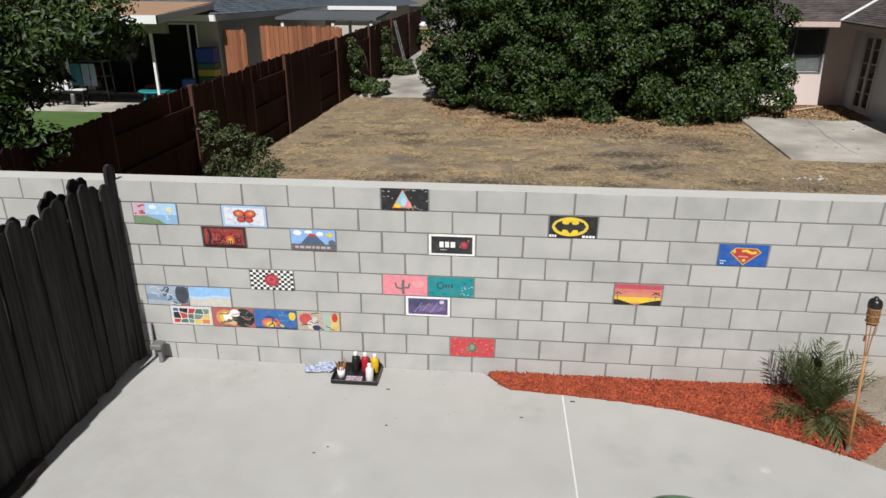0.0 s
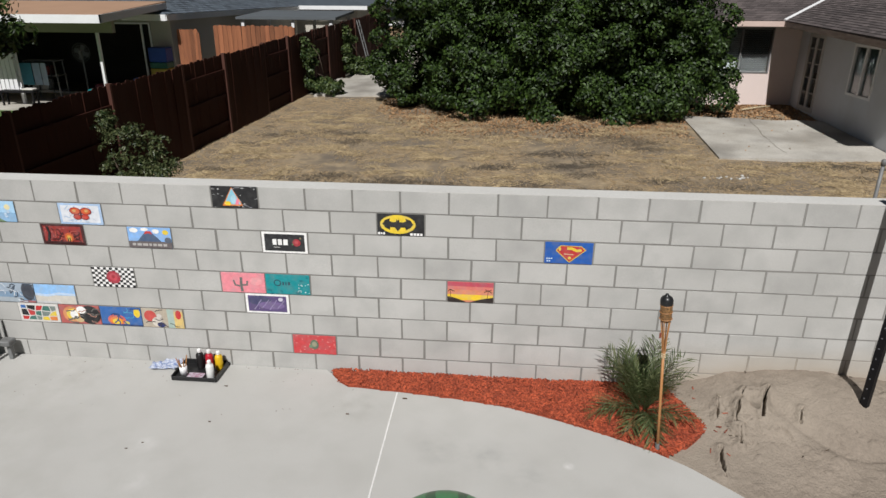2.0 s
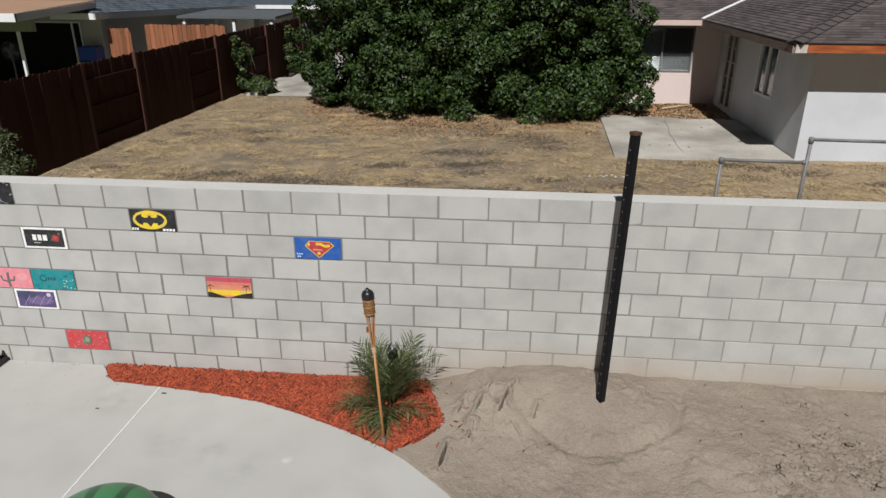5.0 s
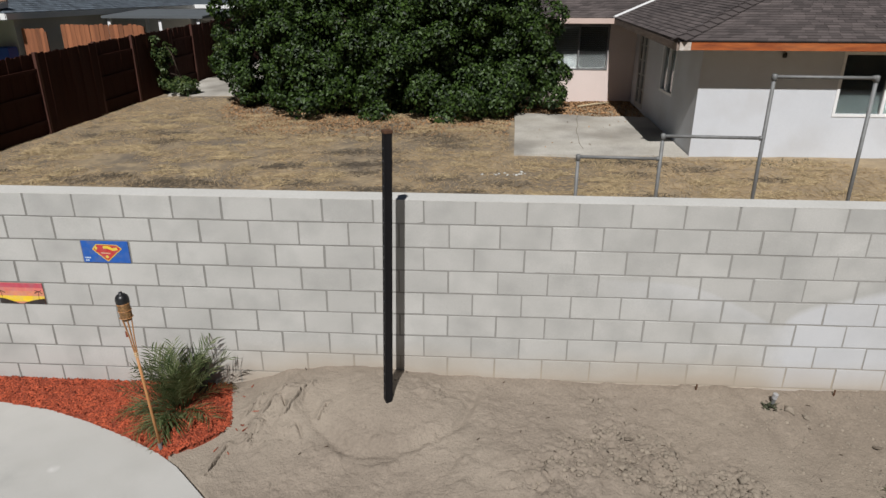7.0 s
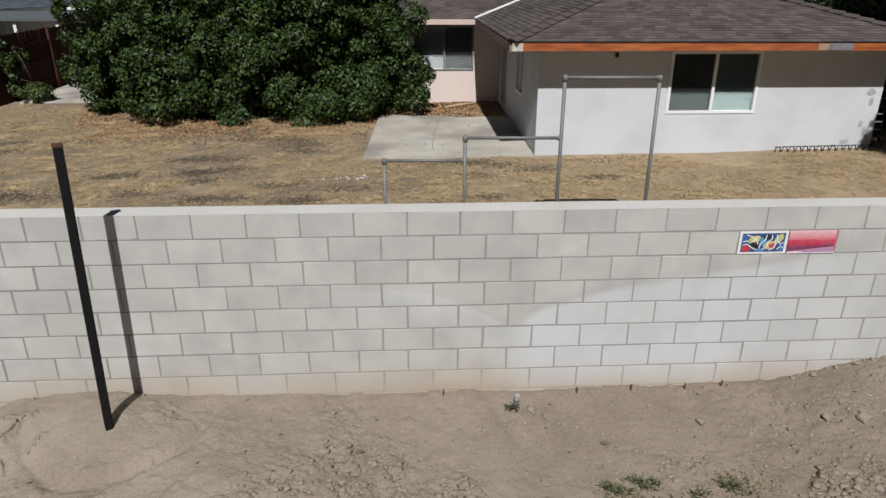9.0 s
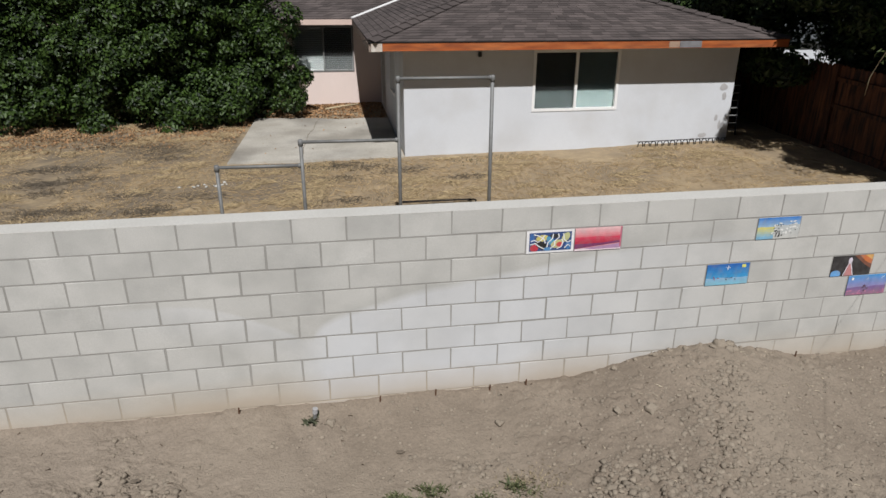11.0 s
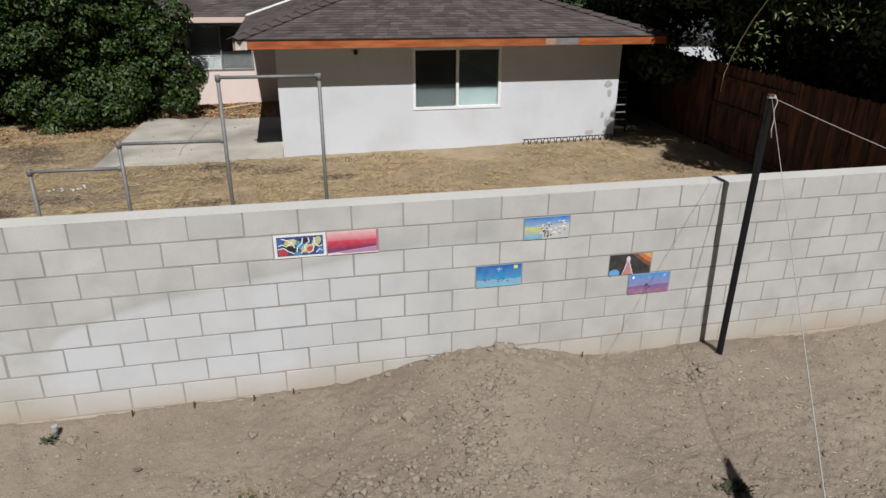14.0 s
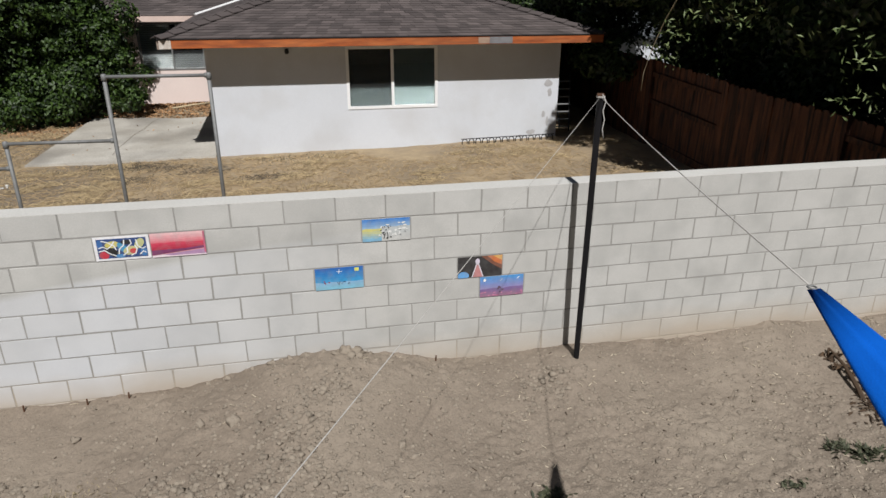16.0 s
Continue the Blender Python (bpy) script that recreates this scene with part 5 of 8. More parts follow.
def frond(bm_rachis, leaf_sets, foot, yaw, rise, length, curl, rng, leaflet=0.17, pairs=22, wide=0.0075):
    """One arching palm frond: a stem in bm_rachis and leaflet triangles in leaf_sets."""
    pts, p, a = [], Vector(foot), rise
    for k in range(11):
        pts.append(p.copy())
        p = p + Vector((math.cos(yaw) * math.cos(a), math.sin(yaw) * math.cos(a), math.sin(a))) * length / 10
        a -= curl / 10 * (0.4 + 1.2 * k / 10)
    tube(bm_rachis, pts, [0.006 - 0.0005 * k for k in range(11)], 5)
    for k in range(pairs):
        f = 0.16 + 0.84 * k / pairs
        i = min(int(f * 10), 9)
        q = pts[i].lerp(pts[i + 1], f * 10 - i)
        way = (pts[i + 1] - pts[i]).normalized()
        side = way.cross(Vector((0, 0, 1))).normalized()
        up = side.cross(way)
        size = leaflet * (0.55 + 0.6 * math.sin(math.pi * min(1, f * 0.9 + 0.08))) * rng.uniform(0.85, 1.1)
        for s in (-1, 1):
            d = (side * s * rng.uniform(0.5, 0.8) + way * rng.uniform(0.7, 1.0) + up * rng.uniform(-0.05, 0.45)).normalized()
            e = q + d * size - Vector((0, 0, 0.15 * size))
            w = way * wide
            mid = q + d * size * 0.45 + up * 0.004
            leaf_sets.append([q - w * 0.6, mid - w, e, mid + w])


palm = thing("palm", (3.71, -0.42, 0.04), "young feathery green palm growing in red mulch", "palm")
rng_p = random.Random(12)
for k in range(46):
    yaw = 2 * math.pi * k / 46 * 1.618 * 13 + rng_p.uniform(-0.3, 0.3)
    dry, low = k > 42, 32 < k <= 42
    if low:
        yaw = rng_p.uniform(-2.9, -0.5)
    steep = (1.50 - 0.55 * (k / 33) if not dry else 0.30) + rng_p.uniform(-0.10, 0.10)
    if low:
        steep = rng_p.uniform(0.35, 0.8)
    foot = (3.71 + 0.05 * math.cos(yaw), -0.43 + 0.05 * math.sin(yaw), 0.06)
    stem, leaflets = bmesh.new(), []
    frond(stem, leaflets, foot, yaw, steep, (0.42 if dry else rng_p.uniform(0.30, 0.42) if low else rng_p.uniform(0.40, 0.60)), rng_p.uniform(1.0, 1.6) if low else rng_p.uniform(0.35, 0.95), rng_p, rng_p.uniform(0.15, 0.21), rng_p.randint(13, 18), 0.0072)
    m = M_DRY_PALM if dry else M_PALM
    f = part("frond", mesh_of("frond", np.array([[list(v) for v in q] for q in leaflets]).reshape(-1, 3), np.arange(len(leaflets) * 4).reshape(-1, 4)), m, palm, "dried yellow frond" if dry else "")
    part("stem", stem, m, f, smooth=True)
stump = thing("palm_stump", (3.77, -0.14, 0.0), "dark cut palm stump standing against the block wall", "stump")
bm = bmesh.new()
lathe(bm, [(0.055, -0.05), (0.06, 0.06), (0.052, 0.2), (0.055, 0.34), (0.045, 0.375), (0.02, 0.385)], (3.77, -0.14, 0.0), 14)
for v in bm.verts:
    v.co += Vector((1, 1, 0)) * 0.008 * math.sin(v.co.z * 190)
part("trunk", bm, surface("dark_fibrous_bark", (0.03, 0.026, 0.02), (0.05, 0.04, 0.03), rough=0.95, scale=30, fine=120, bump=1.0), stump)

torch = thing("garden_torch", (3.755, -0.90, 0.0), "bamboo garden torch with a woven basket and black cap", "torch")
t0, t1 = Vector((3.755, -0.905, -0.02)), Vector((3.663, -0.892, 1.345))
axis = (t1 - t0).normalized()
part("pole", tube(bmesh.new(), [t0, t0 + axis * 0.45, t0 + axis * 0.90], [0.011, 0.0105, 0.010], 10), M_BAMBOO, torch, smooth=True)
part("socket", tube(bmesh.new(), [t0, t0 + axis * 0.09], 0.017, 10), M_PIPE, torch, "grey metal ground sleeve")
for k in range(6):
    a = 2 * math.pi * k / 6
    o = Vector((math.cos(a), math.sin(a), 0))
    part("split_strip", tube(bmesh.new(), [t0 + axis * 0.86 + o * 0.009, t0 + axis * 1.0 + o * 0.017, t0 + axis * 1.15 + o * 0.033], 0.0042, 6), M_BAMBOO, torch)
bm = bmesh.new()
lathe(bm, [(0.033, 1.145), (0.040, 1.17), (0.042, 1.20), (0.0405, 1.215), (0.043, 1.23), (0.041, 1.25), (0.043, 1.265), (0.041, 1.285), (0.038, 1.29)], (0, 0, 0), 18)
turn = axis.to_track_quat("Z", "Y").to_matrix().to_4x4()
bmesh.ops.transform(bm, matrix=Matrix.Translation(t0) @ turn, verts=bm.verts)
part("basket", bm, M_WEAVE, torch, "woven bamboo basket", smooth=True)
for z in (1.168, 1.222, 1.275):
    bm = bmesh.new()
    tube(bm, [(0.044 * math.cos(a), 0.044 * math.sin(a), z) for a in (2 * math.pi * k / 18 for k in range(19))], 0.003, 5)
    bmesh.ops.transform(bm, matrix=Matrix.Translation(t0) @ turn, verts=bm.verts)
    part("band", bm, M_BAMBOO, torch)
bm = bmesh.new()
lathe(bm, [(0.044, 1.272), (0.046, 1.286), (0.046, 1.312), (0.040, 1.330), (0.028, 1.342), (0.014, 1.350), (0.012, 1.360)], (0, 0, 0), 16)
bmesh.ops.transform(bm, matrix=Matrix.Translation(t0) @ turn, verts=bm.verts)
part("cap", bm, M_BLACK, torch, "black metal cap", smooth=True)
bm = bmesh.new()
for z in (0.85, 0.865, 0.88):
    tube(bm, [Vector((0.013 * math.cos(a), 0.013 * math.sin(a), z)) for a in (2 * math.pi * k / 12 for k in range(13))], 0.0035, 5)
bmesh.ops.transform(bm, matrix=Matrix.Translation(t0) @ turn, verts=bm.verts)
part("binding", bm, M_PALE_STRAW, torch)
part("tag", box(3.647, 3.662, -0.90, -0.895, 0.985, 1.03), surface("brown_tag", (0.22, 0.06, 0.04), rough=0.6), torch, "small brown hang tag")

# ---- steel posts, ropes and the shade sail ----


M_HOLE = surface("bare_hole_rim", (0.22, 0.22, 0.24), (0.12, 0.12, 0.13), rough=0.6, scale=40, fine=90)


def steel_post(foot, top, width, label):
    f, t = Vector(foot), Vector(top)
    p = thing("steel_post", foot, label, "post", "black posts along the wall")
    way = (t - f).normalized()
    turn = Matrix.Translation(f) @ way.to_track_quat("Z", "Y").to_matrix().to_4x4()
    h, w = (t - f).length, width / 2
    bm = box(-w, w, -w, w, -0.25, h)
    bmesh.ops.bevel(bm, geom=[e for e in bm.edges if abs((e.verts[0].co - e.verts[1].co).z) > 0.5], offset=0.006, segments=2, affect="EDGES")
    bmesh.ops.transform(bm, matrix=turn, verts=bm.verts)
    part("tube", bm, M_BLACK_STEEL, p)
    bm = box(-w - 0.003, w + 0.003, -w - 0.003, w + 0.003, h - 0.018, h + 0.006, bevel=0.003)
    bmesh.ops.transform(bm, matrix=turn, verts=bm.verts)
    part("end_cap", bm, M_RUST, p, "rusty square end cap")
    bm = bmesh.new()
    bmesh.ops.create_circle(bm, cap_ends=True, radius=0.006, segments=8)
    hole = bpy.data.meshes.new("hole")
    bm.to_mesh(hole)
    bm.free()
    hole.materials.append(M_HOLE)
    inv = base_of(p).inverted()
    for k in range(1, int(h / 0.09)):
        for sx, sy in ((-1, 0), (1, 0), (0, -1), (0, 1)):
            if (turn.to_3x3() @ Vector((sx, sy, 0))).x > -0.7:
                continue
            m = Matrix.Translation((sx * (w + 0.0015), sy * (w + 0.0015), k * 0.09)) @ Euler((radians(90) if sy else 0, radians(90) if sx else 0, 0)).to_matrix().to_4x4()
            piece("hole", hole, p, turn @ m, inv)
    return p


steel_post((5.45, -0.468, 0.12), (5.50, -0.437, 2.40), 0.058, "black square perforated steel post leaning slightly in dry soil")
steel_post((14.245, -0.290, 0.14), (14.198, -0.411, 2.575), 0.047, "black square steel post holding the sail ropes")
knot = Vector((14.198, -0.415, 2.56))
ring_at = Vector((13.52, -3.464, 2.444))


def rope(name, a, b, sag, label, radius=0.004):
    a, b = Vector(a), Vector(b)
    pts = [a.lerp(b, k / 16) - Vector((0, 0, sag * 4 * (k / 16) * (1 - k / 16))) for k in range(17)]
    return tagged(part(name, tube(bmesh.new(), pts, radius, 6), M_ROPE, smooth=True), label, "rope")


rope("rope", knot, ring_at + Vector((0.003, 0.013, 0)), 0.02, "taut white rope from post top to sail ring", 0.0028)
rope("rope", knot, (8.72, -8.25, 1.72), 0.03, "long thin taut white rope tied to the post top", 0.0018)
tail = part("rope_tail", tube(bmesh.new(), [knot + Vector(v) for v in ((0, -0.03, 0.02), (0.03, -0.035, -0.03), (0.012, -0.035, -0.10), (0.03, -0.035, -0.17), (0.02, -0.035, -0.24), (0.035, -0.035, -0.31))], 0.0042, 6), M_ROPE, smooth=True)
tagged(tail, "loose knotted white rope end hanging from post", "rope")
bm = bmesh.new()
for k in range(2):
    tube(bm, [knot + Vector((0.031 * math.cos(a), 0.031 * math.sin(a), -0.004 + 0.007 * k)) for a in (2 * math.pi * j / 14 for j in range(15))], 0.0032, 6)
tagged(part("rope_knot", bm, M_ROPE, smooth=True), "white rope wound round the post top", "rope")

sail = thing("shade_sail", tuple(ring_at), "bright blue triangular shade sail with a metal corner ring", "shade sail")
corner = (ring_at + Vector((-0.003, -0.012, 0)), Vector((12.60, -8.6, 2.52)), Vector((11.0, -8.7, 2.42)))
verts, faces, n = [], [], 16
for i in range(n + 1):
    for j in range(n + 1):
        u, v = i / n, j / n
        e1, e2 = corner[0].lerp(corner[1], u), corner[0].lerp(corner[2], u)
        pull = 0.05 * 4 * u * (1 - u)
        p = e1.lerp(e2, pull * 0.5 + v * (1 - pull))
        p.x -= 0.05 * (v - 0.5) * (1 - u)
        p.z -= 0.10 * u * (1 - u) * 4 * (v - 0.5) ** 2 * 2 - (0.07 * math.sin(v * 11 + u * 2.5) + 0.03 * math.sin(v * 23)) * u * (1 - u)
        verts.append(tuple(p))
for i in range(n):
    for j in range(n):
        a = i * (n + 1) + j
        faces.append((a, a + 1, a + n + 2, a + n + 1))
me = bpy.data.meshes.new("cloth")
me.from_pydata(verts, [], faces)
cloth = part("cloth", me, M_SAIL, sail, smooth=True)
cloth.modifiers.new("thick", "SOLIDIFY").thickness = 0.003
part("ring", tube(bmesh.new(), [ring_at + Vector((0.013 * math.sin(a), 0.013 * math.cos(a), 0)) for a in (2 * math.pi * k / 16 for k in range(17))], 0.003, 6), M_PIPE, sail, "steel corner ring")

# ---- the house across the yard ----


def wall_panel(axis, face, depth, a0, a1, z0, z1, holes=()):
    """A wall along x or y with rectangular openings (a0, a1, z0, z1) cut through it."""
    cuts_a = sorted({a0, a1, *(h[0] for h in holes), *(h[1] for h in holes)})
    cuts_z = sorted({z0, z1, *(h[2] for h in holes), *(h[3] for h in holes)})

    def solid(i, k):
        if not (0 <= i < len(cuts_a) - 1 and 0 <= k < len(cuts_z) - 1):
            return False
        a, z = (cuts_a[i] + cuts_a[i + 1]) / 2, (cuts_z[k] + cuts_z[k + 1]) / 2
        return not any(h[0] < a < h[1] and h[2] < z < h[3] for h in holes)

    bm = bmesh.new()
    put = {(i, k, s): bm.verts.new((a, face + s * depth, z) if axis == "x" else (face + s * depth, a, z))
           for i, a in enumerate(cuts_a) for k, z in enumerate(cuts_z) for s in (0, 1)}
    for i in range(len(cuts_a) - 1):
        for k in range(len(cuts_z) - 1):
            if not solid(i, k):
                continue
            ring = ((i, k), (i + 1, k), (i + 1, k + 1), (i, k + 1))
            for s in (0, 1):
                bm.faces.new([put[(*c, s)] for c in ring])
            for (p, q), beside in zip(zip(ring, ring[1:] + ring[:1]), ((i, k - 1), (i + 1, k), (i, k + 1), (i - 1, k))):
                if not solid(*beside):
                    bm.faces.new((put[(*p, 0)], put[(*q, 0)], put[(*q, 1)], put[(*p, 1)]))
    bmesh.ops.delete(bm, geom=[v for v in bm.verts if not v.link_faces], context="VERTS")
    return bm


def frame_bars(axis, face, depth, a0, a1, z0, z1, w, mullions=()):
    bm = bmesh.new()
    spans = [(a0, a1, z0, z0 + w), (a0, a1, z1 - w, z1), (a0, a0 + w, z0 + w, z1 - w), (a1 - w, a1, z0 + w, z1 - w)]
    spans += [(m - w / 2, m + w / 2, z0 + w, z1 - w) for m in mullions]
    for p, q, r, s in spans:
        if axis == "x":
            add_box(bm, p, q, face, face + depth, r, s)
        else:
            add_box(bm, face, face + depth, p, q, r, s)
    return bm


def slats(axis, face, a0, a1, z0, z1, step, lean=0.012):
    bm = bmesh.new()
    z = z0 + step / 2
    while z < z1:
        if axis == "x":
            vs = [bm.verts.new(v) for v in ((a0, face, z - step * 0.40), (a1, face, z - step * 0.40), (a1, face + lean, z + step * 0.33), (a0, face + lean, z + step * 0.33))]
        else:
            vs = [bm.verts.new(v) for v in ((face, a0, z - step * 0.40), (face, a1, z - step * 0.40), (face + lean, a1, z + step * 0.33), (face + lean, a0, z + step * 0.33))]
        bm.faces.new(vs)
        z += step
    return bm


def window_unit(parent, axis, face, a0, a1, z0, z1, half=True, blind=(0, 1), screen=None, trim=None, wide=0.055, slat=None):
    """A sliding window set into its opening: frame, panes and slatted blind."""
    mid = (a0 + a1) / 2
    w = part("window", frame_bars(axis, face - 0.015, 0.07, a0 - 0.03, a1 + 0.03, z0 - 0.03, z1 + 0.03, wide, [mid] if half else []), trim or M_WHITE, parent, "grey aluminium sliding window" if trim else "white-framed sliding window")
    for p, q in ((a0 + 0.02, mid - 0.02), (mid + 0.02, a1 - 0.02)):
        g = (p, q, face + 0.035, face + 0.039, z0 + 0.02, z1 - 0.02) if axis == "x" else (face + 0.035, face + 0.039, p, q, z0 + 0.02, z1 - 0.02)
        ob = part("pane", box(*g), M_GLASS, w)
        ob.visible_shadow = False
    if screen:
        p, q = (a0 + 0.02, mid - 0.03) if screen == "low" else (mid + 0.03, a1 - 0.02)
        cut = z0 + 0.02
        g = (p, q, face + 0.012, face + 0.015, cut, z1 - 0.02) if axis == "x" else (face + 0.012, face + 0.015, p, q, cut, z1 - 0.02)
        part("screen", box(*g), M_SCREEN, w, "dark insect screen")
    part("blind", slats(axis, face + 0.09, a0 + 0.01, a1 - 0.01, z0, z1, 0.055 if slat else 0.027), slat or M_BLIND, w, "white slatted blind")
    return w


house = thing("house", (13.8, 10.5, 0.3), "single-storey white stucco house with brown shingle hip roof", "house")
part("front_wall", wall_panel("x", 8.06, 0.16, 10.30, 17.25, 0.05, 2.52, [(12.90, 14.645, 1.125, 2.26)]), M_STUCCO, house, "white stucco wall with small damage near the corner")
part("side_wall", wall_panel("y", 10.30, 0.16, 8.22, 13.66, 0.05, 2.75, [(9.74, 10.76, 1.22, 2.27), (12.25, 13.15, 0.50, 2.42)]), M_STUCCO, house, "shaded white stucco side wall")
part("rear_wing_wall", wall_panel("x", 13.66, 0.16, 2.0, 10.46, 0.05, 2.72, [(8.02, 9.56, 1.36, 2.47)]), M_PINK, house, "pale pink stucco wall behind the tree")
part("east_wall", wall_panel("y", 17.09, 0.16, 8.22, 20.0, 0.05, 2.6), M_STUCCO, house)
part("back_wall", wall_panel("x", 20.0, 0.16, 2.0, 17.25, 0.05, 2.7), M_STUCCO, house)
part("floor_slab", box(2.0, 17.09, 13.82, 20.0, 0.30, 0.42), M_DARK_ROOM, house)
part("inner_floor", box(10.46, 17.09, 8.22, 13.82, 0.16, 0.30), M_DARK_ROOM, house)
window_unit(house, "x", 8.06, 12.90, 14.645, 1.125, 2.26, screen="low")
window_unit(house, "y", 10.30, 9.74, 10.76, 1.22, 2.27)
window_unit(house, "x", 13.66, 8.02, 9.56, 1.36, 2.47, trim=M_PIPE, wide=0.035, slat=M_DIM_BLIND, screen="high")
door = part("patio_door", frame_bars("y", 10.29, 0.06, 12.25, 13.15, 0.50, 2.42, 0.11, [12.70]), M_SOFFIT, house, "dull beige glazed patio door")
for k in range(4):
    part("glazing_bar", box(10.30, 10.33, 12.36, 13.04, 0.95 + 0.36 * k, 0.975 + 0.36 * k), M_SOFFIT, door)
part("pane", box(10.322, 10.326, 12.36, 13.04, 0.61, 2.31), M_GLASS, door).visible_shadow = False
part("light_fixture", lathe(bmesh.new(), [(0.03, -0.05), (0.04, -0.02), (0.035, 0.03), (0.02, 0.045)], (11.78, 8.02, 2.225), 12), M_BLACK, house, "small dark wall lamp")


def courses(bm, low_a, low_b, high_a, high_b, step=0.125, lip=0.011, tab=0.22, seed=1):
    """Overlapping shingle courses between two eave corners and the two points above them; each tab is its own island."""
    la, lb, ha, hb = (Vector(v) for v in (low_a, low_b, high_a, high_b))
    normal = (lb - la).cross(ha - la if (ha - la).length > 0.01 else hb - lb).normalized()
    if normal.z < 0:
        normal.negate()
    n = max(2, int(max((ha - la).length, 0.1) / step * 0.72))
    r = random.Random(seed)
    for i in range(n):
        a, b = la.lerp(ha, i / n), lb.lerp(hb, i / n)
        c, d = la.lerp(ha, min(1, (i + 1.12) / n)), lb.lerp(hb, min(1, (i + 1.12) / n))
        long = (b - a).length
        if long < 0.05:
            continue
        cuts = [0.0]
        at = r.uniform(0.1, tab)
        while at < long - 0.04:
            cuts.append(at / long)
            at += tab * r.uniform(0.75, 1.2)
        cuts.append(1.0)
        for u, v in zip(cuts, cuts[1:]):
            gap = 0.003 / max(long, 0.1)
            p, q = a.lerp(b, u + gap), a.lerp(b, v - gap)
            s, t = c.lerp(d, u + gap), c.lerp(d, v - gap)
            rise = normal * lip * r.uniform(0.75, 1.3)
            top = [bm.verts.new(x) for x in (p + rise, q + rise, t, s)]
            bm.faces.new(top)
            foot = [bm.verts.new(x) for x in (p - normal * 0.003, q - normal * 0.003)]
            bm.faces.new((foot[0], foot[1], top[1], top[0]))


A, B, H = Vector((9.63, 7.42, 2.507)), Vector((17.87, 7.42, 2.497)), Vector((13.75, 11.55, 3.88))
V0, R2 = Vector((9.55, 13.05, 2.69)), Vector((13.75, 17.2, 4.02))
W0, W1, E1, R3 = Vector((1.4, 13.05, 2.69)), Vector((1.4, 17.2, 4.02)), Vector((17.87, 20.6, 2.6)), Vector((13.75, 20.6, 4.02))
roof_bm = bmesh.new()
for poly in ((A, B, H), (A, H, R2, V0), (V0, R2, W1, W0), (B, E1, R3, R2, H), (W0, W1, Vector((1.4, 20.6, 2.7))), (W1, R2, R3, Vector((1.4, 20.6, 2.7)))):
    roof_bm.faces.new([roof_bm.verts.new(p - Vector((0, 0, 0.012))) for p in poly])
bmesh.ops.remove_doubles(roof_bm, verts=roof_bm.verts, dist=0.001)
bmesh.ops.triangulate(roof_bm, faces=roof_bm.faces)
roof = part("roof", roof_bm, M_SHINGLE, house, "weathered brown-grey asphalt shingle roof")
roof.modifiers.new("thick", "SOLIDIFY").thickness = 0.03
bm = bmesh.new()
courses(bm, A, B, H, H + Vector((0.001, 0, 0)), seed=2)
courses(bm, V0, A, R2, H, seed=3)
courses(bm, W0, V0, W1, R2, seed=4)
part("shingles", bm, M_SHINGLE, roof, kind="stuff")
bm = bmesh.new()
fold = [(-0.15, -0.047), (0.0, 0.0), (0.15, -0.047), (0.15, -0.061), (0.0, -0.016), (-0.15, -0.061)]
ends = [[bm.verts.new((x, y, z)) for y, z in fold] for x in (-0.15, 0.15)]
for k in range(6):
    bm.faces.new((ends[0][k], ends[0][(k + 1) % 6], ends[1][(k + 1) % 6], ends[1][k]))
bm.faces.new(ends[0])
bm.faces.new(list(reversed(ends[1])))
bmesh.ops.recalc_face_normals(bm, faces=bm.faces)
cap_me = bpy.data.meshes.new("hip_cap")
bm.to_mesh(cap_me)
bm.free()
cap_me.materials.append(M_SHINGLE)
for p, q in ((A, H), (B, H)):
    for k in range(22):
        c = p.lerp(q, (k + 0.5) / 22)
        m = Matrix.Translation(c + Vector((0, 0, 0.05))) @ (q - p).to_track_quat("X", "Z").to_matrix().to_4x4() @ pose(0, 0, 0, 0, 5, 0)
        piece("hip_cap", cap_me, roof, m, Matrix.Identity(4))
part("valley", tube(bmesh.new(), [V0 + Vector((0, 0, 0.02)), R2 + Vector((0, 0, 0.02))], 0.035, 6), M_WHITE, roof, "white metal valley flashing")
part("fascia", box(9.863, 17.86, 7.405, 7.435, 2.345, 2.487), M_FASCIA, house, "orange-stained weathered fascia board")
part("drip_edge", box(9.63, 17.88, 7.392, 7.42, 2.489, 2.503), M_BLACK, house, "dark metal drip edge")
part("fascia_end", box(9.66, 9.86, 7.402, 7.438, 2.335, 2.487, bevel=0.004), surface("dirty_white_paint", (0.62, 0.58, 0.53), (0.36, 0.28, 0.22), scale=7, fine=50, amount=0.7, bump=0.2), house, "white-painted fascia end")
part("bare_fascia_patch", box(15.55, 16.0, 7.399, 7.4045, 2.355, 2.475), surface("bare_grey_wood", (0.2, 0.2, 0.21), (0.12, 0.11, 0.11), scale=8, fine=50, bump=0.4), house, "bare grey weathered patch")
part("bare_fascia_patch", box(15.33, 15.545, 7.400, 7.4045, 2.36, 2.47), surface("primed_wood", (0.38, 0.27, 0.2), (0.2, 0.12, 0.08), scale=8, fine=50, bump=0.4), house, "pale peeled patch")
bm = bmesh.new()
vs = [bm.verts.new(v) for v in ((9.62, 7.44, 2.33), (9.66, 7.44, 2.33), (9.59, 13.04, 2.55), (9.55, 13.04, 2.55), (9.62, 7.44, 2.46), (9.66, 7.44, 2.46), (9.59, 13.04, 2.68), (9.55, 13.04, 2.68))]
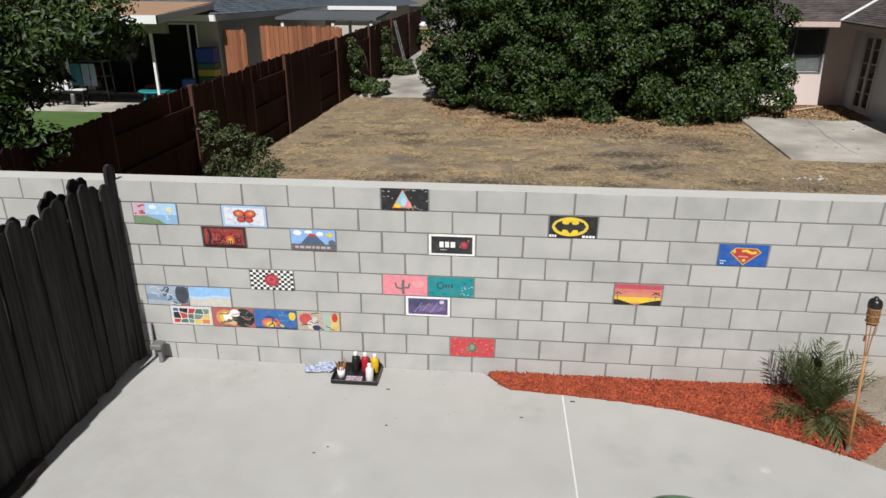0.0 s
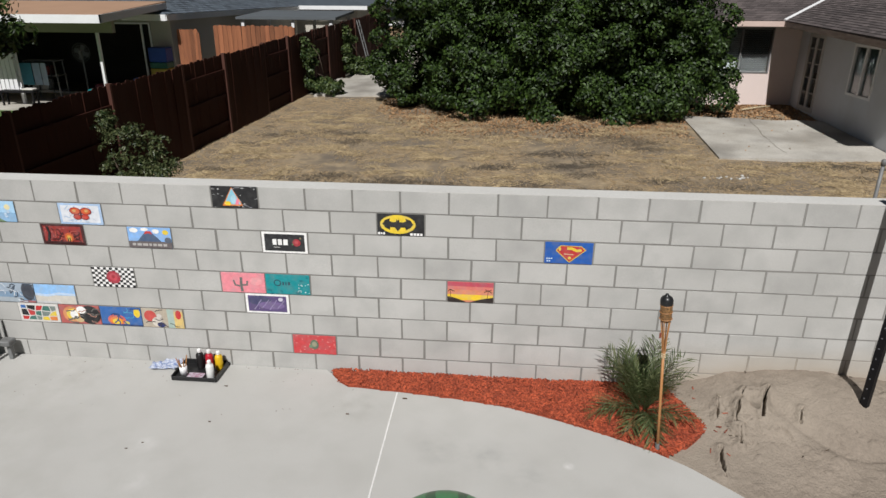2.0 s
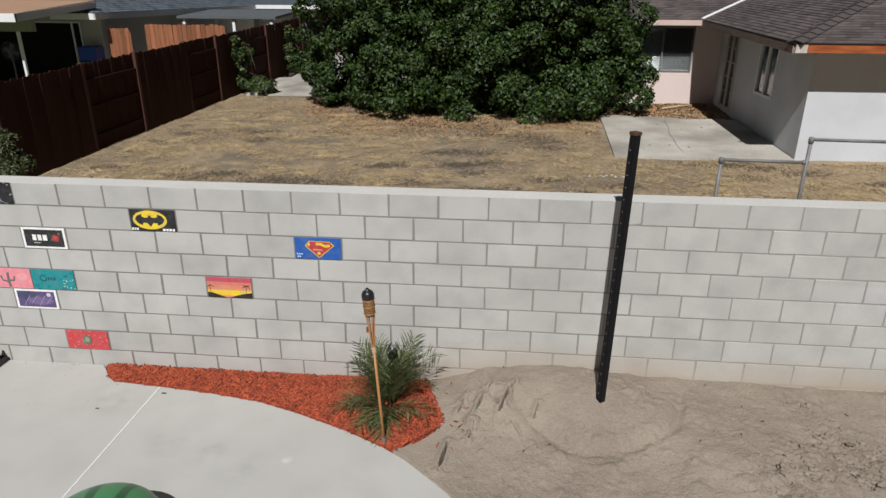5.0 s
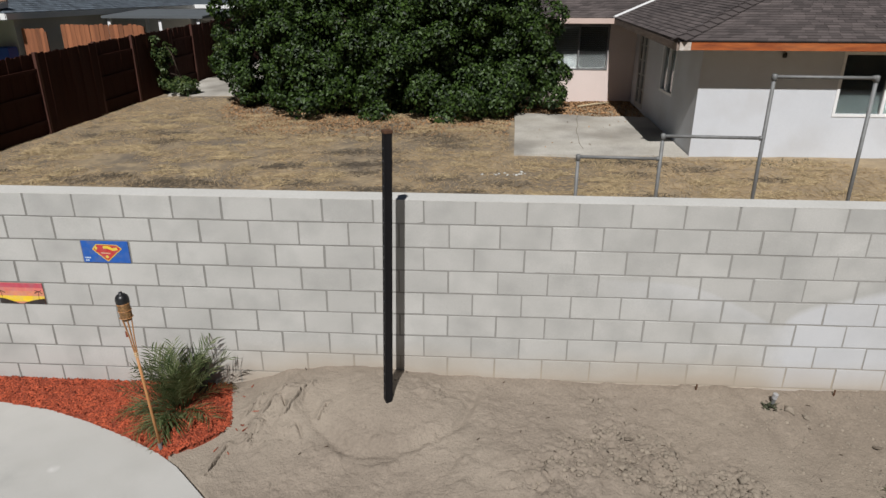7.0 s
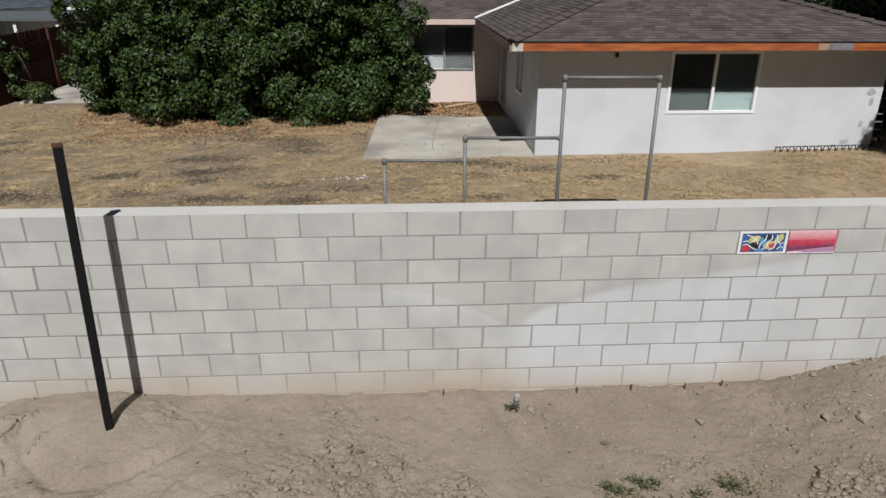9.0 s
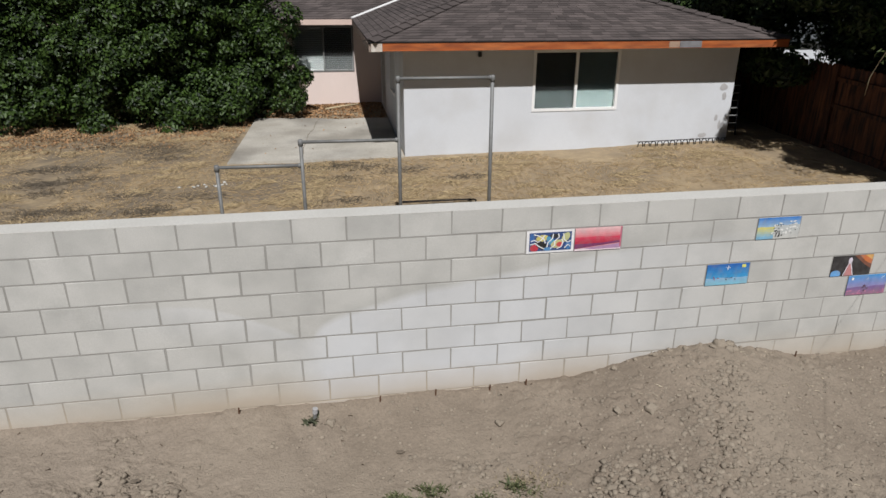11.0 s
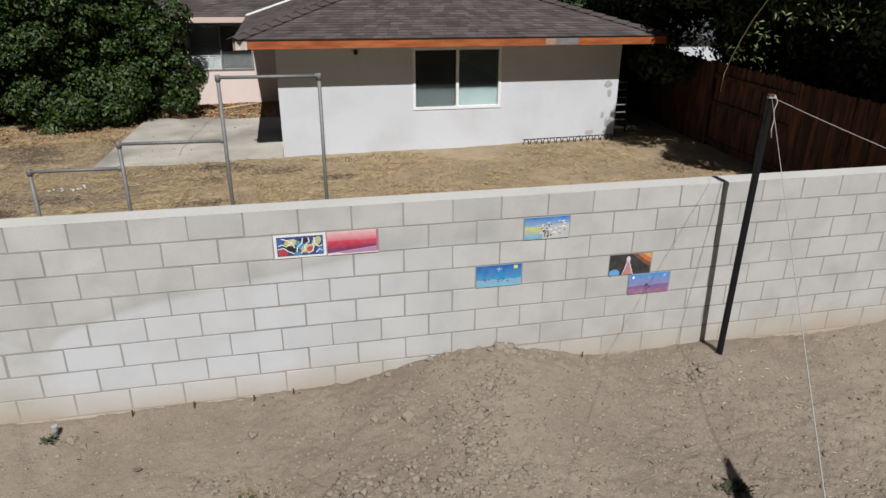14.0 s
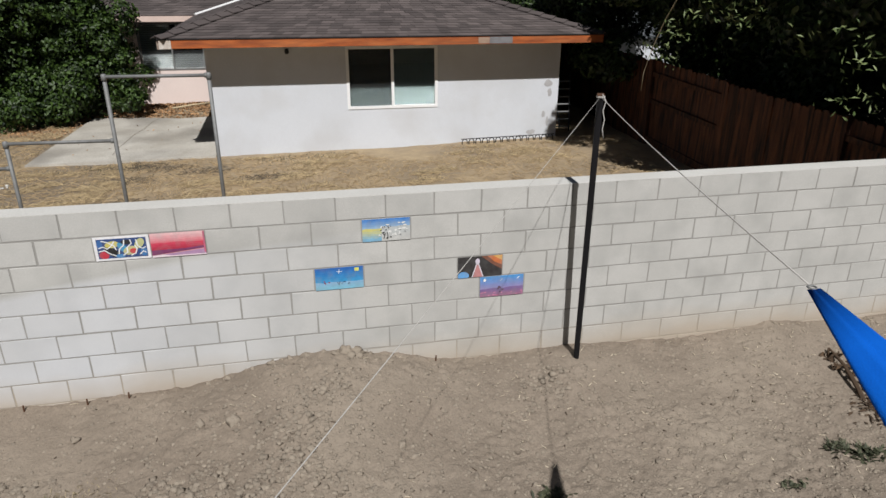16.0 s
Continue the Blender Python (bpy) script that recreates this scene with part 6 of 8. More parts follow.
for f in ((0, 1, 5, 4), (1, 2, 6, 5), (2, 3, 7, 6), (3, 0, 4, 7), (0, 3, 2, 1), (4, 5, 6, 7)):
    bm.faces.new([vs[i] for i in f])
# Dark tone paints in the shadow line under the roof edge.
part("side_fascia", bm, surface("shadow_dark_fascia", (0.17, 0.125, 0.10), (0.30, 0.24, 0.20), rough=0.8, scale=3, fine=50, amount=0.7, bump=0.3, stretch=(6, 1, 6)), house, "side fascia coloured dark for the shadow line under the roof")
part("rear_fascia", box(1.4, 9.55, 13.03, 13.06, 2.55, 2.68), M_PALE_FASCIA, house, "pale pink fascia board")
part("soffit", box(9.68, 17.85, 7.44, 8.06, 2.478, 2.488), M_SOFFIT, house)
for k in range(9):
    y = 7.9 + 0.61 * k
    part("rafter_tail", box(9.66, 10.30, y, y + 0.045, 2.36 + 0.036 * (y - 7.45), 2.46 + 0.036 * (y - 7.45)), M_SOFFIT, house)
rng_h = random.Random(6)
bm = bmesh.new()
for cx, cz, w, h in ((17.02, 1.50, 0.20, 0.16), (17.06, 1.32, 0.10, 0.20), (16.95, 0.86, 0.10, 0.18), (17.04, 0.72, 0.06, 0.22), (16.68, 0.50, 0.24, 0.12), (16.45, 0.42, 0.16, 0.06)):
    ring = [(cx + w / 2 * math.cos(a) * rng_h.uniform(0.6, 1.1), 8.054, cz + h / 2 * math.sin(a) * rng_h.uniform(0.6, 1.1)) for a in (2 * math.pi * k / 11 for k in range(11))]
    low = [bm.verts.new(v) for v in ring]
    bm.faces.new(low)
part("plaster_patches", bm, M_PATCH, house, "bare grey patches in the stucco")

slab_r = part("side_patio", prism(bmesh.new(), [(6.86, 8.14), (10.28, 8.02), (10.28, 11.5), (9.7, 11.62), (9.1, 11.58), (8.4, 11.85), (7.7, 11.95), (7.05, 12.1), (6.98, 10.4)], 0.0, 0.22), M_OLDSLAB)
for v in slab_r.data.vertices:
    if v.co.z > 0.1:
        v.co.z = float(yard_z(v.co.x, v.co.y)) + 0.045
tagged(slab_r, "cracked weathered concrete slab beside the house", "patio", kind="structure")
path_l = part("path", prism(bmesh.new(), [(-3.32, 14.8), (-0.4, 14.8), (-0.4, 18.5), (-1.4, 18.5), (-1.4, 30.0), (-2.9, 30.0), (-2.9, 18.0), (-3.32, 18.0)], 0.0, 0.3), M_OLDSLAB)
for v in path_l.data.vertices:
    v.co.z = float(yard_z(v.co.x, v.co.y)) + (0.05 if v.co.z > 0.1 else -0.1)
tagged(path_l, "pale concrete path beside the red fence", "path", kind="structure")

lad2 = thing("ladder", (17.45, 9.2, 0.3), "dark ladder leaning in the shaded side yard", "ladder")
for y in (8.75, 9.2):
    part("stile", tube(bmesh.new(), [(17.62, y, float(yard_z(17.6, 9))), (17.32, y, 1.75)], 0.02, 6), M_BLACK_STEEL, lad2)
for k in range(6):
    part("rung", tube(bmesh.new(), [(17.60 - 0.045 * k, 8.75, 0.55 + 0.22 * k), (17.60 - 0.045 * k, 9.2, 0.55 + 0.22 * k)], 0.014, 6), M_PIPE, lad2)

crack = bmesh.new()
pts = [(8.30, 8.5), (8.28, 9.0), (8.33, 9.5), (8.36, 10.1), (8.48, 10.7), (8.52, 11.3), (8.66, 11.9)]
rows = []
for k, (x, y) in enumerate(pts):
    z = float(yard_z(x, y)) + 0.049
    w = 0.004 + 0.003 * (k % 2)
    rows.append([crack.verts.new((x - w, y, z)), crack.verts.new((x + w, y, z))])
for a, b in zip(rows, rows[1:]):
    crack.faces.new((a[0], a[1], b[1], b[0]))
part("crack", crack, M_THATCH, slab_r, "dark crack filled with dirt")
tagged(part("stick", tube(bmesh.new(), [(8.75, 12.75, float(yard_z(8.75, 12.75)) + 0.065), (9.2, 13.0, float(yard_z(9.2, 13.0)) + 0.075), (9.62, 13.2, float(yard_z(9.6, 13.2)) + 0.07)], 0.022, 6), M_PALE_STRAW, smooth=True), "pale bare stick lying on leaf litter", "stick")

# pipe bars in the yard
bars_y = lambda x: 3.615 - (x - 7.447) * 0.042
pull = thing("pull_up_bars", (9.2, 3.54, 0.05), "stepped galvanised pipe exercise bars standing on dry lawn", "exercise bars")
for x, z in ((7.447, 1.283), (8.497, 1.581), (9.73, 2.340), (10.916, 2.338)):
    part("upright", tube(bmesh.new(), [(x, bars_y(x), float(yard_z(x, 3.5)) - 0.1), (x, bars_y(x), z)], 0.024, 10), M_PIPE, pull, smooth=True)
    part("elbow", lathe(bmesh.new(), [(0.02, -0.05), (0.033, -0.045), (0.033, 0.02), (0.022, 0.033)], (x, bars_y(x), z), 12), M_PIPE, pull, smooth=True)
for x0, x1, z in ((7.447, 8.497, 1.283), (8.497, 9.73, 1.581), (9.73, 10.916, 2.339)):
    part("crossbar", tube(bmesh.new(), [(x0, bars_y(x0), z), (x1, bars_y(x1), z)], 0.021, 10), M_PIPE, pull, smooth=True)
    part("tee", tube(bmesh.new(), [(x1 - 0.05, bars_y(x1 - 0.05), z), (x1 - 0.015, bars_y(x1), z)], 0.031, 10), M_PIPE, pull, smooth=True)
low = thing("push_up_bar", (10.5, 5.24, 0.1), "low black metal bar frame on dry lawn", "exercise bars")
gz = float(yard_z(10.5, 5.2))
part("bar", tube(bmesh.new(), [(9.915, 5.24, gz - 0.03), (9.915, 5.24, 0.20), (9.945, 5.24, 0.215), (11.10, 5.23, 0.205), (11.131, 5.23, 0.19), (11.131, 5.23, gz - 0.03)], 0.014, 8), M_BLACK_STEEL, low, smooth=True)
edging = thing("border_fence", (16.1, 7.85, 0.3), "row of dark wire hoop edging against the white wall", "border fence")
n_hoops = 14
for k in range(n_hoops):
    x = 15.15 + 2.0 * k / n_hoops
    z = float(yard_z(x, 7.85)) - 0.02
    part("hoop", tube(bmesh.new(), [(x + 0.055 - 0.055 * math.cos(a), 7.86, z + 0.07 + 0.07 * math.sin(a) if 0 < a < math.pi else z) for a in (math.pi * j / 10 for j in range(11))], 0.011, 6), M_BLACK_STEEL, edging)
part("rail", tube(bmesh.new(), [(15.13, 7.87, float(yard_z(15.1, 7.85)) + 0.12), (17.15, 7.87, float(yard_z(17.1, 7.85)) + 0.12)], 0.008, 6), M_BLACK_STEEL, edging)

# ---- fences ----


def picket_mesh(name, w, h, thick, m, dog=0.03, seed=0):
    """A fence board with clipped top corners, standing at its foot's middle."""
    r = random.Random(seed)
    o = [(-w / 2, 0), (w / 2, 0), (w / 2, h - dog), (w / 2 - dog, h + r.uniform(-0.004, 0.004)), (-w / 2 + dog, h + r.uniform(-0.004, 0.004)), (-w / 2, h - dog)]
    bm = bmesh.new()
    f, b = [bm.verts.new((x, -thick / 2, z)) for x, z in o], [bm.verts.new((x, thick / 2, z)) for x, z in o]
    bm.faces.new(f)
    bm.faces.new(list(reversed(b)))
    for k in range(6):
        bm.faces.new((f[k], b[k], b[(k + 1) % 6], f[(k + 1) % 6]))
    bmesh.ops.recalc_face_normals(bm, faces=bm.faces)
    me = bpy.data.meshes.new(name)
    bm.to_mesh(me)
    bm.free()
    me.materials.append(m)
    return me


def picket_fence(name, a, b, ground, height, m, label, bay=2.44, board=0.14, alternate=True, seed=1, post_top=0.1, rails=(0.25, 1.0, 1.6), drop=0.0, cuts=None):
    """A board fence from a to b in bays; in every other bay the boards stand behind the rails."""
    a, b = Vector((*a, 0)), Vector((*b, 0))
    long, way = (b - a).length, (b - a).normalized()
    yaw = math.atan2(way.y, way.x)
    side = Vector((-way.y, way.x, 0))
    t = thing(name, (a.x, a.y, float(ground(a.x, a.y))), label, "fence", kind="structure")
    inv = base_of(t).inverted()
    r = random.Random(seed)
    kinds = [picket_mesh("picket", board - (0.004 if m is M_CEDAR else 0.0012), height + r.uniform(-0.015, 0.02), 0.018, m, seed=k) for k in range(5)]
    bays = len(cuts) - 1 if cuts else int(math.ceil(long / bay))
    for i in range(bays):
        s0, s1 = (cuts[i], cuts[i + 1]) if cuts else (i * bay, min((i + 1) * bay, long))
        off = (0.035 if i % 2 else -0.035) if alternate else 0.035
        n = max(1, int(round((s1 - s0) / board)))
        for k in range(n):
            p = a + way * (s0 + (k + 0.5) * (s1 - s0) / n)
            z = float(ground(p.x, p.y)) - drop + r.uniform(-0.006, 0.006)
            q = p + side * off
            piece("picket", r.choice(kinds), t, Matrix.Translation((q.x, q.y, z)) @ Euler((r.gauss(0, 0.003), r.gauss(0, 0.0012), yaw)).to_matrix().to_4x4(), inv)
        for rz in rails:
            p, q = a + way * s0, a + way * s1
            bm = bmesh.new()
            vs = []
            for e in (p, q):
                z = float(ground(e.x, e.y)) + rz
                vs += [bm.verts.new((e + side * sd + Vector((0, 0, z + hz)))) for sd, hz in ((-0.02, -0.04), (0.02, -0.04), (0.02, 0.04), (-0.02, 0.04))]
            for f in ((0, 1, 2, 3), (7, 6, 5, 4), (0, 4, 5, 1), (1, 5, 6, 2), (2, 6, 7, 3), (3, 7, 4, 0)):
                bm.faces.new([vs[j] for j in f])
            part("rail", bm, m, t)
        p = a + way * s0
        z = float(ground(p.x, p.y))
        part("post", box(-0.045, 0.045, -0.045, 0.045, z - 0.2, z + height + post_top, m=Matrix.Translation(p) @ Euler((0, 0, yaw)).to_matrix().to_4x4(), bevel=0.004), m if m is not M_RED_WOOD else M_RAIL, t)
    return t


picket_fence("red_fence", (-4.84, 0.35), (-2.75, 26.5), lambda x, y: float(yard_z(x, y)), 1.84, M_RED_WOOD,
             "dark red-stained board fence with alternating bays", post_top=0.03, rails=(0.3, 0.92, 1.47),
             cuts=(0.0, 3.25, 5.57, 7.92, 9.79, 11.96, 13.66, 15.76, 17.16, 18.73, 20.35, 22.28, 23.47, 24.88, 26.2))
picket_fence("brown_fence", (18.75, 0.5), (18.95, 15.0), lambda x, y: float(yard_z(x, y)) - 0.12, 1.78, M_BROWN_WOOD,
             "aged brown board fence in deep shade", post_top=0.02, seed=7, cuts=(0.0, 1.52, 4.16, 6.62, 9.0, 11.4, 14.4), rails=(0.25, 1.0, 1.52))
picket_fence("cedar_fence", (-3.85, 14.95), (-6.28, 14.85), lambda x, y: 0.30, 2.07, M_CEDAR, "fresh orange cedar board fence across the side yard", alternate=False, seed=9, post_top=-0.05)
picket_fence("cedar_gate", (-6.75, 14.75), (-7.30, 14.55), lambda x, y: 0.28, 1.98, M_CEDAR, "leaning fresh cedar gate boards", alternate=False, seed=11, board=0.12, post_top=-0.1, bay=1.2)

# weathered grey fence at the patio's end, boards on both sides
gate = thing("grey_fence", (-2.42, -2.0, 0.0), "weathered grey double-sided board fence leaning beside the patio", "fence", kind="structure")
inv = base_of(gate).inverted()
rng_g = random.Random(3)
kinds = [picket_mesh("picket", 0.138, 1.735 + 0.022 * k, 0.02, M_GREY_WOOD, dog=0.045, seed=20 + k) for k in range(5)]
for k in range(34):
    y = -0.16 - 0.142 * k
    for x, shift in ((-2.395, 0.0), (-2.49, 0.07)):
        m = Matrix.Translation((x + rng_g.gauss(0, 0.004), y - shift, 0.045 - 0.0065 * min(k, 16) + rng_g.uniform(-0.02, 0.02))) @ Euler((rng_g.gauss(0, 0.012), rng_g.gauss(0, 0.010), radians(90) + rng_g.gauss(0, 0.03))).to_matrix().to_4x4()
        piece("picket", rng_g.choice(kinds), gate, m, inv)
for z in (0.32, 0.98, 1.55):
    part("rail", box(-2.480, -2.408, -5.0, -0.09, z - 0.045, z + 0.045, bevel=0.004), M_GREY_WOOD, gate)
bm = bmesh.new()
o = [(-0.065, 0), (0.065, 0), (0.065, 1.84), (0.045, 1.885), (0.0, 1.90), (-0.045, 1.885), (-0.065, 1.84)]
f, b2 = [bm.verts.new((-2.365, -0.045 + x, z + 0.02)) for x, z in o], [bm.verts.new((-2.395, -0.045 + x, z + 0.02)) for x, z in o]
bm.faces.new(f)
bm.faces.new(list(reversed(b2)))
for k in range(7):
    bm.faces.new((f[k], b2[k], b2[(k + 1) % 7], f[(k + 1) % 7]))
part("end_board", bm, M_GREY_WOOD, gate)
for y in (-0.05, -2.4, -4.8):
    part("post", box(-2.487, -2.405, y - 0.042, y + 0.042, 0.0, 1.7), M_GREY_WOOD, gate)
bracket = thing("pipe_bracket", (-2.16, -0.10, 0.0), "small grey metal bracket on a short post by the wall", "bracket")
part("stem", box(-2.185, -2.145, -0.115, -0.075, 0.0, 0.16, bevel=0.003), M_PIPE, bracket)
part("head", box(-2.235, -2.12, -0.155, -0.045, 0.155, 0.21, bevel=0.01), M_PIPE, bracket)
timber = box(-2.37, -2.275, -2.35, -1.60, 0.0, 0.075, bevel=0.006)
bmesh.ops.rotate(timber, verts=timber.verts, cent=(-2.32, -2.0, 0.0), matrix=Euler((0, 0, radians(3))).to_matrix())
tagged(part("timber_offcut", timber, surface("rotten_timber", (0.055, 0.042, 0.036), (0.028, 0.022, 0.02), rough=0.9, scale=6, fine=60, amount=0.8, bump=0.6, stretch=(6, 1, 6))), "dark rotten timber offcut lying at the fence foot", "timber")

# ---- neighbour's house and yard beyond the red fence ----
nb = thing("neighbour_house", (-12.0, 18.0, 0.2), "low beige house with blue-grey shingles and a covered patio", "house")
M_BEIGE = surface("beige_stucco", (0.50, 0.47, 0.41), (0.42, 0.40, 0.35), scale=1, fine=90, bump=0.3)
part("front_wall", wall_panel("x", 14.45, 0.16, -20.0, -7.42, 0.1, 2.6, [(-13.4, -8.05, 0.34, 2.45)]), M_BEIGE, nb)
part("side_wall", wall_panel("y", -7.58, 0.16, 14.61, 27.0, 0.1, 2.6), M_BEIGE, nb)
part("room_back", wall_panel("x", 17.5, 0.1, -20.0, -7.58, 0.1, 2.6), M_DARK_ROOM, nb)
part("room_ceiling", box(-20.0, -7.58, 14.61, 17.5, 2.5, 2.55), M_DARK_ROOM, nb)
part("sliding_door", frame_bars("x", 14.42, 0.05, -13.4, -8.05, 0.34, 2.45, 0.05, [-8.33]), M_WHITE, nb, "white sliding door frame left open")
bm = bmesh.new()
nA, nB, nR1, nR2 = Vector((-7.25, 13.93, 2.70)), Vector((-7.25, 27.5, 2.70)), Vector((-12.0, 18.5, 4.2)), Vector((-12.0, 27.5, 4.2))
nC = Vector((-20.5, 13.93, 2.70))
for poly in ((nA, nB, nR2, nR1), (nC, nA, nR1, Vector((-20.5, 18.5, 4.2)))):
    bm.faces.new([bm.verts.new(p) for p in poly])
nroof = part("roof", bm, M_BLUE_SHINGLE, nb, "blue-grey shingle roof")
nroof.modifiers.new("thick", "SOLIDIFY").thickness = 0.04
bm = bmesh.new()
courses(bm, nB, nA, nR2, nR1, seed=12)
courses(bm, nC, nA, Vector((-20.5, 18.5, 4.2)), nR1, seed=13)
part("shingles", bm, M_BLUE_SHINGLE, nroof, kind="stuff")
part("front_fascia", box(-8.6, -7.26, 13.91, 13.94, 2.52, 2.69), M_WHITE, nb)
part("side_fascia", box(-7.27, -7.24, 13.94, 27.5, 2.52, 2.69), M_WHITE, nb)
part("soffit", box(-7.6, -7.28, 13.95, 27.5, 2.53, 2.55), M_SOFFIT, nb)
cover = part("patio_cover", box(-20.0, -7.45, 10.98, 14.45, 2.70, 2.78), M_TAN_ROOF, nb, "flat tan patio roof with white fascia")
for v in cover.data.vertices:
    v.co.z += (v.co.y - 10.98) * 0.075
part("fascia", box(-20.0, -7.43, 10.945, 10.975, 2.57, 2.77), M_WHITE, cover)
bm = bmesh.new()
vs = [bm.verts.new(v) for v in ((-7.43, 10.945, 2.57), (-7.43, 14.4, 2.84), (-7.43, 14.4, 3.0), (-7.43, 10.945, 2.77), (-7.46, 10.945, 2.57), (-7.46, 14.4, 2.84), (-7.46, 14.4, 3.0), (-7.46, 10.945, 2.77))]
for f in ((0, 1, 2, 3), (7, 6, 5, 4), (0, 4, 5, 1), (1, 5, 6, 2), (2, 6, 7, 3), (3, 7, 4, 0)):
    bm.faces.new([vs[i] for i in f])
part("side_fascia", bm, M_WHITE, cover)
part("beam", box(-20.0, -7.66, 11.78, 11.92, 2.30, 2.72), surface("grey_green_beam", (0.36, 0.36, 0.28), (0.28, 0.28, 0.22), scale=2, fine=40, bump=0.1), cover)
for x in (-8.14, -12.2, -16.2):
    part("pillar", box(x - 0.032, x + 0.032, 11.82, 11.89, 0.2, 2.30), M_WHITE, cover)
part("patio_floor", box(-20.0, -6.3, 11.5, 14.45, -0.05, 0.33), M_OLDSLAB, nb)
lawn_n = sheet("green_lawn", np.linspace(-20, -5.0, 30), np.linspace(1.0, 11.5, 24), lambda x, y: yard_z(x, y) + 0.03 + 0.014 * y, surface("mown_grass", (0.085, 0.15, 0.035), (0.055, 0.10, 0.025), scale=2, fine=60, amount=0.7, bump=0.6),
               label="short green watered lawn beyond the fence", category="lawn", kind="structure")
bin_blue = thing("storage_box", (-7.68, 14.2, 0.33), "stacked blue and green plastic storage crates by the wall", "storage box")
for z0, z1, c in ((0.33, 0.96, (0.02, 0.10, 0.07)), (0.97, 1.17, (0.45, 0.36, 0.05)), (1.18, 1.35, (0.02, 0.12, 0.08)), (1.36, 1.77, (0.012, 0.06, 0.30))):
    part("crate", box(-7.97, -7.43, 13.95, 14.40, z0, z1, bevel=0.02), surface("crate_plastic", c, rough=0.5, scale=3, fine=30, bump=0.05), bin_blue)
M_FAN = surface("dull_grey_plastic", (0.16, 0.165, 0.17), (0.11, 0.115, 0.12), rough=0.5, scale=6, fine=40, bump=0.05)
fan = thing("standing_fan", (-9.80, 13.60, 0.33), "grey standing fan with a round wire cage", "fan")
part("pole", tube(bmesh.new(), [(-9.80, 13.60, 0.33), (-9.80, 13.60, 1.6)], 0.022, 8), M_FAN, fan)
part("base", lathe(bmesh.new(), [(0.25, 0.0), (0.24, 0.03), (0.04, 0.06)], (-9.80, 13.60, 0.33), 16), M_FAN, fan)
cage = bmesh.new()
for rr in (0.06, 0.13, 0.20, 0.27):
    tube(cage, [(-9.80 + rr * math.cos(a), 13.53 + 0.04 * (rr / 0.27) ** 2, 1.64 + rr * math.sin(a)) for a in (2 * math.pi * k / 24 for k in range(25))], 0.006, 5)
for k in range(18):
    a = 2 * math.pi * k / 18
    tube(cage, [(-9.80, 13.53, 1.64), (-9.80 + 0.27 * math.cos(a), 13.57, 1.64 + 0.27 * math.sin(a))], 0.004, 4)
part("cage", cage, M_FAN, fan)
part("hub", lathe(bmesh.new(), [(0.06, -0.05), (0.06, 0.05)], (-9.80, 13.55, 1.64), 12), M_FAN, fan)
for k in range(4):
    part("blade", box(0.04, 0.22, -0.004, 0.004, -0.06, 0.06, m=Matrix.Translation((-9.80, 13.60, 1.64)) @ Euler((0, radians(90 * k + 20), 0)).to_matrix().to_4x4()), M_FAN, fan)
table = thing("side_table", (-8.53, 12.5, 0.33), "small teal outdoor table", "table")
M_TEALP = surface("teal_plastic", (0.02, 0.26, 0.28), (0.015, 0.2, 0.22), rough=0.5, scale=4, fine=30, bump=0.05)
part("tabletop", lathe(bmesh.new(), [(0.0, 0.0), (0.48, 0.0), (0.5, 0.02), (0.48, 0.04), (0.0, 0.04)], (-8.53, 12.5, 0.72), 20), M_TEALP, table)
for dx, dy in ((-0.28, -0.28), (0.28, -0.28), (0.28, 0.28), (-0.28, 0.28)):
    part("leg", tube(bmesh.new(), [(-8.53 + dx, 12.5 + dy, 0.33), (-8.53 + dx * 0.8, 12.5 + dy * 0.8, 0.72)], 0.035, 8), M_TEALP, table)
tagged(part("cloth", box(-8.95, -8.45, 12.6, 12.9, 0.765, 0.87, bevel=0.03), surface("red_cloth", (0.16, 0.02, 0.03), scale=8, fine=60, bump=0.4)), "folded dark red cloth on the table", "cloth")
tagged(part("cooler", box(-8.15, -7.85, 13.2, 13.5, 0.33, 0.98, bevel=0.03), surface("blue_cooler", (0.03, 0.12, 0.32), rough=0.5, scale=4, fine=30, bump=0.05)), "blue plastic cooler on the patio floor", "cooler")
shelf = thing("shelf_rack", (-10.8, 13.35, 0.33), "grey metal drying rack with a few household boxes", "shelf")
for x in (-11.3, -10.38):
    for y in (13.17, 13.55):
        part("upright", tube(bmesh.new(), [(x, y, 0.33), (x - 0.05, y, 1.44)], 0.022, 8), M_PIPE, shelf)
for z in (0.58, 1.0, 1.42):
    part("board", box(-11.33, -10.36, 13.15, 13.57, z, z + 0.025), M_PIPE, shelf)
rng_c = random.Random(30)
tints = [(0.25, 0.25, 0.25), (0.08, 0.16, 0.22), (0.15, 0.12, 0.1), (0.04, 0.04, 0.045), (0.2, 0.04, 0.04), (0.05, 0.10, 0.22)]
clutter = [surface("clutter", c, rough=0.6, scale=4, fine=30, bump=0.05) for c in tints]
for z in (0.606, 1.026):
    x = -11.25
    while x < -10.75:
        w, h = rng_c.uniform(0.12, 0.26), rng_c.uniform(0.10, 0.28)
        tagged(part("storage_bin", box(x, x + w, 13.2, 13.5, z, z + h, bevel=0.01), rng_c.choice(clutter)), "assorted household box on the metal rack", "box", "boxes on the rack")
        x += w + rng_c.uniform(0.01, 0.08)
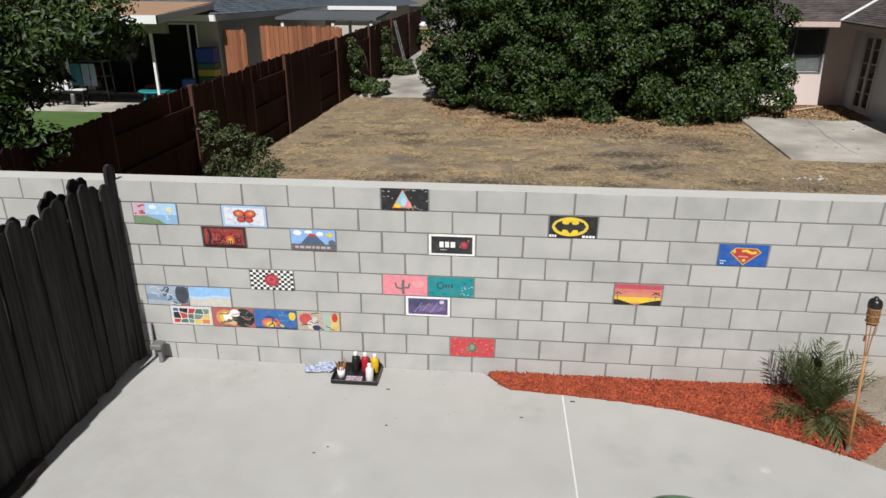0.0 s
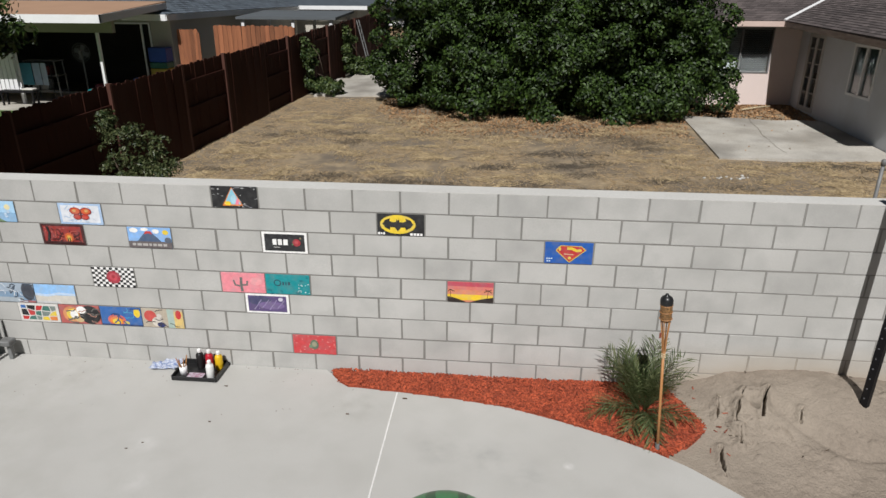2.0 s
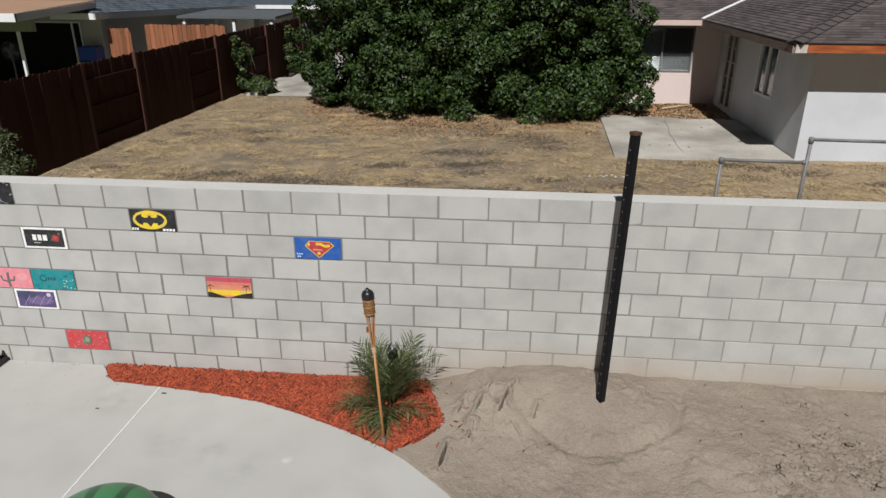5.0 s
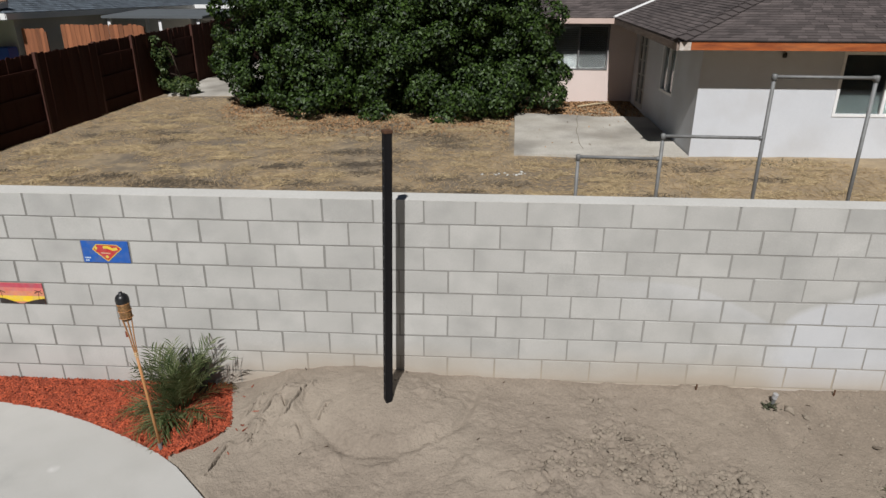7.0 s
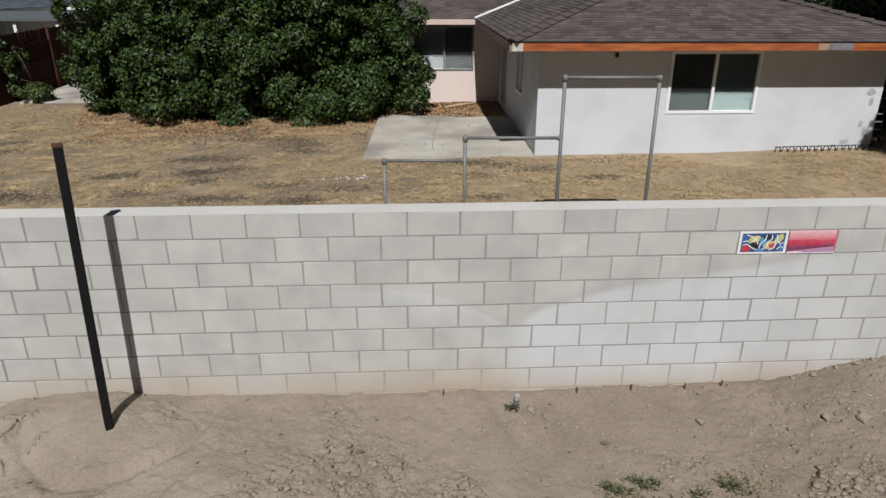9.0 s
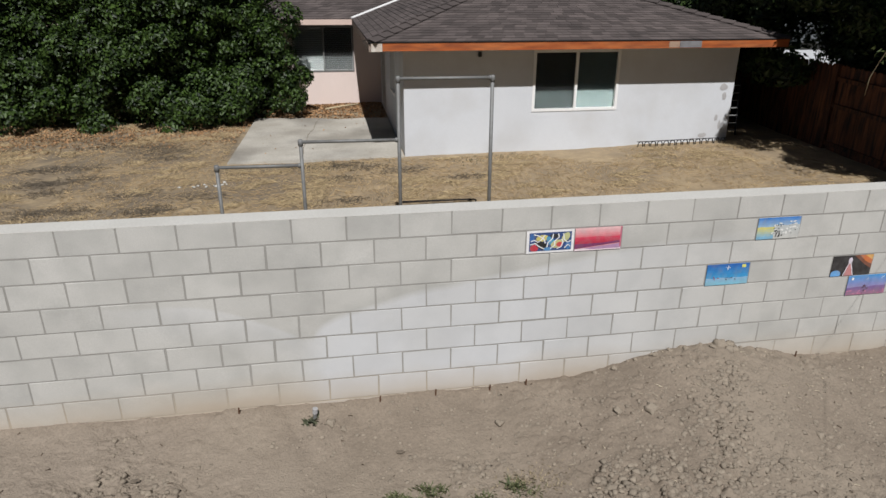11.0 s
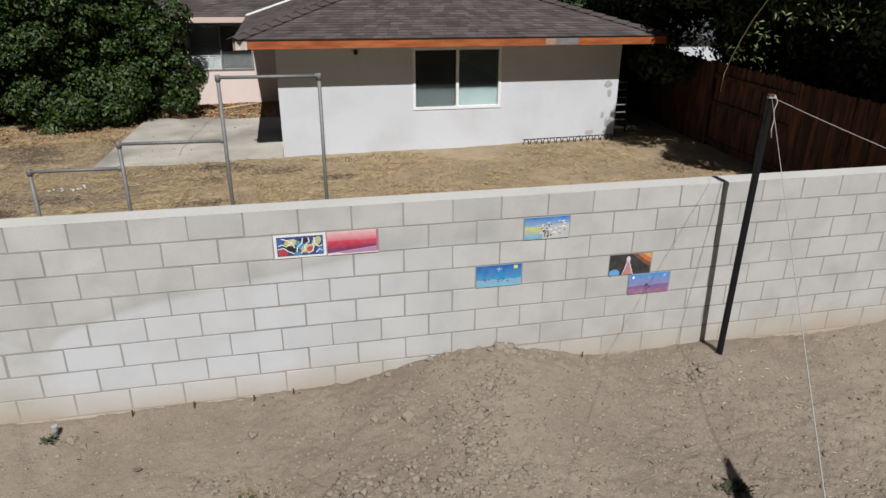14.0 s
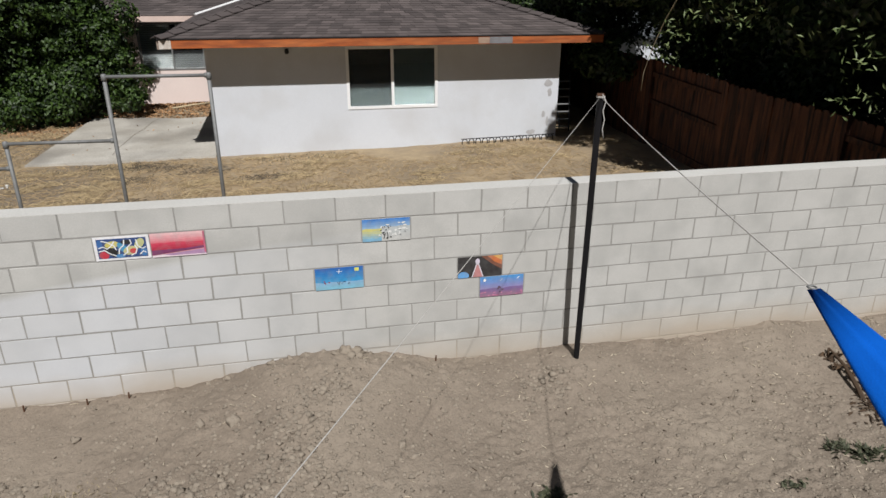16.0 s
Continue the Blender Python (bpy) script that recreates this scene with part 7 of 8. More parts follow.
for x, c, w in ((-11.24, (0.10, 0.36, 0.48), 0.36), (-10.83, (0.36, 0.46, 0.58), 0.2), (-10.61, (0.42, 0.5, 0.6), 0.2)):
    tw = tagged(part("towel", box(x, x + w, 12.78, 12.805, 0.80, 1.41, bevel=0.01), surface("towel_cloth", c, scale=7, fine=90, bump=0.5)), "towel hung over a rail to dry", "towel", "towels on the rail")
    for v in tw.data.vertices:
        v.co.y += 0.03 * math.sin(v.co.x * 20)
rail_t = thing("towel_rail", (-10.8, 12.79, 0.33), "thin dark metal clothes rail", "rail")
part("bar", tube(bmesh.new(), [(-11.35, 12.79, 1.42), (-10.3, 12.79, 1.42)], 0.012, 6), M_BLACK_STEEL, rail_t)
for x in (-11.35, -10.3):
    part("leg", tube(bmesh.new(), [(x, 12.79, 0.33), (x, 12.79, 1.42)], 0.012, 6), M_BLACK_STEEL, rail_t)
white_fence = thing("white_slat_fence", (-13.2, 12.3, 0.33), "white slatted screen fence on the patio", "fence", kind="structure")
for k in range(34):
    part("slat", box(-15.4 + 0.13 * k, -15.29 + 0.13 * k, 12.3, 12.33, 0.66, 1.72), M_WHITE, white_fence)
for x in (-15.4, -13.9, -12.4, -11.0):
    part("post", box(x - 0.04, x + 0.04, 12.385, 12.46, 0.33, 1.72), M_WHITE, white_fence)
for z in (0.72, 1.5):
    part("rail", box(-15.45, -10.95, 12.335, 12.38, z, z + 0.08), M_WHITE, white_fence)
bench = thing("patio_bench", (-10.9, 12.25, 0.33), "dark outdoor bench with a pale cushion", "bench")
part("frame", box(-11.4, -10.4, 12.02, 12.27, 0.68, 0.74, bevel=0.01), M_BLACK_STEEL, bench)
part("cushion", box(-10.75, -10.42, 12.03, 12.26, 0.742, 0.80, bevel=0.025), surface("pale_cushion", (0.6, 0.58, 0.54), scale=5, fine=60, bump=0.3), bench)
for x in (-11.35, -10.45):
    for y in (12.05, 12.24):
        part("leg", box(x - 0.02, x + 0.02, y - 0.02, y + 0.02, 0.33, 0.68), M_BLACK_STEEL, bench)
shed = thing("patio_shelter", (-4.9, 20.0, 0.5), "grey flat-roofed shelter on white posts", "shelter")
bm = bmesh.new()
add_box(bm, -6.9, -3.35, 18.2, 21.2, 2.42, 2.50)
sr = part("roof", bm, M_GREY_ROOF, shed)
for v in sr.data.vertices:
    v.co.z += (v.co.y - 18.2) * 0.05
for x in (-6.7, -4.9, -3.55):
    part("post", box(x - 0.05, x + 0.05, 18.3, 18.4, 0.3, 2.43), M_WHITE, shed)
    part("post", box(x - 0.05, x + 0.05, 21.0, 21.1, 0.3, 2.55), M_WHITE, shed)
far_house = thing("far_house", (-7.0, 30.0, 0.8), "distant beige house with a blue-grey roof and white fascia", "house")
part("wall", box(-13.0, -4.6, 27.6, 36.0, 0.3, 2.7), M_BEIGE, far_house)
bm = bmesh.new()
prof = [(-4.0, 2.72), (-8.8, 4.3), (-13.6, 2.72)]
f1, f2 = [bm.verts.new((x, 27.0, z)) for x, z in prof], [bm.verts.new((x, 36.5, z)) for x, z in prof]
bm.faces.new((f1[0], f2[0], f2[1], f1[1]))
bm.faces.new((f1[1], f2[1], f2[2], f1[2]))
bm.faces.new(f1)
part("roof", bm, M_BLUE_SHINGLE, far_house)
part("fascia", box(-13.6, -3.98, 26.97, 26.995, 2.55, 2.72), M_WHITE, far_house)
street = tagged(part("road", box(-60, 40, 44, 54, 0.9, 1.0), M_ASPHALT), "pale sunlit street beyond the fence", "road", kind="structure")
car = thing("car", (-5.8, 47.0, 1.0), "dark parked car on the street", "car")
bm = bmesh.new()
side_o = [(-2.1, 0.35), (2.1, 0.35), (2.15, 0.75), (1.4, 0.85), (0.8, 1.35), (-0.9, 1.38), (-1.7, 0.88), (-2.15, 0.8)]
f, b2 = [bm.verts.new((-5.8 + x, 46.1, 1.0 + z)) for x, z in side_o], [bm.verts.new((-5.8 + x, 47.8, 1.0 + z)) for x, z in side_o]
bm.faces.new(f)
bm.faces.new(list(reversed(b2)))
for k in range(8):
    bm.faces.new((f[k], b2[k], b2[(k + 1) % 8], f[(k + 1) % 8]))
bmesh.ops.bevel(bm, geom=list(bm.edges), offset=0.05, segments=2, affect="EDGES")
part("body", bm, M_CAR, car)
for x in (-7.1, -4.5):
    for y in (46.15, 47.75):
        part("wheel", tube(bmesh.new(), [(x, y - 0.1, 1.32), (x, y + 0.1, 1.32)], 0.32, 16), M_BLACK, car)
rub = thing("wheeled_bin", (-2.35, 25.6, 0.7), "tan wheeled rubbish bin at the path's end", "bin")
M_TANP = surface("tan_plastic", (0.30, 0.215, 0.13), (0.25, 0.18, 0.105), rough=0.55, scale=4, fine=30, bump=0.05)
gz = float(yard_z(-2.3, 25.6)) + 0.05
bm = box(-2.65, -2.05, 25.3, 25.9, gz, gz + 0.95)
for v in bm.verts:
    if v.co.z < gz + 0.1:
        v.co.x = -2.35 + (v.co.x + 2.35) * 0.8
part("body", bm, M_TANP, rub)
part("lid", box(-2.70, -2.0, 25.24, 25.94, gz + 0.955, gz + 1.06, bevel=0.03), M_TANP, rub)
bag = tagged(part("bag", lathe(bmesh.new(), [(0.12, 0), (0.2, 0.06), (0.17, 0.15), (0.05, 0.22)], (-2.55, 25.6, gz + 1.065), 12), M_WHITE, smooth=True), "white plastic bag on the bin lid", "bag")
lad = thing("step_ladder", (-2.95, 20.5, 0.5), "aluminium ladder leaning against the red fence", "ladder")
gz = float(yard_z(-2.9, 20.5)) + 0.05
for y in (20.2, 20.6):
    part("stile", tube(bmesh.new(), [(-2.62, y, gz), (-3.05, y, gz + 1.75)], 0.025, 6), M_PIPE, lad)
for k in range(6):
    f = 0.12 + 0.15 * k
    part("rung", tube(bmesh.new(), [(-2.62 - 0.43 * f, 20.2, gz + 1.75 * f), (-2.62 - 0.43 * f, 20.6, gz + 1.75 * f)], 0.014, 6), M_PIPE, lad)

side_ladder = thing("ladder", (17.53, 8.45, 0.3), "dull metal ladder standing in shade beside the house", "ladder")
gz = float(yard_z(17.5, 8.45))
for x in (17.36, 17.70):
    part("stile", tube(bmesh.new(), [(x, 8.42, gz), (x - 0.03, 8.52, gz + 1.25)], 0.018, 6), M_BLACK_STEEL, side_ladder)
for k in range(7):
    z = gz + 0.12 + 0.16 * k
    part("rung", tube(bmesh.new(), [(17.355, 8.43 + 0.012 * k, z), (17.69, 8.43 + 0.012 * k, z)], 0.016, 6), M_PIPE, side_ladder)

# ---- trees and shrubs ----
big = [((0.3, 13.5, 0.8), (1.0, 0.95, 0.55)), ((1.8, 12.2, 0.75), (1.1, 0.75, 0.6)), ((3.5, 12.05, 0.75), (1.2, 0.7, 0.6)), ((5.3, 11.75, 0.75), (1.2, 0.7, 0.6)), ((6.6, 12.0, 0.85), (0.75, 0.65, 0.6)), ((7.85, 12.2, 1.25), (0.45, 0.5, 0.5)), ((0.15, 14.0, 1.75), (1.45, 1.3, 1.5)), ((1.75, 13.1, 1.75), (1.5, 1.35, 1.6)), ((3.6, 12.85, 1.8), (1.6, 1.35, 1.6)), ((5.4, 12.85, 1.75), (1.5, 1.35, 1.55)),
       ((6.6, 12.75, 1.9), (1.05, 1.0, 1.35)), ((7.35, 12.5, 2.3), (0.62, 0.7, 0.85)), ((0.7, 13.8, 3.2), (1.9, 1.5, 1.3)), ((3.3, 13.0, 3.5), (2.1, 1.5, 1.4)), ((5.9, 12.8, 3.4), (1.75, 1.4, 1.3)), ((4.0, 13.3, 4.7), (2.6, 1.7, 1.0))]
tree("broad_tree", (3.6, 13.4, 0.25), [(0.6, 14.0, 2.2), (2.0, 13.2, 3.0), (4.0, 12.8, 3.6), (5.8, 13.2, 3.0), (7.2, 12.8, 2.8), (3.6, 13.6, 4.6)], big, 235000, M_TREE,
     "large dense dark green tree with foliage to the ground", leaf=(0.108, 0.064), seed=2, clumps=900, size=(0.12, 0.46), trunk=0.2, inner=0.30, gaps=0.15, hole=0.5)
# Blobs centred above 4.6 m stay unseen; added to shade the fence and lawn.
right_blobs = [((20.2, 0.6, 3.5), (2.2, 2.2, 1.7)), ((20.6, 4.2, 3.7), (2.5, 2.4, 2.0)), ((20.6, 8.6, 3.7), (2.6, 2.6, 2.0)), ((19.5, 12.2, 3.5), (2.0, 1.9, 2.1)), ((18.9, 0.6, 4.7), (1.15, 2.8, 0.6)), ((18.62, 4.0, 4.75), (1.32, 2.7, 0.65)), ((18.7, 2.4, 5.3), (1.2, 3.4, 0.6)), ((19.0, 8.0, 4.8), (1.1, 3.0, 0.7)), ((21.5, 6.0, 2.4), (1.6, 6.0, 1.2)), ((20.9, 0.6, 1.7), (1.2, 2.6, 1.3)), ((20.7, 5.0, 1.7), (1.0, 4.5, 1.2)), ((18.9, 10.6, 3.5), (1.3, 2.8, 0.8)), ((18.6, 13.4, 3.0), (1.4, 1.6, 1.2)), ((18.45, 9.6, 2.3), (0.5, 1.6, 0.9)), ((18.2, 9.2, 3.5), (0.8, 2.3, 0.5)), ((18.3, 12.6, 1.6), (0.6, 1.3, 1.1))]
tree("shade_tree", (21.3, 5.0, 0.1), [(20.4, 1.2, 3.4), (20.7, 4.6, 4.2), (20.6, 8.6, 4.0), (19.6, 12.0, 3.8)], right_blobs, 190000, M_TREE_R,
     "dark spreading tree overhanging the brown fence, with unseen upper crown added for shade", leaf=(0.15, 0.07), seed=5, clumps=300, size=(0.3, 0.7), trunk=0.22, inner=0.25, thin=((18.1, 6.9, 2.27), (22.6, 14.2, 1.65), 0.28, 0.8))
# Invented shed: its pale wall supplies the bright patch in the thinned crown.
beyond = thing("bright_patch_shed", (23.0, 14.2, 0.2), "invented pale stucco shed with a grey roof, a bright patch between leaves", "shed")
part("wall", box(20.8, 26.0, 14.2, 16.8, 0.1, 1.92), M_STUCCO, beyond)
bm = box(20.6, 26.2, 14.0, 17.0, 1.925, 2.0)
for v in bm.verts:
    v.co.z += (v.co.y - 14.0) * 0.42
part("roof", bm, M_GREY_ROOF, beyond)
twig = thing("hanging_branch", (17.2, 4.24, 2.6), "long thin bare branch with pale leaves hanging over the fence", "branch")
part("stem", tube(bmesh.new(), [(17.25, 3.19, 3.75), (17.22, 3.50, 3.48), (17.20, 3.76, 3.20), (17.20, 4.02, 2.91), (17.20, 4.21, 2.63), (17.20, 4.36, 2.37), (17.20, 4.48, 2.11), (17.20, 4.50, 1.83)],
                      [0.009, 0.008, 0.007, 0.006, 0.006, 0.005, 0.004, 0.003], 6), M_PALE_STRAW, twig, smooth=True)
r_t = np.random.default_rng(77)
for (cx, cy, cz), n_t, spread in (((17.45, 4.05, 2.72), 40, (0.10, 0.20, 0.10)), ((17.45, 4.72, 2.44), 20, (0.08, 0.12, 0.06)), ((17.5, 4.15, 2.33), 18, (0.08, 0.14, 0.07)), ((17.5, 3.6, 2.95), 14, (0.1, 0.16, 0.07)),
                                  ((17.45, 2.52, 3.04), 26, (0.12, 0.22, 0.05)), ((17.5, 2.85, 2.88), 18, (0.1, 0.16, 0.06)), ((17.6, 0.95, 2.68), 30, (0.12, 0.2, 0.09)), ((17.6, 0.85, 2.30), 30, (0.12, 0.18, 0.10)),
                                  ((17.7, 1.5, 2.9), 16, (0.14, 0.2, 0.08))):
    p_t = np.array((cx - 0.25, cy - 0.36, cz + 0.03)) + r_t.normal(0, 1, (n_t, 3)) * np.array(spread)
    part("leaf_spray", leaf_mesh("leaf_spray", p_t, r_t.normal(0, 1, (n_t, 3)) + np.array((-0.3, -0.6, 0.6)), r_t, 0.085, 0.024), M_SPRAY, twig, kind="stuff")
tree("back_tree", (17.2, 22.5, 0.6), [(16.5, 22.5, 3.6), (18.5, 22.0, 3.6), (20.5, 20.0, 3.2)], [((17.0, 22.3, 3.6), (2.6, 1.5, 1.6)), ((20.6, 19.0, 3.0), (3.0, 2.0, 2.4)), ((26.6, 13.0, 2.4), (1.6, 5.0, 2.4))], 40000, M_TREE_R,
     "green tree behind the house roof", leaf=(0.15, 0.08), seed=6, clumps=140, size=(0.4, 0.75), trunk=0.18, inner=0.25)
tree("garden_tree", (-5.9, 2.6, 0.0), [(-4.9, 2.0, 2.6), (-6.2, 3.2, 3.0), (-4.3, 2.6, 3.0)], [((-5.3, 2.3, 2.3), (0.95, 0.8, 0.85)), ((-4.3, 2.5, 2.95), (1.0, 0.9, 0.5)), ((-5.8, 3.0, 3.2), (1.4, 1.2, 0.9)), ((-5.4, 1.6, 1.75), (0.75, 0.6, 0.7)), ((-4.85, 2.1, 2.55), (0.55, 0.5, 0.4)), ((-4.0, 2.5, 2.85), (0.4, 0.4, 0.25)), ((-5.3, 2.0, 1.5), (0.65, 0.5, 0.6)), ((-5.0, 2.0, 1.95), (0.55, 0.5, 0.75))], 30000, M_TREE,
     "leafy garden tree leaning over the red fence", leaf=(0.095, 0.042), seed=8, clumps=150, size=(0.12, 0.32), trunk=0.09, inner=0.4, gaps=0.25, hole=0.4)
tree("shrub", (-2.75, 3.4, -0.1), [(-3.0, 3.4, 1.2), (-2.5, 3.5, 1.2)], [((-2.85, 3.5, 0.95), (0.36, 0.36, 0.6)), ((-2.4, 3.4, 0.75), (0.33, 0.34, 0.6)), ((-3.12, 3.55, 1.42), (0.16, 0.18, 0.28)), ((-2.62, 3.45, 1.42), (0.14, 0.16, 0.2)), ((-2.2, 3.4, 1.12), (0.12, 0.14, 0.26)), ((-3.0, 3.5, 1.62), (0.07, 0.08, 0.16))], 6400, M_BUSH,
     "dusty green shrub growing by the red fence", leaf=(0.055, 0.028), seed=9, clumps=110, size=(0.05, 0.15), trunk=0.03, category="shrub", gaps=0.15, hole=0.2)
for at, h, sd in (((-3.1, 15.2), 1.5, 14), ((-2.8, 19.3), 1.5, 15)):
    gz = float(yard_z(*at))
    tree("climbing_vine", (*at, gz), [(at[0] - 0.3, at[1], gz + h), (at[0] + 0.2, at[1], gz + 0.5)],
         [((at[0] - 0.05, at[1], gz + 0.26), (0.42, 0.55, 0.24)), ((at[0] - 0.38, at[1] - 0.1, gz + 0.8), (0.12, 0.42, 0.5)), ((at[0] - 0.45, at[1] - 0.35, gz + 1.35), (0.08, 0.25, 0.35)), ((at[0] - 0.42, at[1] + 0.45, gz + 1.2), (0.08, 0.3, 0.3)),
          ((at[0] + 0.30, at[1] - 0.2, gz + 0.28), (0.34, 0.4, 0.26))], 2600, M_VINE,
         "green vine climbing the red fence", leaf=(0.10, 0.075), seed=sd, clumps=70, size=(0.07, 0.2), trunk=0.03, category="vine", group="vines on the fence")

# ---- art supplies on the patio ----
tray = thing("paint_tray", (-0.25, -0.17, 0.0), "black plastic tray holding paint bottles and brushes", "tray")
part("base", box(-0.455, -0.045, -0.315, -0.03, 0.0, 0.012, bevel=0.003), M_BLACK, tray)
for g in ((-0.46, -0.04, -0.322, -0.312, 0.005, 0.045), (-0.46, -0.04, -0.035, -0.025, 0.005, 0.06), (-0.465, -0.455, -0.312, -0.035, 0.005, 0.05), (-0.045, -0.035, -0.312, -0.035, 0.005, 0.06)):
    part("rim", box(*g, bevel=0.002), M_BLACK, tray)


def bottle(at, r, h, colour, label, cap=WHITE):
    t = thing("paint_bottle", at, label, "bottle", "paint bottles in the tray")
    part("body", lathe(bmesh.new(), [(r * 0.92, 0), (r, 0.008), (r, h * 0.66), (r * 0.85, h * 0.76), (r * 0.38, h * 0.82), (r * 0.38, h * 0.85)], at, 16), surface("bottle_plastic", colour, rough=0.35, scale=8, fine=40, amount=0.25, bump=0.02), t, smooth=True)
    part("cap", lathe(bmesh.new(), [(r * 0.5, h * 0.85), (r * 0.5, h * 0.97), (r * 0.4, h)], at, 14), paint(cap), t)
    return t


bottle((-0.275, -0.10, 0.013), 0.036, 0.20, (0.014, 0.013, 0.013), "black paint bottle with white cap")
bottle((-0.185, -0.10, 0.013), 0.036, 0.195, (0.42, 0.015, 0.03), "red paint bottle with white cap")
bottle((-0.095, -0.10, 0.013), 0.036, 0.185, (0.72, 0.45, 0.015), "yellow paint bottle with white cap")
bottle((-0.115, -0.255, 0.013), 0.036, 0.18, (0.72, 0.72, 0.70), "white paint bottle standing in the tray")
cup = thing("brush_cup", (-0.385, -0.225, 0.013), "white cup full of wooden paint brushes", "cup")
part("cup", lathe(bmesh.new(), [(0.032, 0), (0.036, 0.09), (0.033, 0.09), (0.03, 0.008)], (-0.385, -0.225, 0.013), 16), M_WHITE, cup, smooth=True)
rng_b = random.Random(2)
for k in range(7):
    a = 2 * math.pi * k / 7
    tip = (-0.385 + 0.05 * math.cos(a), -0.225 + 0.045 * math.sin(a), 0.15 + rng_b.uniform(0, 0.05))
    part("brush", tube(bmesh.new(), [(-0.385 + 0.012 * math.cos(a), -0.225 + 0.012 * math.sin(a), 0.03), tip], 0.0045, 6), M_BAMBOO, cup)
rag_me = []
for k, (cx, cy, w, h, yaw) in enumerate(((-0.63, -0.10, 0.26, 0.13, 0.2), (-0.57, -0.06, 0.2, 0.16, -0.4))):
    n = 10
    verts, faces = [], []
    for i in range(n + 1):
        for j in range(n + 1):
            u, v = (i / n - 0.5) * w, (j / n - 0.5) * h
            z = 0.008 + 0.05 * abs(noise.noise(Vector((u * 22 + k * 9, v * 22, 1.3)))) + 0.012 * k
            verts.append((cx + u * math.cos(yaw) - v * math.sin(yaw), cy + u * math.sin(yaw) + v * math.cos(yaw), z))
    for i in range(n):
        for j in range(n):
            a = i * (n + 1) + j
            faces.append((a, a + 1, a + n + 2, a + n + 1))
    me = bpy.data.meshes.new("wipe")
    me.from_pydata(verts, [], faces)
    ob = part("wipe", me, surface("printed_tissue", (0.70, 0.72, 0.76), (0.05, 0.12, 0.34), rough=0.8, scale=38, fine=70, amount=0.9, bump=0.2), smooth=True)
    tagged(ob, "crumpled blue and white wipe packet on concrete", "packet", "crumpled packets")
    ob.modifiers.new("thick", "SOLIDIFY").thickness = 0.003
sheet_me = tagged(part("palette_sheet", box(-0.34, -0.19, -0.30, -0.20, 0.013, 0.02, bevel=0.002), surface("paint_smeared_card", (0.55, 0.55, 0.6), (0.25, 0.05, 0.12), scale=40, fine=90, amount=0.9, bump=0.1)), "paint-smeared card lying in the tray", "card")

# ---- pool toys at the patio's near edge ----


def melon_material():
    m = surface("striped_green_vinyl", (0.045, 0.20, 0.075), (0.06, 0.26, 0.10), rough=0.3, scale=5, fine=40, amount=0.4, bump=0.03)
    nt = m.node_tree
    bsdf = nt.nodes["Principled BSDF"]
    base = bsdf.inputs["Base Color"].links[0].from_socket
    tc = nt.nodes.new("ShaderNodeTexCoord")
    wave = nt.nodes.new("ShaderNodeTexWave")
    wave.wave_type, wave.inputs["Scale"].default_value, wave.inputs["Distortion"].default_value = "BANDS", 1.7, 5.0
    wave.inputs["Detail"].default_value = 2.0
    nt.links.new(tc.outputs["Object"], wave.inputs["Vector"])
    r = nt.nodes.new("ShaderNodeMapRange")
    r.inputs["From Min"].default_value, r.inputs["From Max"].default_value = 0.72, 0.82
    nt.links.new(wave.outputs["Fac"], r.inputs["Value"])
    x = nt.nodes.new("ShaderNodeMix")
    x.data_type = "RGBA"
    x.inputs[7].default_value = (0.022, 0.09, 0.036, 1)
    nt.links.new(r.outputs["Result"], x.inputs[0])
    nt.links.new(base, x.inputs[6])
    nt.links.new(x.outputs[2], bsdf.inputs["Base Color"])
    return m


def squashed(at, rx, rz, sides=36):
    prof = [(rx * math.cos(a), rz + rz * math.sin(a)) for a in (-math.pi / 2 + 0.08 + (math.pi - 0.16) * k / 20 for k in range(21))]
    return lathe(bmesh.new(), prof, at, sides)


tagged(part("pool_float", squashed((2.20, -2.14, 0.0), 0.37, 0.198), melon_material(), smooth=True), "green striped inflatable pool toy on the patio", "pool toy")
tagged(part("pool_float", squashed((2.83, -2.22, 0.0), 0.24, 0.19), surface("navy_vinyl", (0.018, 0.018, 0.045), (0.025, 0.025, 0.06), rough=0.35, scale=4, fine=40, bump=0.03), smooth=True), "navy blue inflatable pool toy on the patio", "pool toy")
tagged(part("pool_float", squashed((1.72, -2.14, 0.0), 0.11, 0.18), surface("pink_vinyl", (0.62, 0.10, 0.12), (0.7, 0.16, 0.18), rough=0.35, scale=4, fine=40, bump=0.03), smooth=True), "small coral pink inflatable pool toy", "pool toy")

# ---- loose soil, straw, weeds and small things ----
rng = np.random.default_rng(17)


def strewn(n, x0, x1, y0, y1, near=0.8):
    x = rng.uniform(x0, x1, n)
    y = y1 - (y1 - y0) * rng.random(n) ** near
    ok = ~((y < slab_edge(x) + 0.05) & (x < 5.1)) & (x > 4.1)
    return x[ok], y[ok]


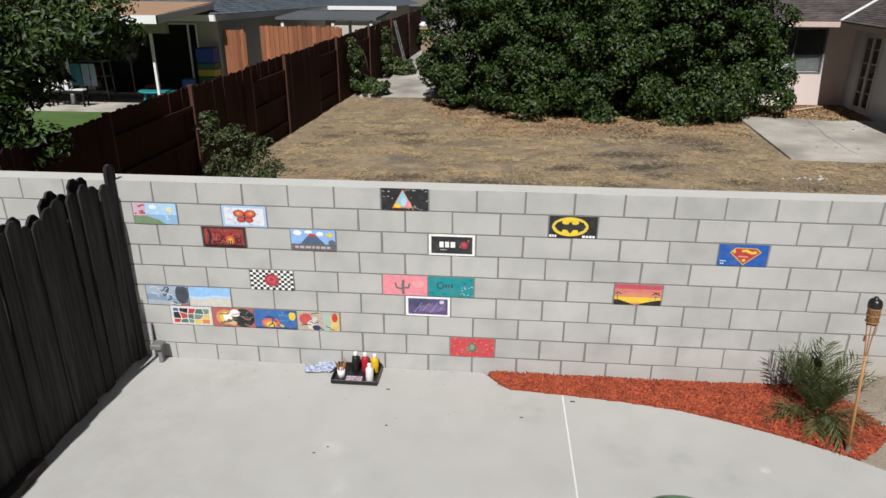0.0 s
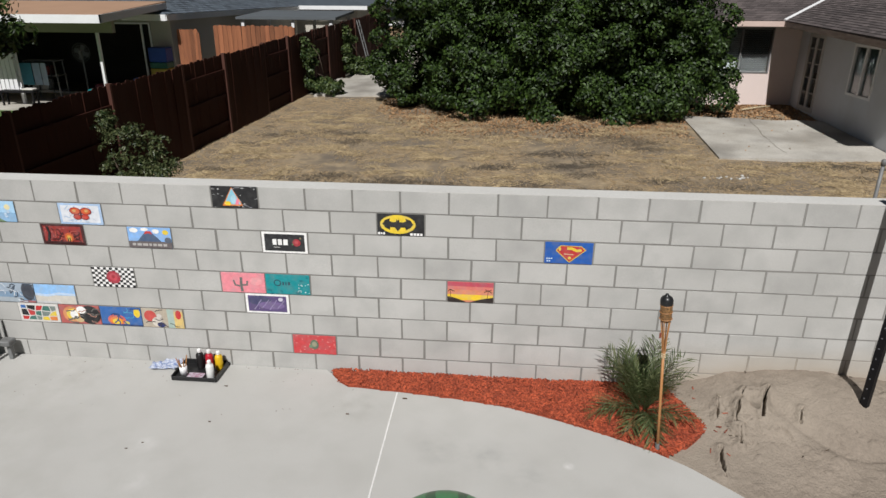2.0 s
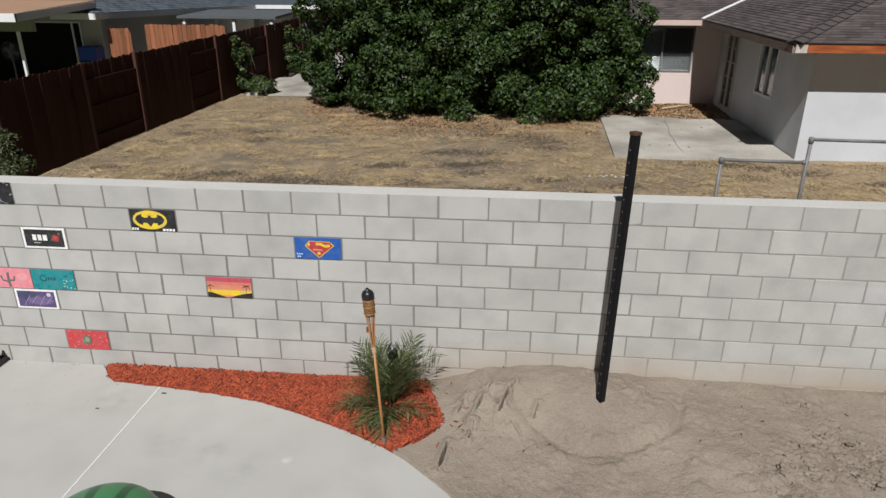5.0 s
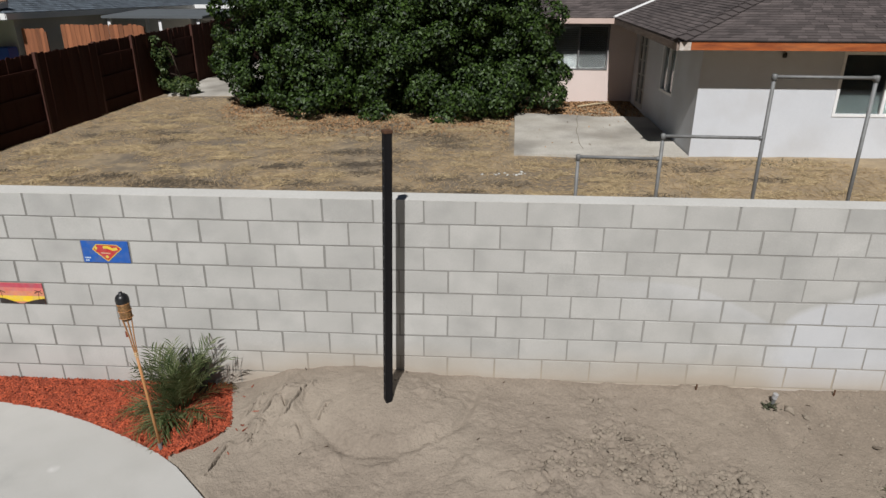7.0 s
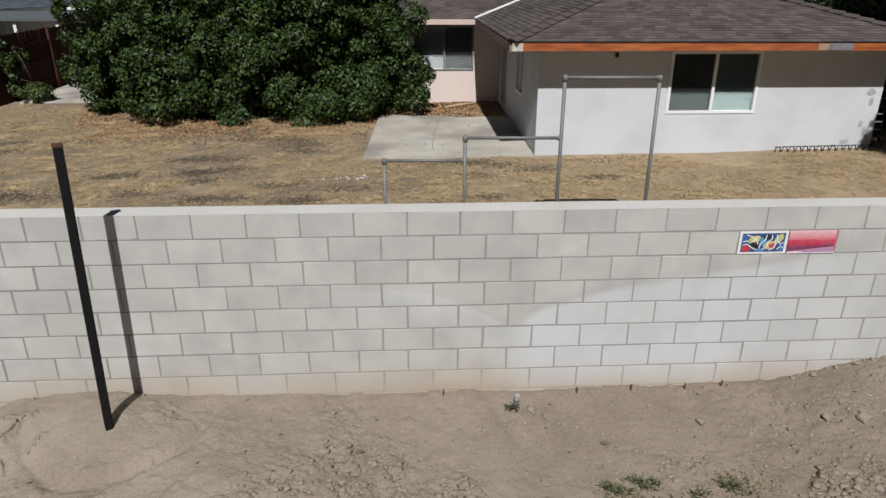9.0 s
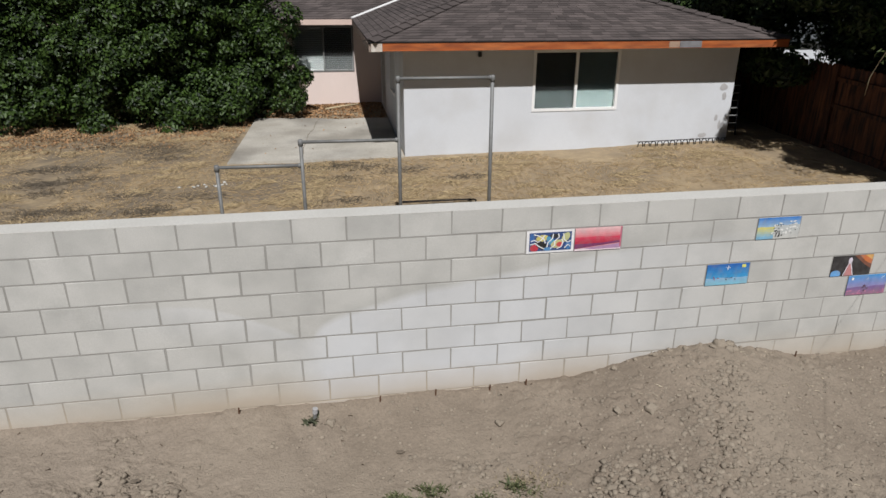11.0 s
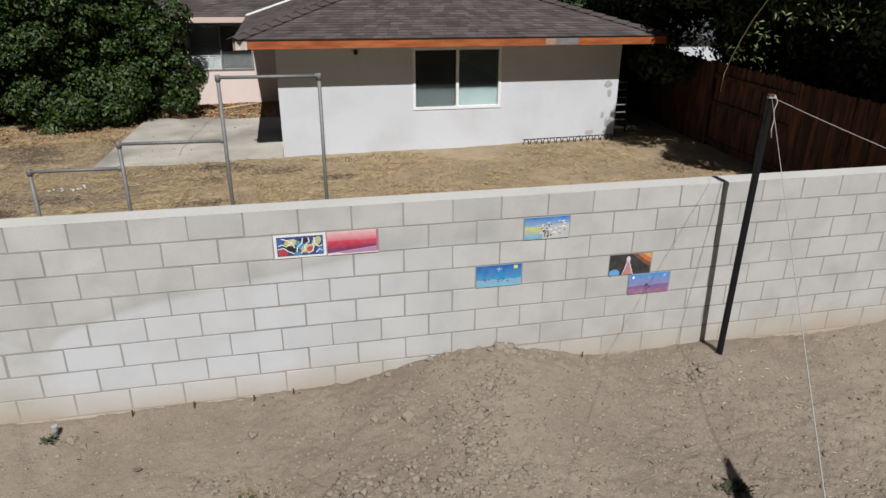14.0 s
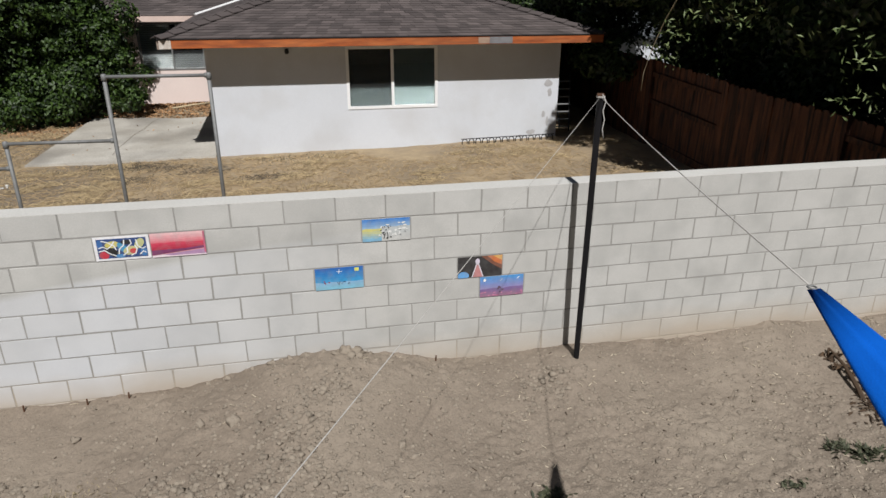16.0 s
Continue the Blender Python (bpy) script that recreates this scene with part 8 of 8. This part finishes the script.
def clod_mesh(name, x, y, z, size):
    """Small angular lumps, each an uneven eight-cornered stone."""
    n = len(x)
    corner = np.array([[-1, -1, -1], [1, -1, -1], [1, 1, -1], [-1, 1, -1], [-1, -1, 1], [1, -1, 1], [1, 1, 1], [-1, 1, 1]], float) * 0.5
    v = corner[None] * (1 + rng.uniform(-0.35, 0.35, (n, 8, 3))) * np.where(corner[None, :, 2:] > 0, 0.5, 1.0)
    a = rng.uniform(0, 2 * np.pi, n)
    c, s = np.cos(a), np.sin(a)
    v = np.stack([v[..., 0] * c[:, None] - v[..., 1] * s[:, None], v[..., 0] * s[:, None] + v[..., 1] * c[:, None], v[..., 2] * 0.55], -1)
    v = v * size[:, None, None] + np.stack([x, y, z], -1)[:, None]
    quad = np.array([[3, 2, 1, 0], [4, 5, 6, 7], [0, 1, 5, 4], [1, 2, 6, 5], [2, 3, 7, 6], [3, 0, 4, 7]])
    return mesh_of(name, v.reshape(-1, 3), (np.arange(n)[:, None, None] * 8 + quad[None]).reshape(-1, 4))


x, y = strewn(90000, 4.0, 18.5, -2.4, -0.01)
size = (0.004 + 0.038 * rng.random(len(x)) ** 5) * (1 + 0.9 * crusted(x, y))
patch = rng.random(len(x)) < 0.10 + 0.9 * crusted(x, y) + 0.16 * np.clip((x - 8.2) / 1.0, 0, 1) + 0.38 * np.clip((x - 10) / 1.5, 0, 1)
coarse = np.clip((x - 5.0) / 3, 0.4, 1)
size = size * coarse
x, y, size = x[patch], y[patch], size[patch]
tagged(part("clods", clod_mesh("clods", x, y, dirt_z(x, y) + size * 0.04, size), M_CLOD, kind="stuff"), "small crumbled clods of dry soil", "soil clods")
for cx, cy, s in ((12.22, -0.07, 0.085), (12.30, -0.06, 0.075), (12.26, -0.12, 0.06), (11.05, -0.05, 0.028), (11.22, -0.06, 0.034), (11.42, -0.05, 0.026), (11.58, -0.07, 0.04), (11.74, -0.05, 0.03), (11.88, -0.06, 0.045), (12.02, -0.05, 0.03), (12.12, -0.10, 0.04), (12.42, -0.06, 0.032), (12.6, -0.05, 0.036), (10.75, -1.2, 0.07), (10.9, -1.32, 0.06), (11.05, -1.22, 0.05), (10.6, -1.35, 0.055), (11.3, -0.62, 0.075), (11.0, -1.42, 0.06), (11.05, -0.55, 0.055), (10.1, -0.42, 0.05), (12.55, -1.0, 0.05), (8.75, -0.2, 0.055), (8.85, -0.28, 0.04), (12.32, -0.12, 0.05)):
    me = clod_mesh("rock", np.array([0.0]), np.array([0.0]), np.array([0.0]), np.array([s * 1.5]))
    bm = bmesh.new()
    bm.from_mesh(me)
    bmesh.ops.subdivide_edges(bm, edges=bm.edges, cuts=2, use_grid_fill=True)
    for v in bm.verts:
        v.co += v.co.normalized() * s * 0.45 * noise.noise(v.co * 26 + Vector((cx, cy, 0)) * 7) - v.co * 0.05 * (v.co.length / s)
    bmesh.ops.rotate(bm, verts=bm.verts, matrix=Euler((cx * 7 % 0.8 - 0.4, cy * 9 % 0.7, 0)).to_matrix())
    bmesh.ops.translate(bm, verts=bm.verts, vec=(cx, cy, float(dirt_z(np.array([cx]), np.array([cy]))[0]) + s * 0.3))
    tagged(part("rock", bm, M_CLOD), "lump of dry hard soil", "clod", "larger soil lumps")
x, y = strewn(3600, 4.2, 18.5, -2.4, -0.03, 1.0)
ok = rng.random(len(x)) < np.clip((x - 8.5) / 7, 0.04, 1) ** 1.5 * np.clip(0.25 + 2.6 * fractal(x, y, 0.5, 3, 211), 0, 1)
x, y = x[ok], y[ok]
tagged(part("straw_bits", chips("straw_bits", x, y, dirt_z(x, y) + 0.006, rng, 0.048, 0.0055, 0.003, 0.15), M_SOIL_STRAW, kind="stuff"), "pale bits of straw lying on the soil", "straw")
# lifted plates of dry crust, raised along their near edge
plate_v, plate_f, plate_n = [], [], 0
r_p = random.Random(44)
spots = [(7.35, -0.62, 0.08)]
spots += [(r_p.uniform(6.6, 11.8), r_p.uniform(-1.75, -0.55), r_p.uniform(0.035, 0.085)) for k in range(8)] + [(r_p.uniform(11.5, 16.5), r_p.uniform(-1.9, -0.35), r_p.uniform(0.03, 0.06)) for k in range(16)]
for cx, cy, s in spots:
    n = r_p.randint(5, 7)
    z = float(dirt_z(np.array([cx]), np.array([cy]))[0])
    lift, lean = s * r_p.uniform(0.25, 0.42), r_p.uniform(-0.25, 0.25)
    ring = [(math.cos(a) * r_p.uniform(0.35, 0.62), math.sin(a) * r_p.uniform(0.3, 0.5)) for a in (2 * math.pi * (k + r_p.uniform(-0.25, 0.25)) / n for k in range(n))]
    for top in (0, 1):
        plate_v += [(cx + u * s, cy + v * s, z + lift * (0.5 - v) + lean * u * s * 0.5 - 0.002 + top * (0.010 + 0.004 * r_p.random())) for u, v in ring]
    plate_f.append([plate_n + k for k in reversed(range(n))])
    plate_f.append([plate_n + n + k for k in range(n)])
    plate_f += [[plate_n + k, plate_n + (k + 1) % n, plate_n + n + (k + 1) % n, plate_n + n + k] for k in range(n)]
    plate_n += 2 * n
me = bpy.data.meshes.new("crust_plates")
me.from_pydata(plate_v, [], plate_f)
tagged(part("crust_plates", me, M_DIRT, kind="stuff"), "lifted plates of cracked dry soil crust", "soil crust")
# Dark slivers: twig bits, and stand-ins for the shade in small cracks.
x, y = strewn(150, 4.2, 18.5, -2.6, -0.02, 1.0)
tagged(part("twigs", chips("twigs", x, y, dirt_z(x, y) + 0.004, rng, 0.035, 0.007, 0.005, 0.3), surface("twig_and_crack_dark", (0.075, 0.05, 0.033), (0.05, 0.033, 0.02), scale=9, fine=50, bump=0, island=0.3), kind="stuff"), "dark twig fragments, some standing in for shadowed soil cracks", "twigs")

# straw, litter and tufts on the parched lawn
x, y = rng.uniform(-4.2, 18.6, 90000), rng.uniform(0.35, 14.6, 90000)
dense = fractal(x, y, 1.6, 4, 41) + 0.5 * fractal(x, y, 3.5, 2, 47) > -0.10 + 0.16 * (rng.random(len(x)) - 0.5)
x, y = x[dense], y[dense]
ok = ~((x > 6.8) & (y > 8.05)) & ~((x > 10.2) & (y > 7.9)) & ~((x < -0.3) & (x > -3.4) & (y > 14.7))
x, y = x[ok], y[ok]
tagged(part("dry_grass", chips("dry_grass", x, y, lawn_z(x, y) + 0.008, rng, 0.13, 0.006, 0.003, 0.22, 0.8), M_STRAW, kind="stuff"), "matted dry yellow grass stalks", "dry grass")
cx, cy = rng.uniform(-4.0, 18.2, 1300), rng.uniform(0.4, 12.5, 1300)
keep = fractal(cx, cy, 1.2, 3, 161) > 0.0
cx, cy = cx[keep], cy[keep]
pick = rng.integers(0, len(cx), 52000)
x, y = cx[pick] + rng.normal(0, 0.13, 52000), cy[pick] + rng.normal(0, 0.07, 52000)
ok = ~((x > 6.8) & (y > 8.0)) & ~((x > 10.2) & (y > 7.8)) & (y > 0.3) & (x > -4.3 + 0.08 * y)
x, y = x[ok], y[ok]
tagged(part("straw_mats", chips("straw_mats", x, y, lawn_z(x, y) + 0.02, rng, 0.15, 0.007, 0.003, 0.25, 0.8), M_BLEACHED, kind="stuff"), "pale clumps of dead bleached grass on the lawn", "dry grass")
cx, cy = rng.uniform(-4.0, 18.2, 420), rng.uniform(0.4, 11.5, 420)
keep = (fractal(cx, cy, 1.2, 3, 161) < 0.0) & (cx < 12.5 - 4 * rng.random(420))
cx, cy = cx[keep], cy[keep]
pick = rng.integers(0, len(cx), 18000)
x, y = cx[pick] + rng.normal(0, 0.24, 18000), cy[pick] + rng.normal(0, 0.11, 18000)
ok = ~((x > 6.8) & (y > 8.0)) & ~((x > 10.2) & (y > 7.8)) & (y > 0.3) & (x > -4.3 + 0.08 * y)
x, y = x[ok], y[ok]
tagged(part("dark_thatch", chips("dark_thatch", x, y, lawn_z(x, y) + 0.012, rng, 0.09, 0.008, 0.004, 0.25, 0.8), M_THATCH, kind="stuff"), "dark rotted patches of old grass", "dry grass")
x = rng.uniform(-1.0, 8.4, 8000)
front = 11.45 + 0.02 * (x - 4) ** 2 + np.where(x < 0.6, (0.6 - x) * 1.5, 0)
y = front - 0.15 + rng.normal(0, 0.85, 8000)
ok = (y > front - 1.9) & (y < 14.5) & ~((x > 6.9) & (y < 11.2))
x, y = x[ok], y[ok]
gz = lawn_z(x, y) + 0.02
tagged(part("leaf_litter", leaf_mesh("leaf_litter", np.stack([x, y, gz], -1), rng.normal(0, 0.5, (len(x), 3)) + np.array((0, 0, 1.0)), rng, 0.06, 0.035), M_LITTER, kind="stuff"), "fallen brown leaves under the tree", "leaf litter")


x, y = 7.2 + 3.05 * rng.random(2600), 13.6 - 2.1 * rng.random(2600) ** 1.6
ok = (x > 7.0 + 0.2 * (13.6 - y)) & (x < 10.25)
x, y = x[ok], y[ok]
tagged(part("leaf_litter", leaf_mesh("leaf_litter", np.stack([x, y, lawn_z(x, y) + 0.02], -1), rng.normal(0, 0.5, (len(x), 3)) + np.array((0, 0, 1.0)), rng, 0.08, 0.045), M_LITTER, kind="stuff"), "brown leaves drifted against the pink wall", "leaf litter")
x, y = 7.0 + 3.2 * rng.random(34), 8.3 + 5.0 * rng.random(34)
ok = x > 7.4 + 0.2 * np.maximum(y - 11, 0)
x, y = x[ok], y[ok]
tagged(part("leaf_litter", leaf_mesh("leaf_litter", np.stack([x, y, yard_z(x, y) + 0.055], -1), rng.normal(0, 0.4, (len(x), 3)) + np.array((0, 0, 1.0)), rng, 0.05, 0.03), M_LITTER, kind="stuff"), "stray leaves on the old slab", "leaf litter")


def tuft(name, at, count, spread, high, m, label, category="weed", ground=None, wide=0.012, seed=1, flat=0.5):
    r = np.random.default_rng(seed)
    ground = ground or dirt_z
    px, py = at[0] + r.normal(0, spread, count), at[1] + r.normal(0, spread * 0.6, count)
    pz = ground(px, py)
    a, h = r.uniform(0, 2 * np.pi, count), high * r.uniform(0.4, 1.1, count)
    out = np.stack([np.cos(a), np.sin(a), np.zeros(count)], -1)
    foot = np.stack([px, py, pz - 0.005], -1)
    side = np.stack([-np.sin(a), np.cos(a), np.zeros(count)], -1) * wide / 2
    mid = foot + out * (h * flat * 0.4)[:, None] + np.array((0, 0, 1)) * (h * 0.6)[:, None]
    tip = foot + out * (h * flat)[:, None] + np.array((0, 0, 1)) * h[:, None]
    v = np.stack([foot - side * 0.6, foot + side * 0.6, mid + side, tip, mid - side], 1).reshape(-1, 3)
    return tagged(part(name, mesh_of(name, v, np.arange(count * 5).reshape(-1, 5)), m), label, category, kind="stuff")


r_g = random.Random(31)
for k, (cx, cy, n) in enumerate(((9.18, -0.97, 170), (9.26, -1.03, 150), (9.42, -0.94, 190), (9.50, -0.99, 120), (10.06, -1.02, 190), (10.14, -1.08, 160), (9.15, -1.16, 170), (9.35, -1.20, 190),
                                 (9.52, -1.16, 200), (9.66, -1.20, 170), (9.82, -1.10, 110), (9.95, -1.24, 160), (9.75, -1.36, 190), (9.45, -1.40, 200), (10.15, -1.38, 150), (9.2, -1.42, 170))):
    tuft("grass_tuft", (cx, cy), n * 3 // 5, r_g.uniform(0.035, 0.065), r_g.uniform(0.03, 0.045), M_GRASS, "small clump of short green grass in soil", "grass", seed=50 + k, wide=0.008, flat=1.3)
for k in range(34):
    cx = r_g.uniform(8.85, 10.4)
    cy = r_g.uniform(-1.9, -1.05) + 0.12 * abs(cx - 9.5)
    tuft("dry_grass_tuft", (cx, cy), r_g.randint(60, 140), r_g.uniform(0.05, 0.12), r_g.uniform(0.018, 0.034), M_DRY_TUFT, "dry brown patch of short grass", "grass", seed=90 + k, wide=0.005, flat=1.5)
for k, (cx, cy, n, sp, h) in enumerate(((15.93, -1.56, 70, 0.05, 0.04), (16.06, -1.66, 110, 0.08, 0.042), (16.22, -1.72, 90, 0.08, 0.04), (13.52, -1.62, 120, 0.055, 0.04), (15.30, -1.86, 60, 0.05, 0.03), (8.60, -0.20, 30, 0.035, 0.04), (11.9, -1.75, 130, 0.14, 0.04))):
    tuft("weed", (cx, cy), n, sp, h, M_WEED, "low grey-green weed growing in dry soil", "weed", seed=60 + k, wide=0.020, flat=1.5)
for k, (cx, cy) in enumerate(((17.0, 3.2), (17.4, 2.9), (-1.3, 1.1), (-0.9, 1.4), (0.2, 0.9), (2.2, 1.2), (11.6, 7.6), (12.3, 7.7), (8.2, 7.7), (8.9, 7.6))):
    tuft("lawn_tuft", (cx, cy), 120, 0.26, 0.035 if k > 1 else 0.10, M_WEED if k < 2 or k > 5 else M_STRAW, "small tuft of grass on the parched lawn", "grass", ground=lawn_z, seed=80 + k, wide=0.014)

sprink = thing("sprinkler_riser", (8.62, -0.15, 0.1), "short white sprinkler pipe standing in soil", "sprinkler")
z = float(dirt_z(np.array([8.62]), np.array([-0.15]))[0])
part("pipe", tube(bmesh.new(), [(8.62, -0.15, z - 0.05), (8.63, -0.16, z + 0.075)], 0.016, 10), M_PIPE, sprink)
part("fitting", tube(bmesh.new(), [(8.628, -0.158, z + 0.06), (8.632, -0.162, z + 0.105)], 0.022, 10), surface("dusty_pvc", (0.42, 0.42, 0.43), (0.28, 0.27, 0.26), rough=0.6, scale=30, fine=80, amount=0.8), sprink, "dusty white threaded fitting")
for k, cx in enumerate((8.02, 9.16, 9.63, 10.10, 10.42, 13.0)):
    z = float(dirt_z(np.array([cx]), np.array([-0.05]))[0])
    tagged(part("stake", tube(bmesh.new(), [(cx, -0.05, z - 0.05), (cx + 0.004, -0.055, z + 0.055)], 0.007, 6), M_RUST), "short rusty stake stuck in soil by the wall", "stake", "stakes along the wall")

sapling = thing("withered_sapling", (16.6, -1.07, 0.0), "dead sapling fallen over with curled dark leaves beside a pale stake", "sapling")
z = float(dirt_z(np.array([16.6]), np.array([-1.07]))[0])
part("stake", tube(bmesh.new(), [(16.68, -1.10, z - 0.05), (16.74, -1.08, z + 0.26)], 0.016, 8), M_PALE_STRAW, sapling)
stalk = [Vector((16.60, -1.14, z - 0.04)), Vector((16.62, -1.02, z + 0.05)), Vector((16.65, -0.88, z + 0.10)), Vector((16.68, -0.76, z + 0.135)), Vector((16.71, -0.60, z + 0.155)), Vector((16.73, -0.50, z + 0.165))]
part("stem", tube(bmesh.new(), stalk, [0.024, 0.021, 0.019, 0.017, 0.013, 0.008], 7), M_DEAD, sapling)
r_s = np.random.default_rng(9)
for a, way in ((2, (0.10, 0.02, 0.02)), (3, (0.16, 0.01, -0.01)), (3, (-0.07, 0.07, -0.05)), (4, (-0.05, 0.02, -0.06)), (4, (0.07, 0.03, -0.03)), (3, (0.10, -0.08, -0.03)), (5, (-0.03, -0.03, -0.06))):
    root, end = stalk[a], stalk[a] + Vector(way)
    part("twig", tube(bmesh.new(), [root, root.lerp(end, 0.5) + Vector((0, 0, 0.015)), end], [0.012, 0.011, 0.006], 6), M_DEAD, sapling)
    pp = np.array(root.lerp(end, 0.8)) + r_s.normal(0, 1, (5, 3)) * np.array((0.022, 0.022, 0.012))
    part("leaf_cluster", leaf_mesh("leaf_cluster", pp, r_s.normal(0, 1, (5, 3)), r_s, 0.085, 0.045), M_DEAD, sapling)
x, y = 16.70 + r_s.normal(0, 0.13, 260), -1.22 + r_s.normal(0, 0.09, 260)
tagged(part("sapling_litter", leaf_mesh("sapling_litter", np.stack([x, y, dirt_z(x, y) + 0.012], -1), r_s.normal(0, 0.25, (260, 3)) + np.array((0, 0, 1)), r_s, 0.06, 0.022), M_DEAD, kind="stuff"), "dead dark leaves round the sapling's foot", "leaf litter")

# specks and scuffs on the patio
x, y = rng.uniform(-2.2, 1.4, 60), -0.03 - 0.8 * rng.random(60) ** 3
tagged(part("specks", chips("specks", x, y, np.full(60, 0.0025), rng, 0.009, 0.004, 0.002, 0.1), M_RUST, kind="stuff"), "tiny specks of dirt on the concrete", "specks")
for cx, cy, s in ((1.25, -0.67, 0.028), (0.14, -0.88, 0.022), (-0.27, -1.19, 0.018), (-0.36, -1.27, 0.02), (1.70, -0.40, 0.04), (0.07, -0.36, 0.03)):
    tagged(part("leaf_fragment", box(cx - s / 2, cx + s / 2, cy - s / 5, cy + s / 5, 0.0008, 0.004), M_DEAD), "dark dry leaf fragment on the concrete", "leaf", "fragments on the patio")
x, y = 6.75 + rng.normal(0, 0.22, 14), 6.85 + rng.normal(0, 0.08, 14)
tagged(part("rubble", clod_mesh("rubble", x, y, lawn_z(x, y) + 0.02, 0.025 + 0.04 * rng.random(14)), M_CAP, kind="stuff"), "white chips of broken plaster on the lawn", "rubble")
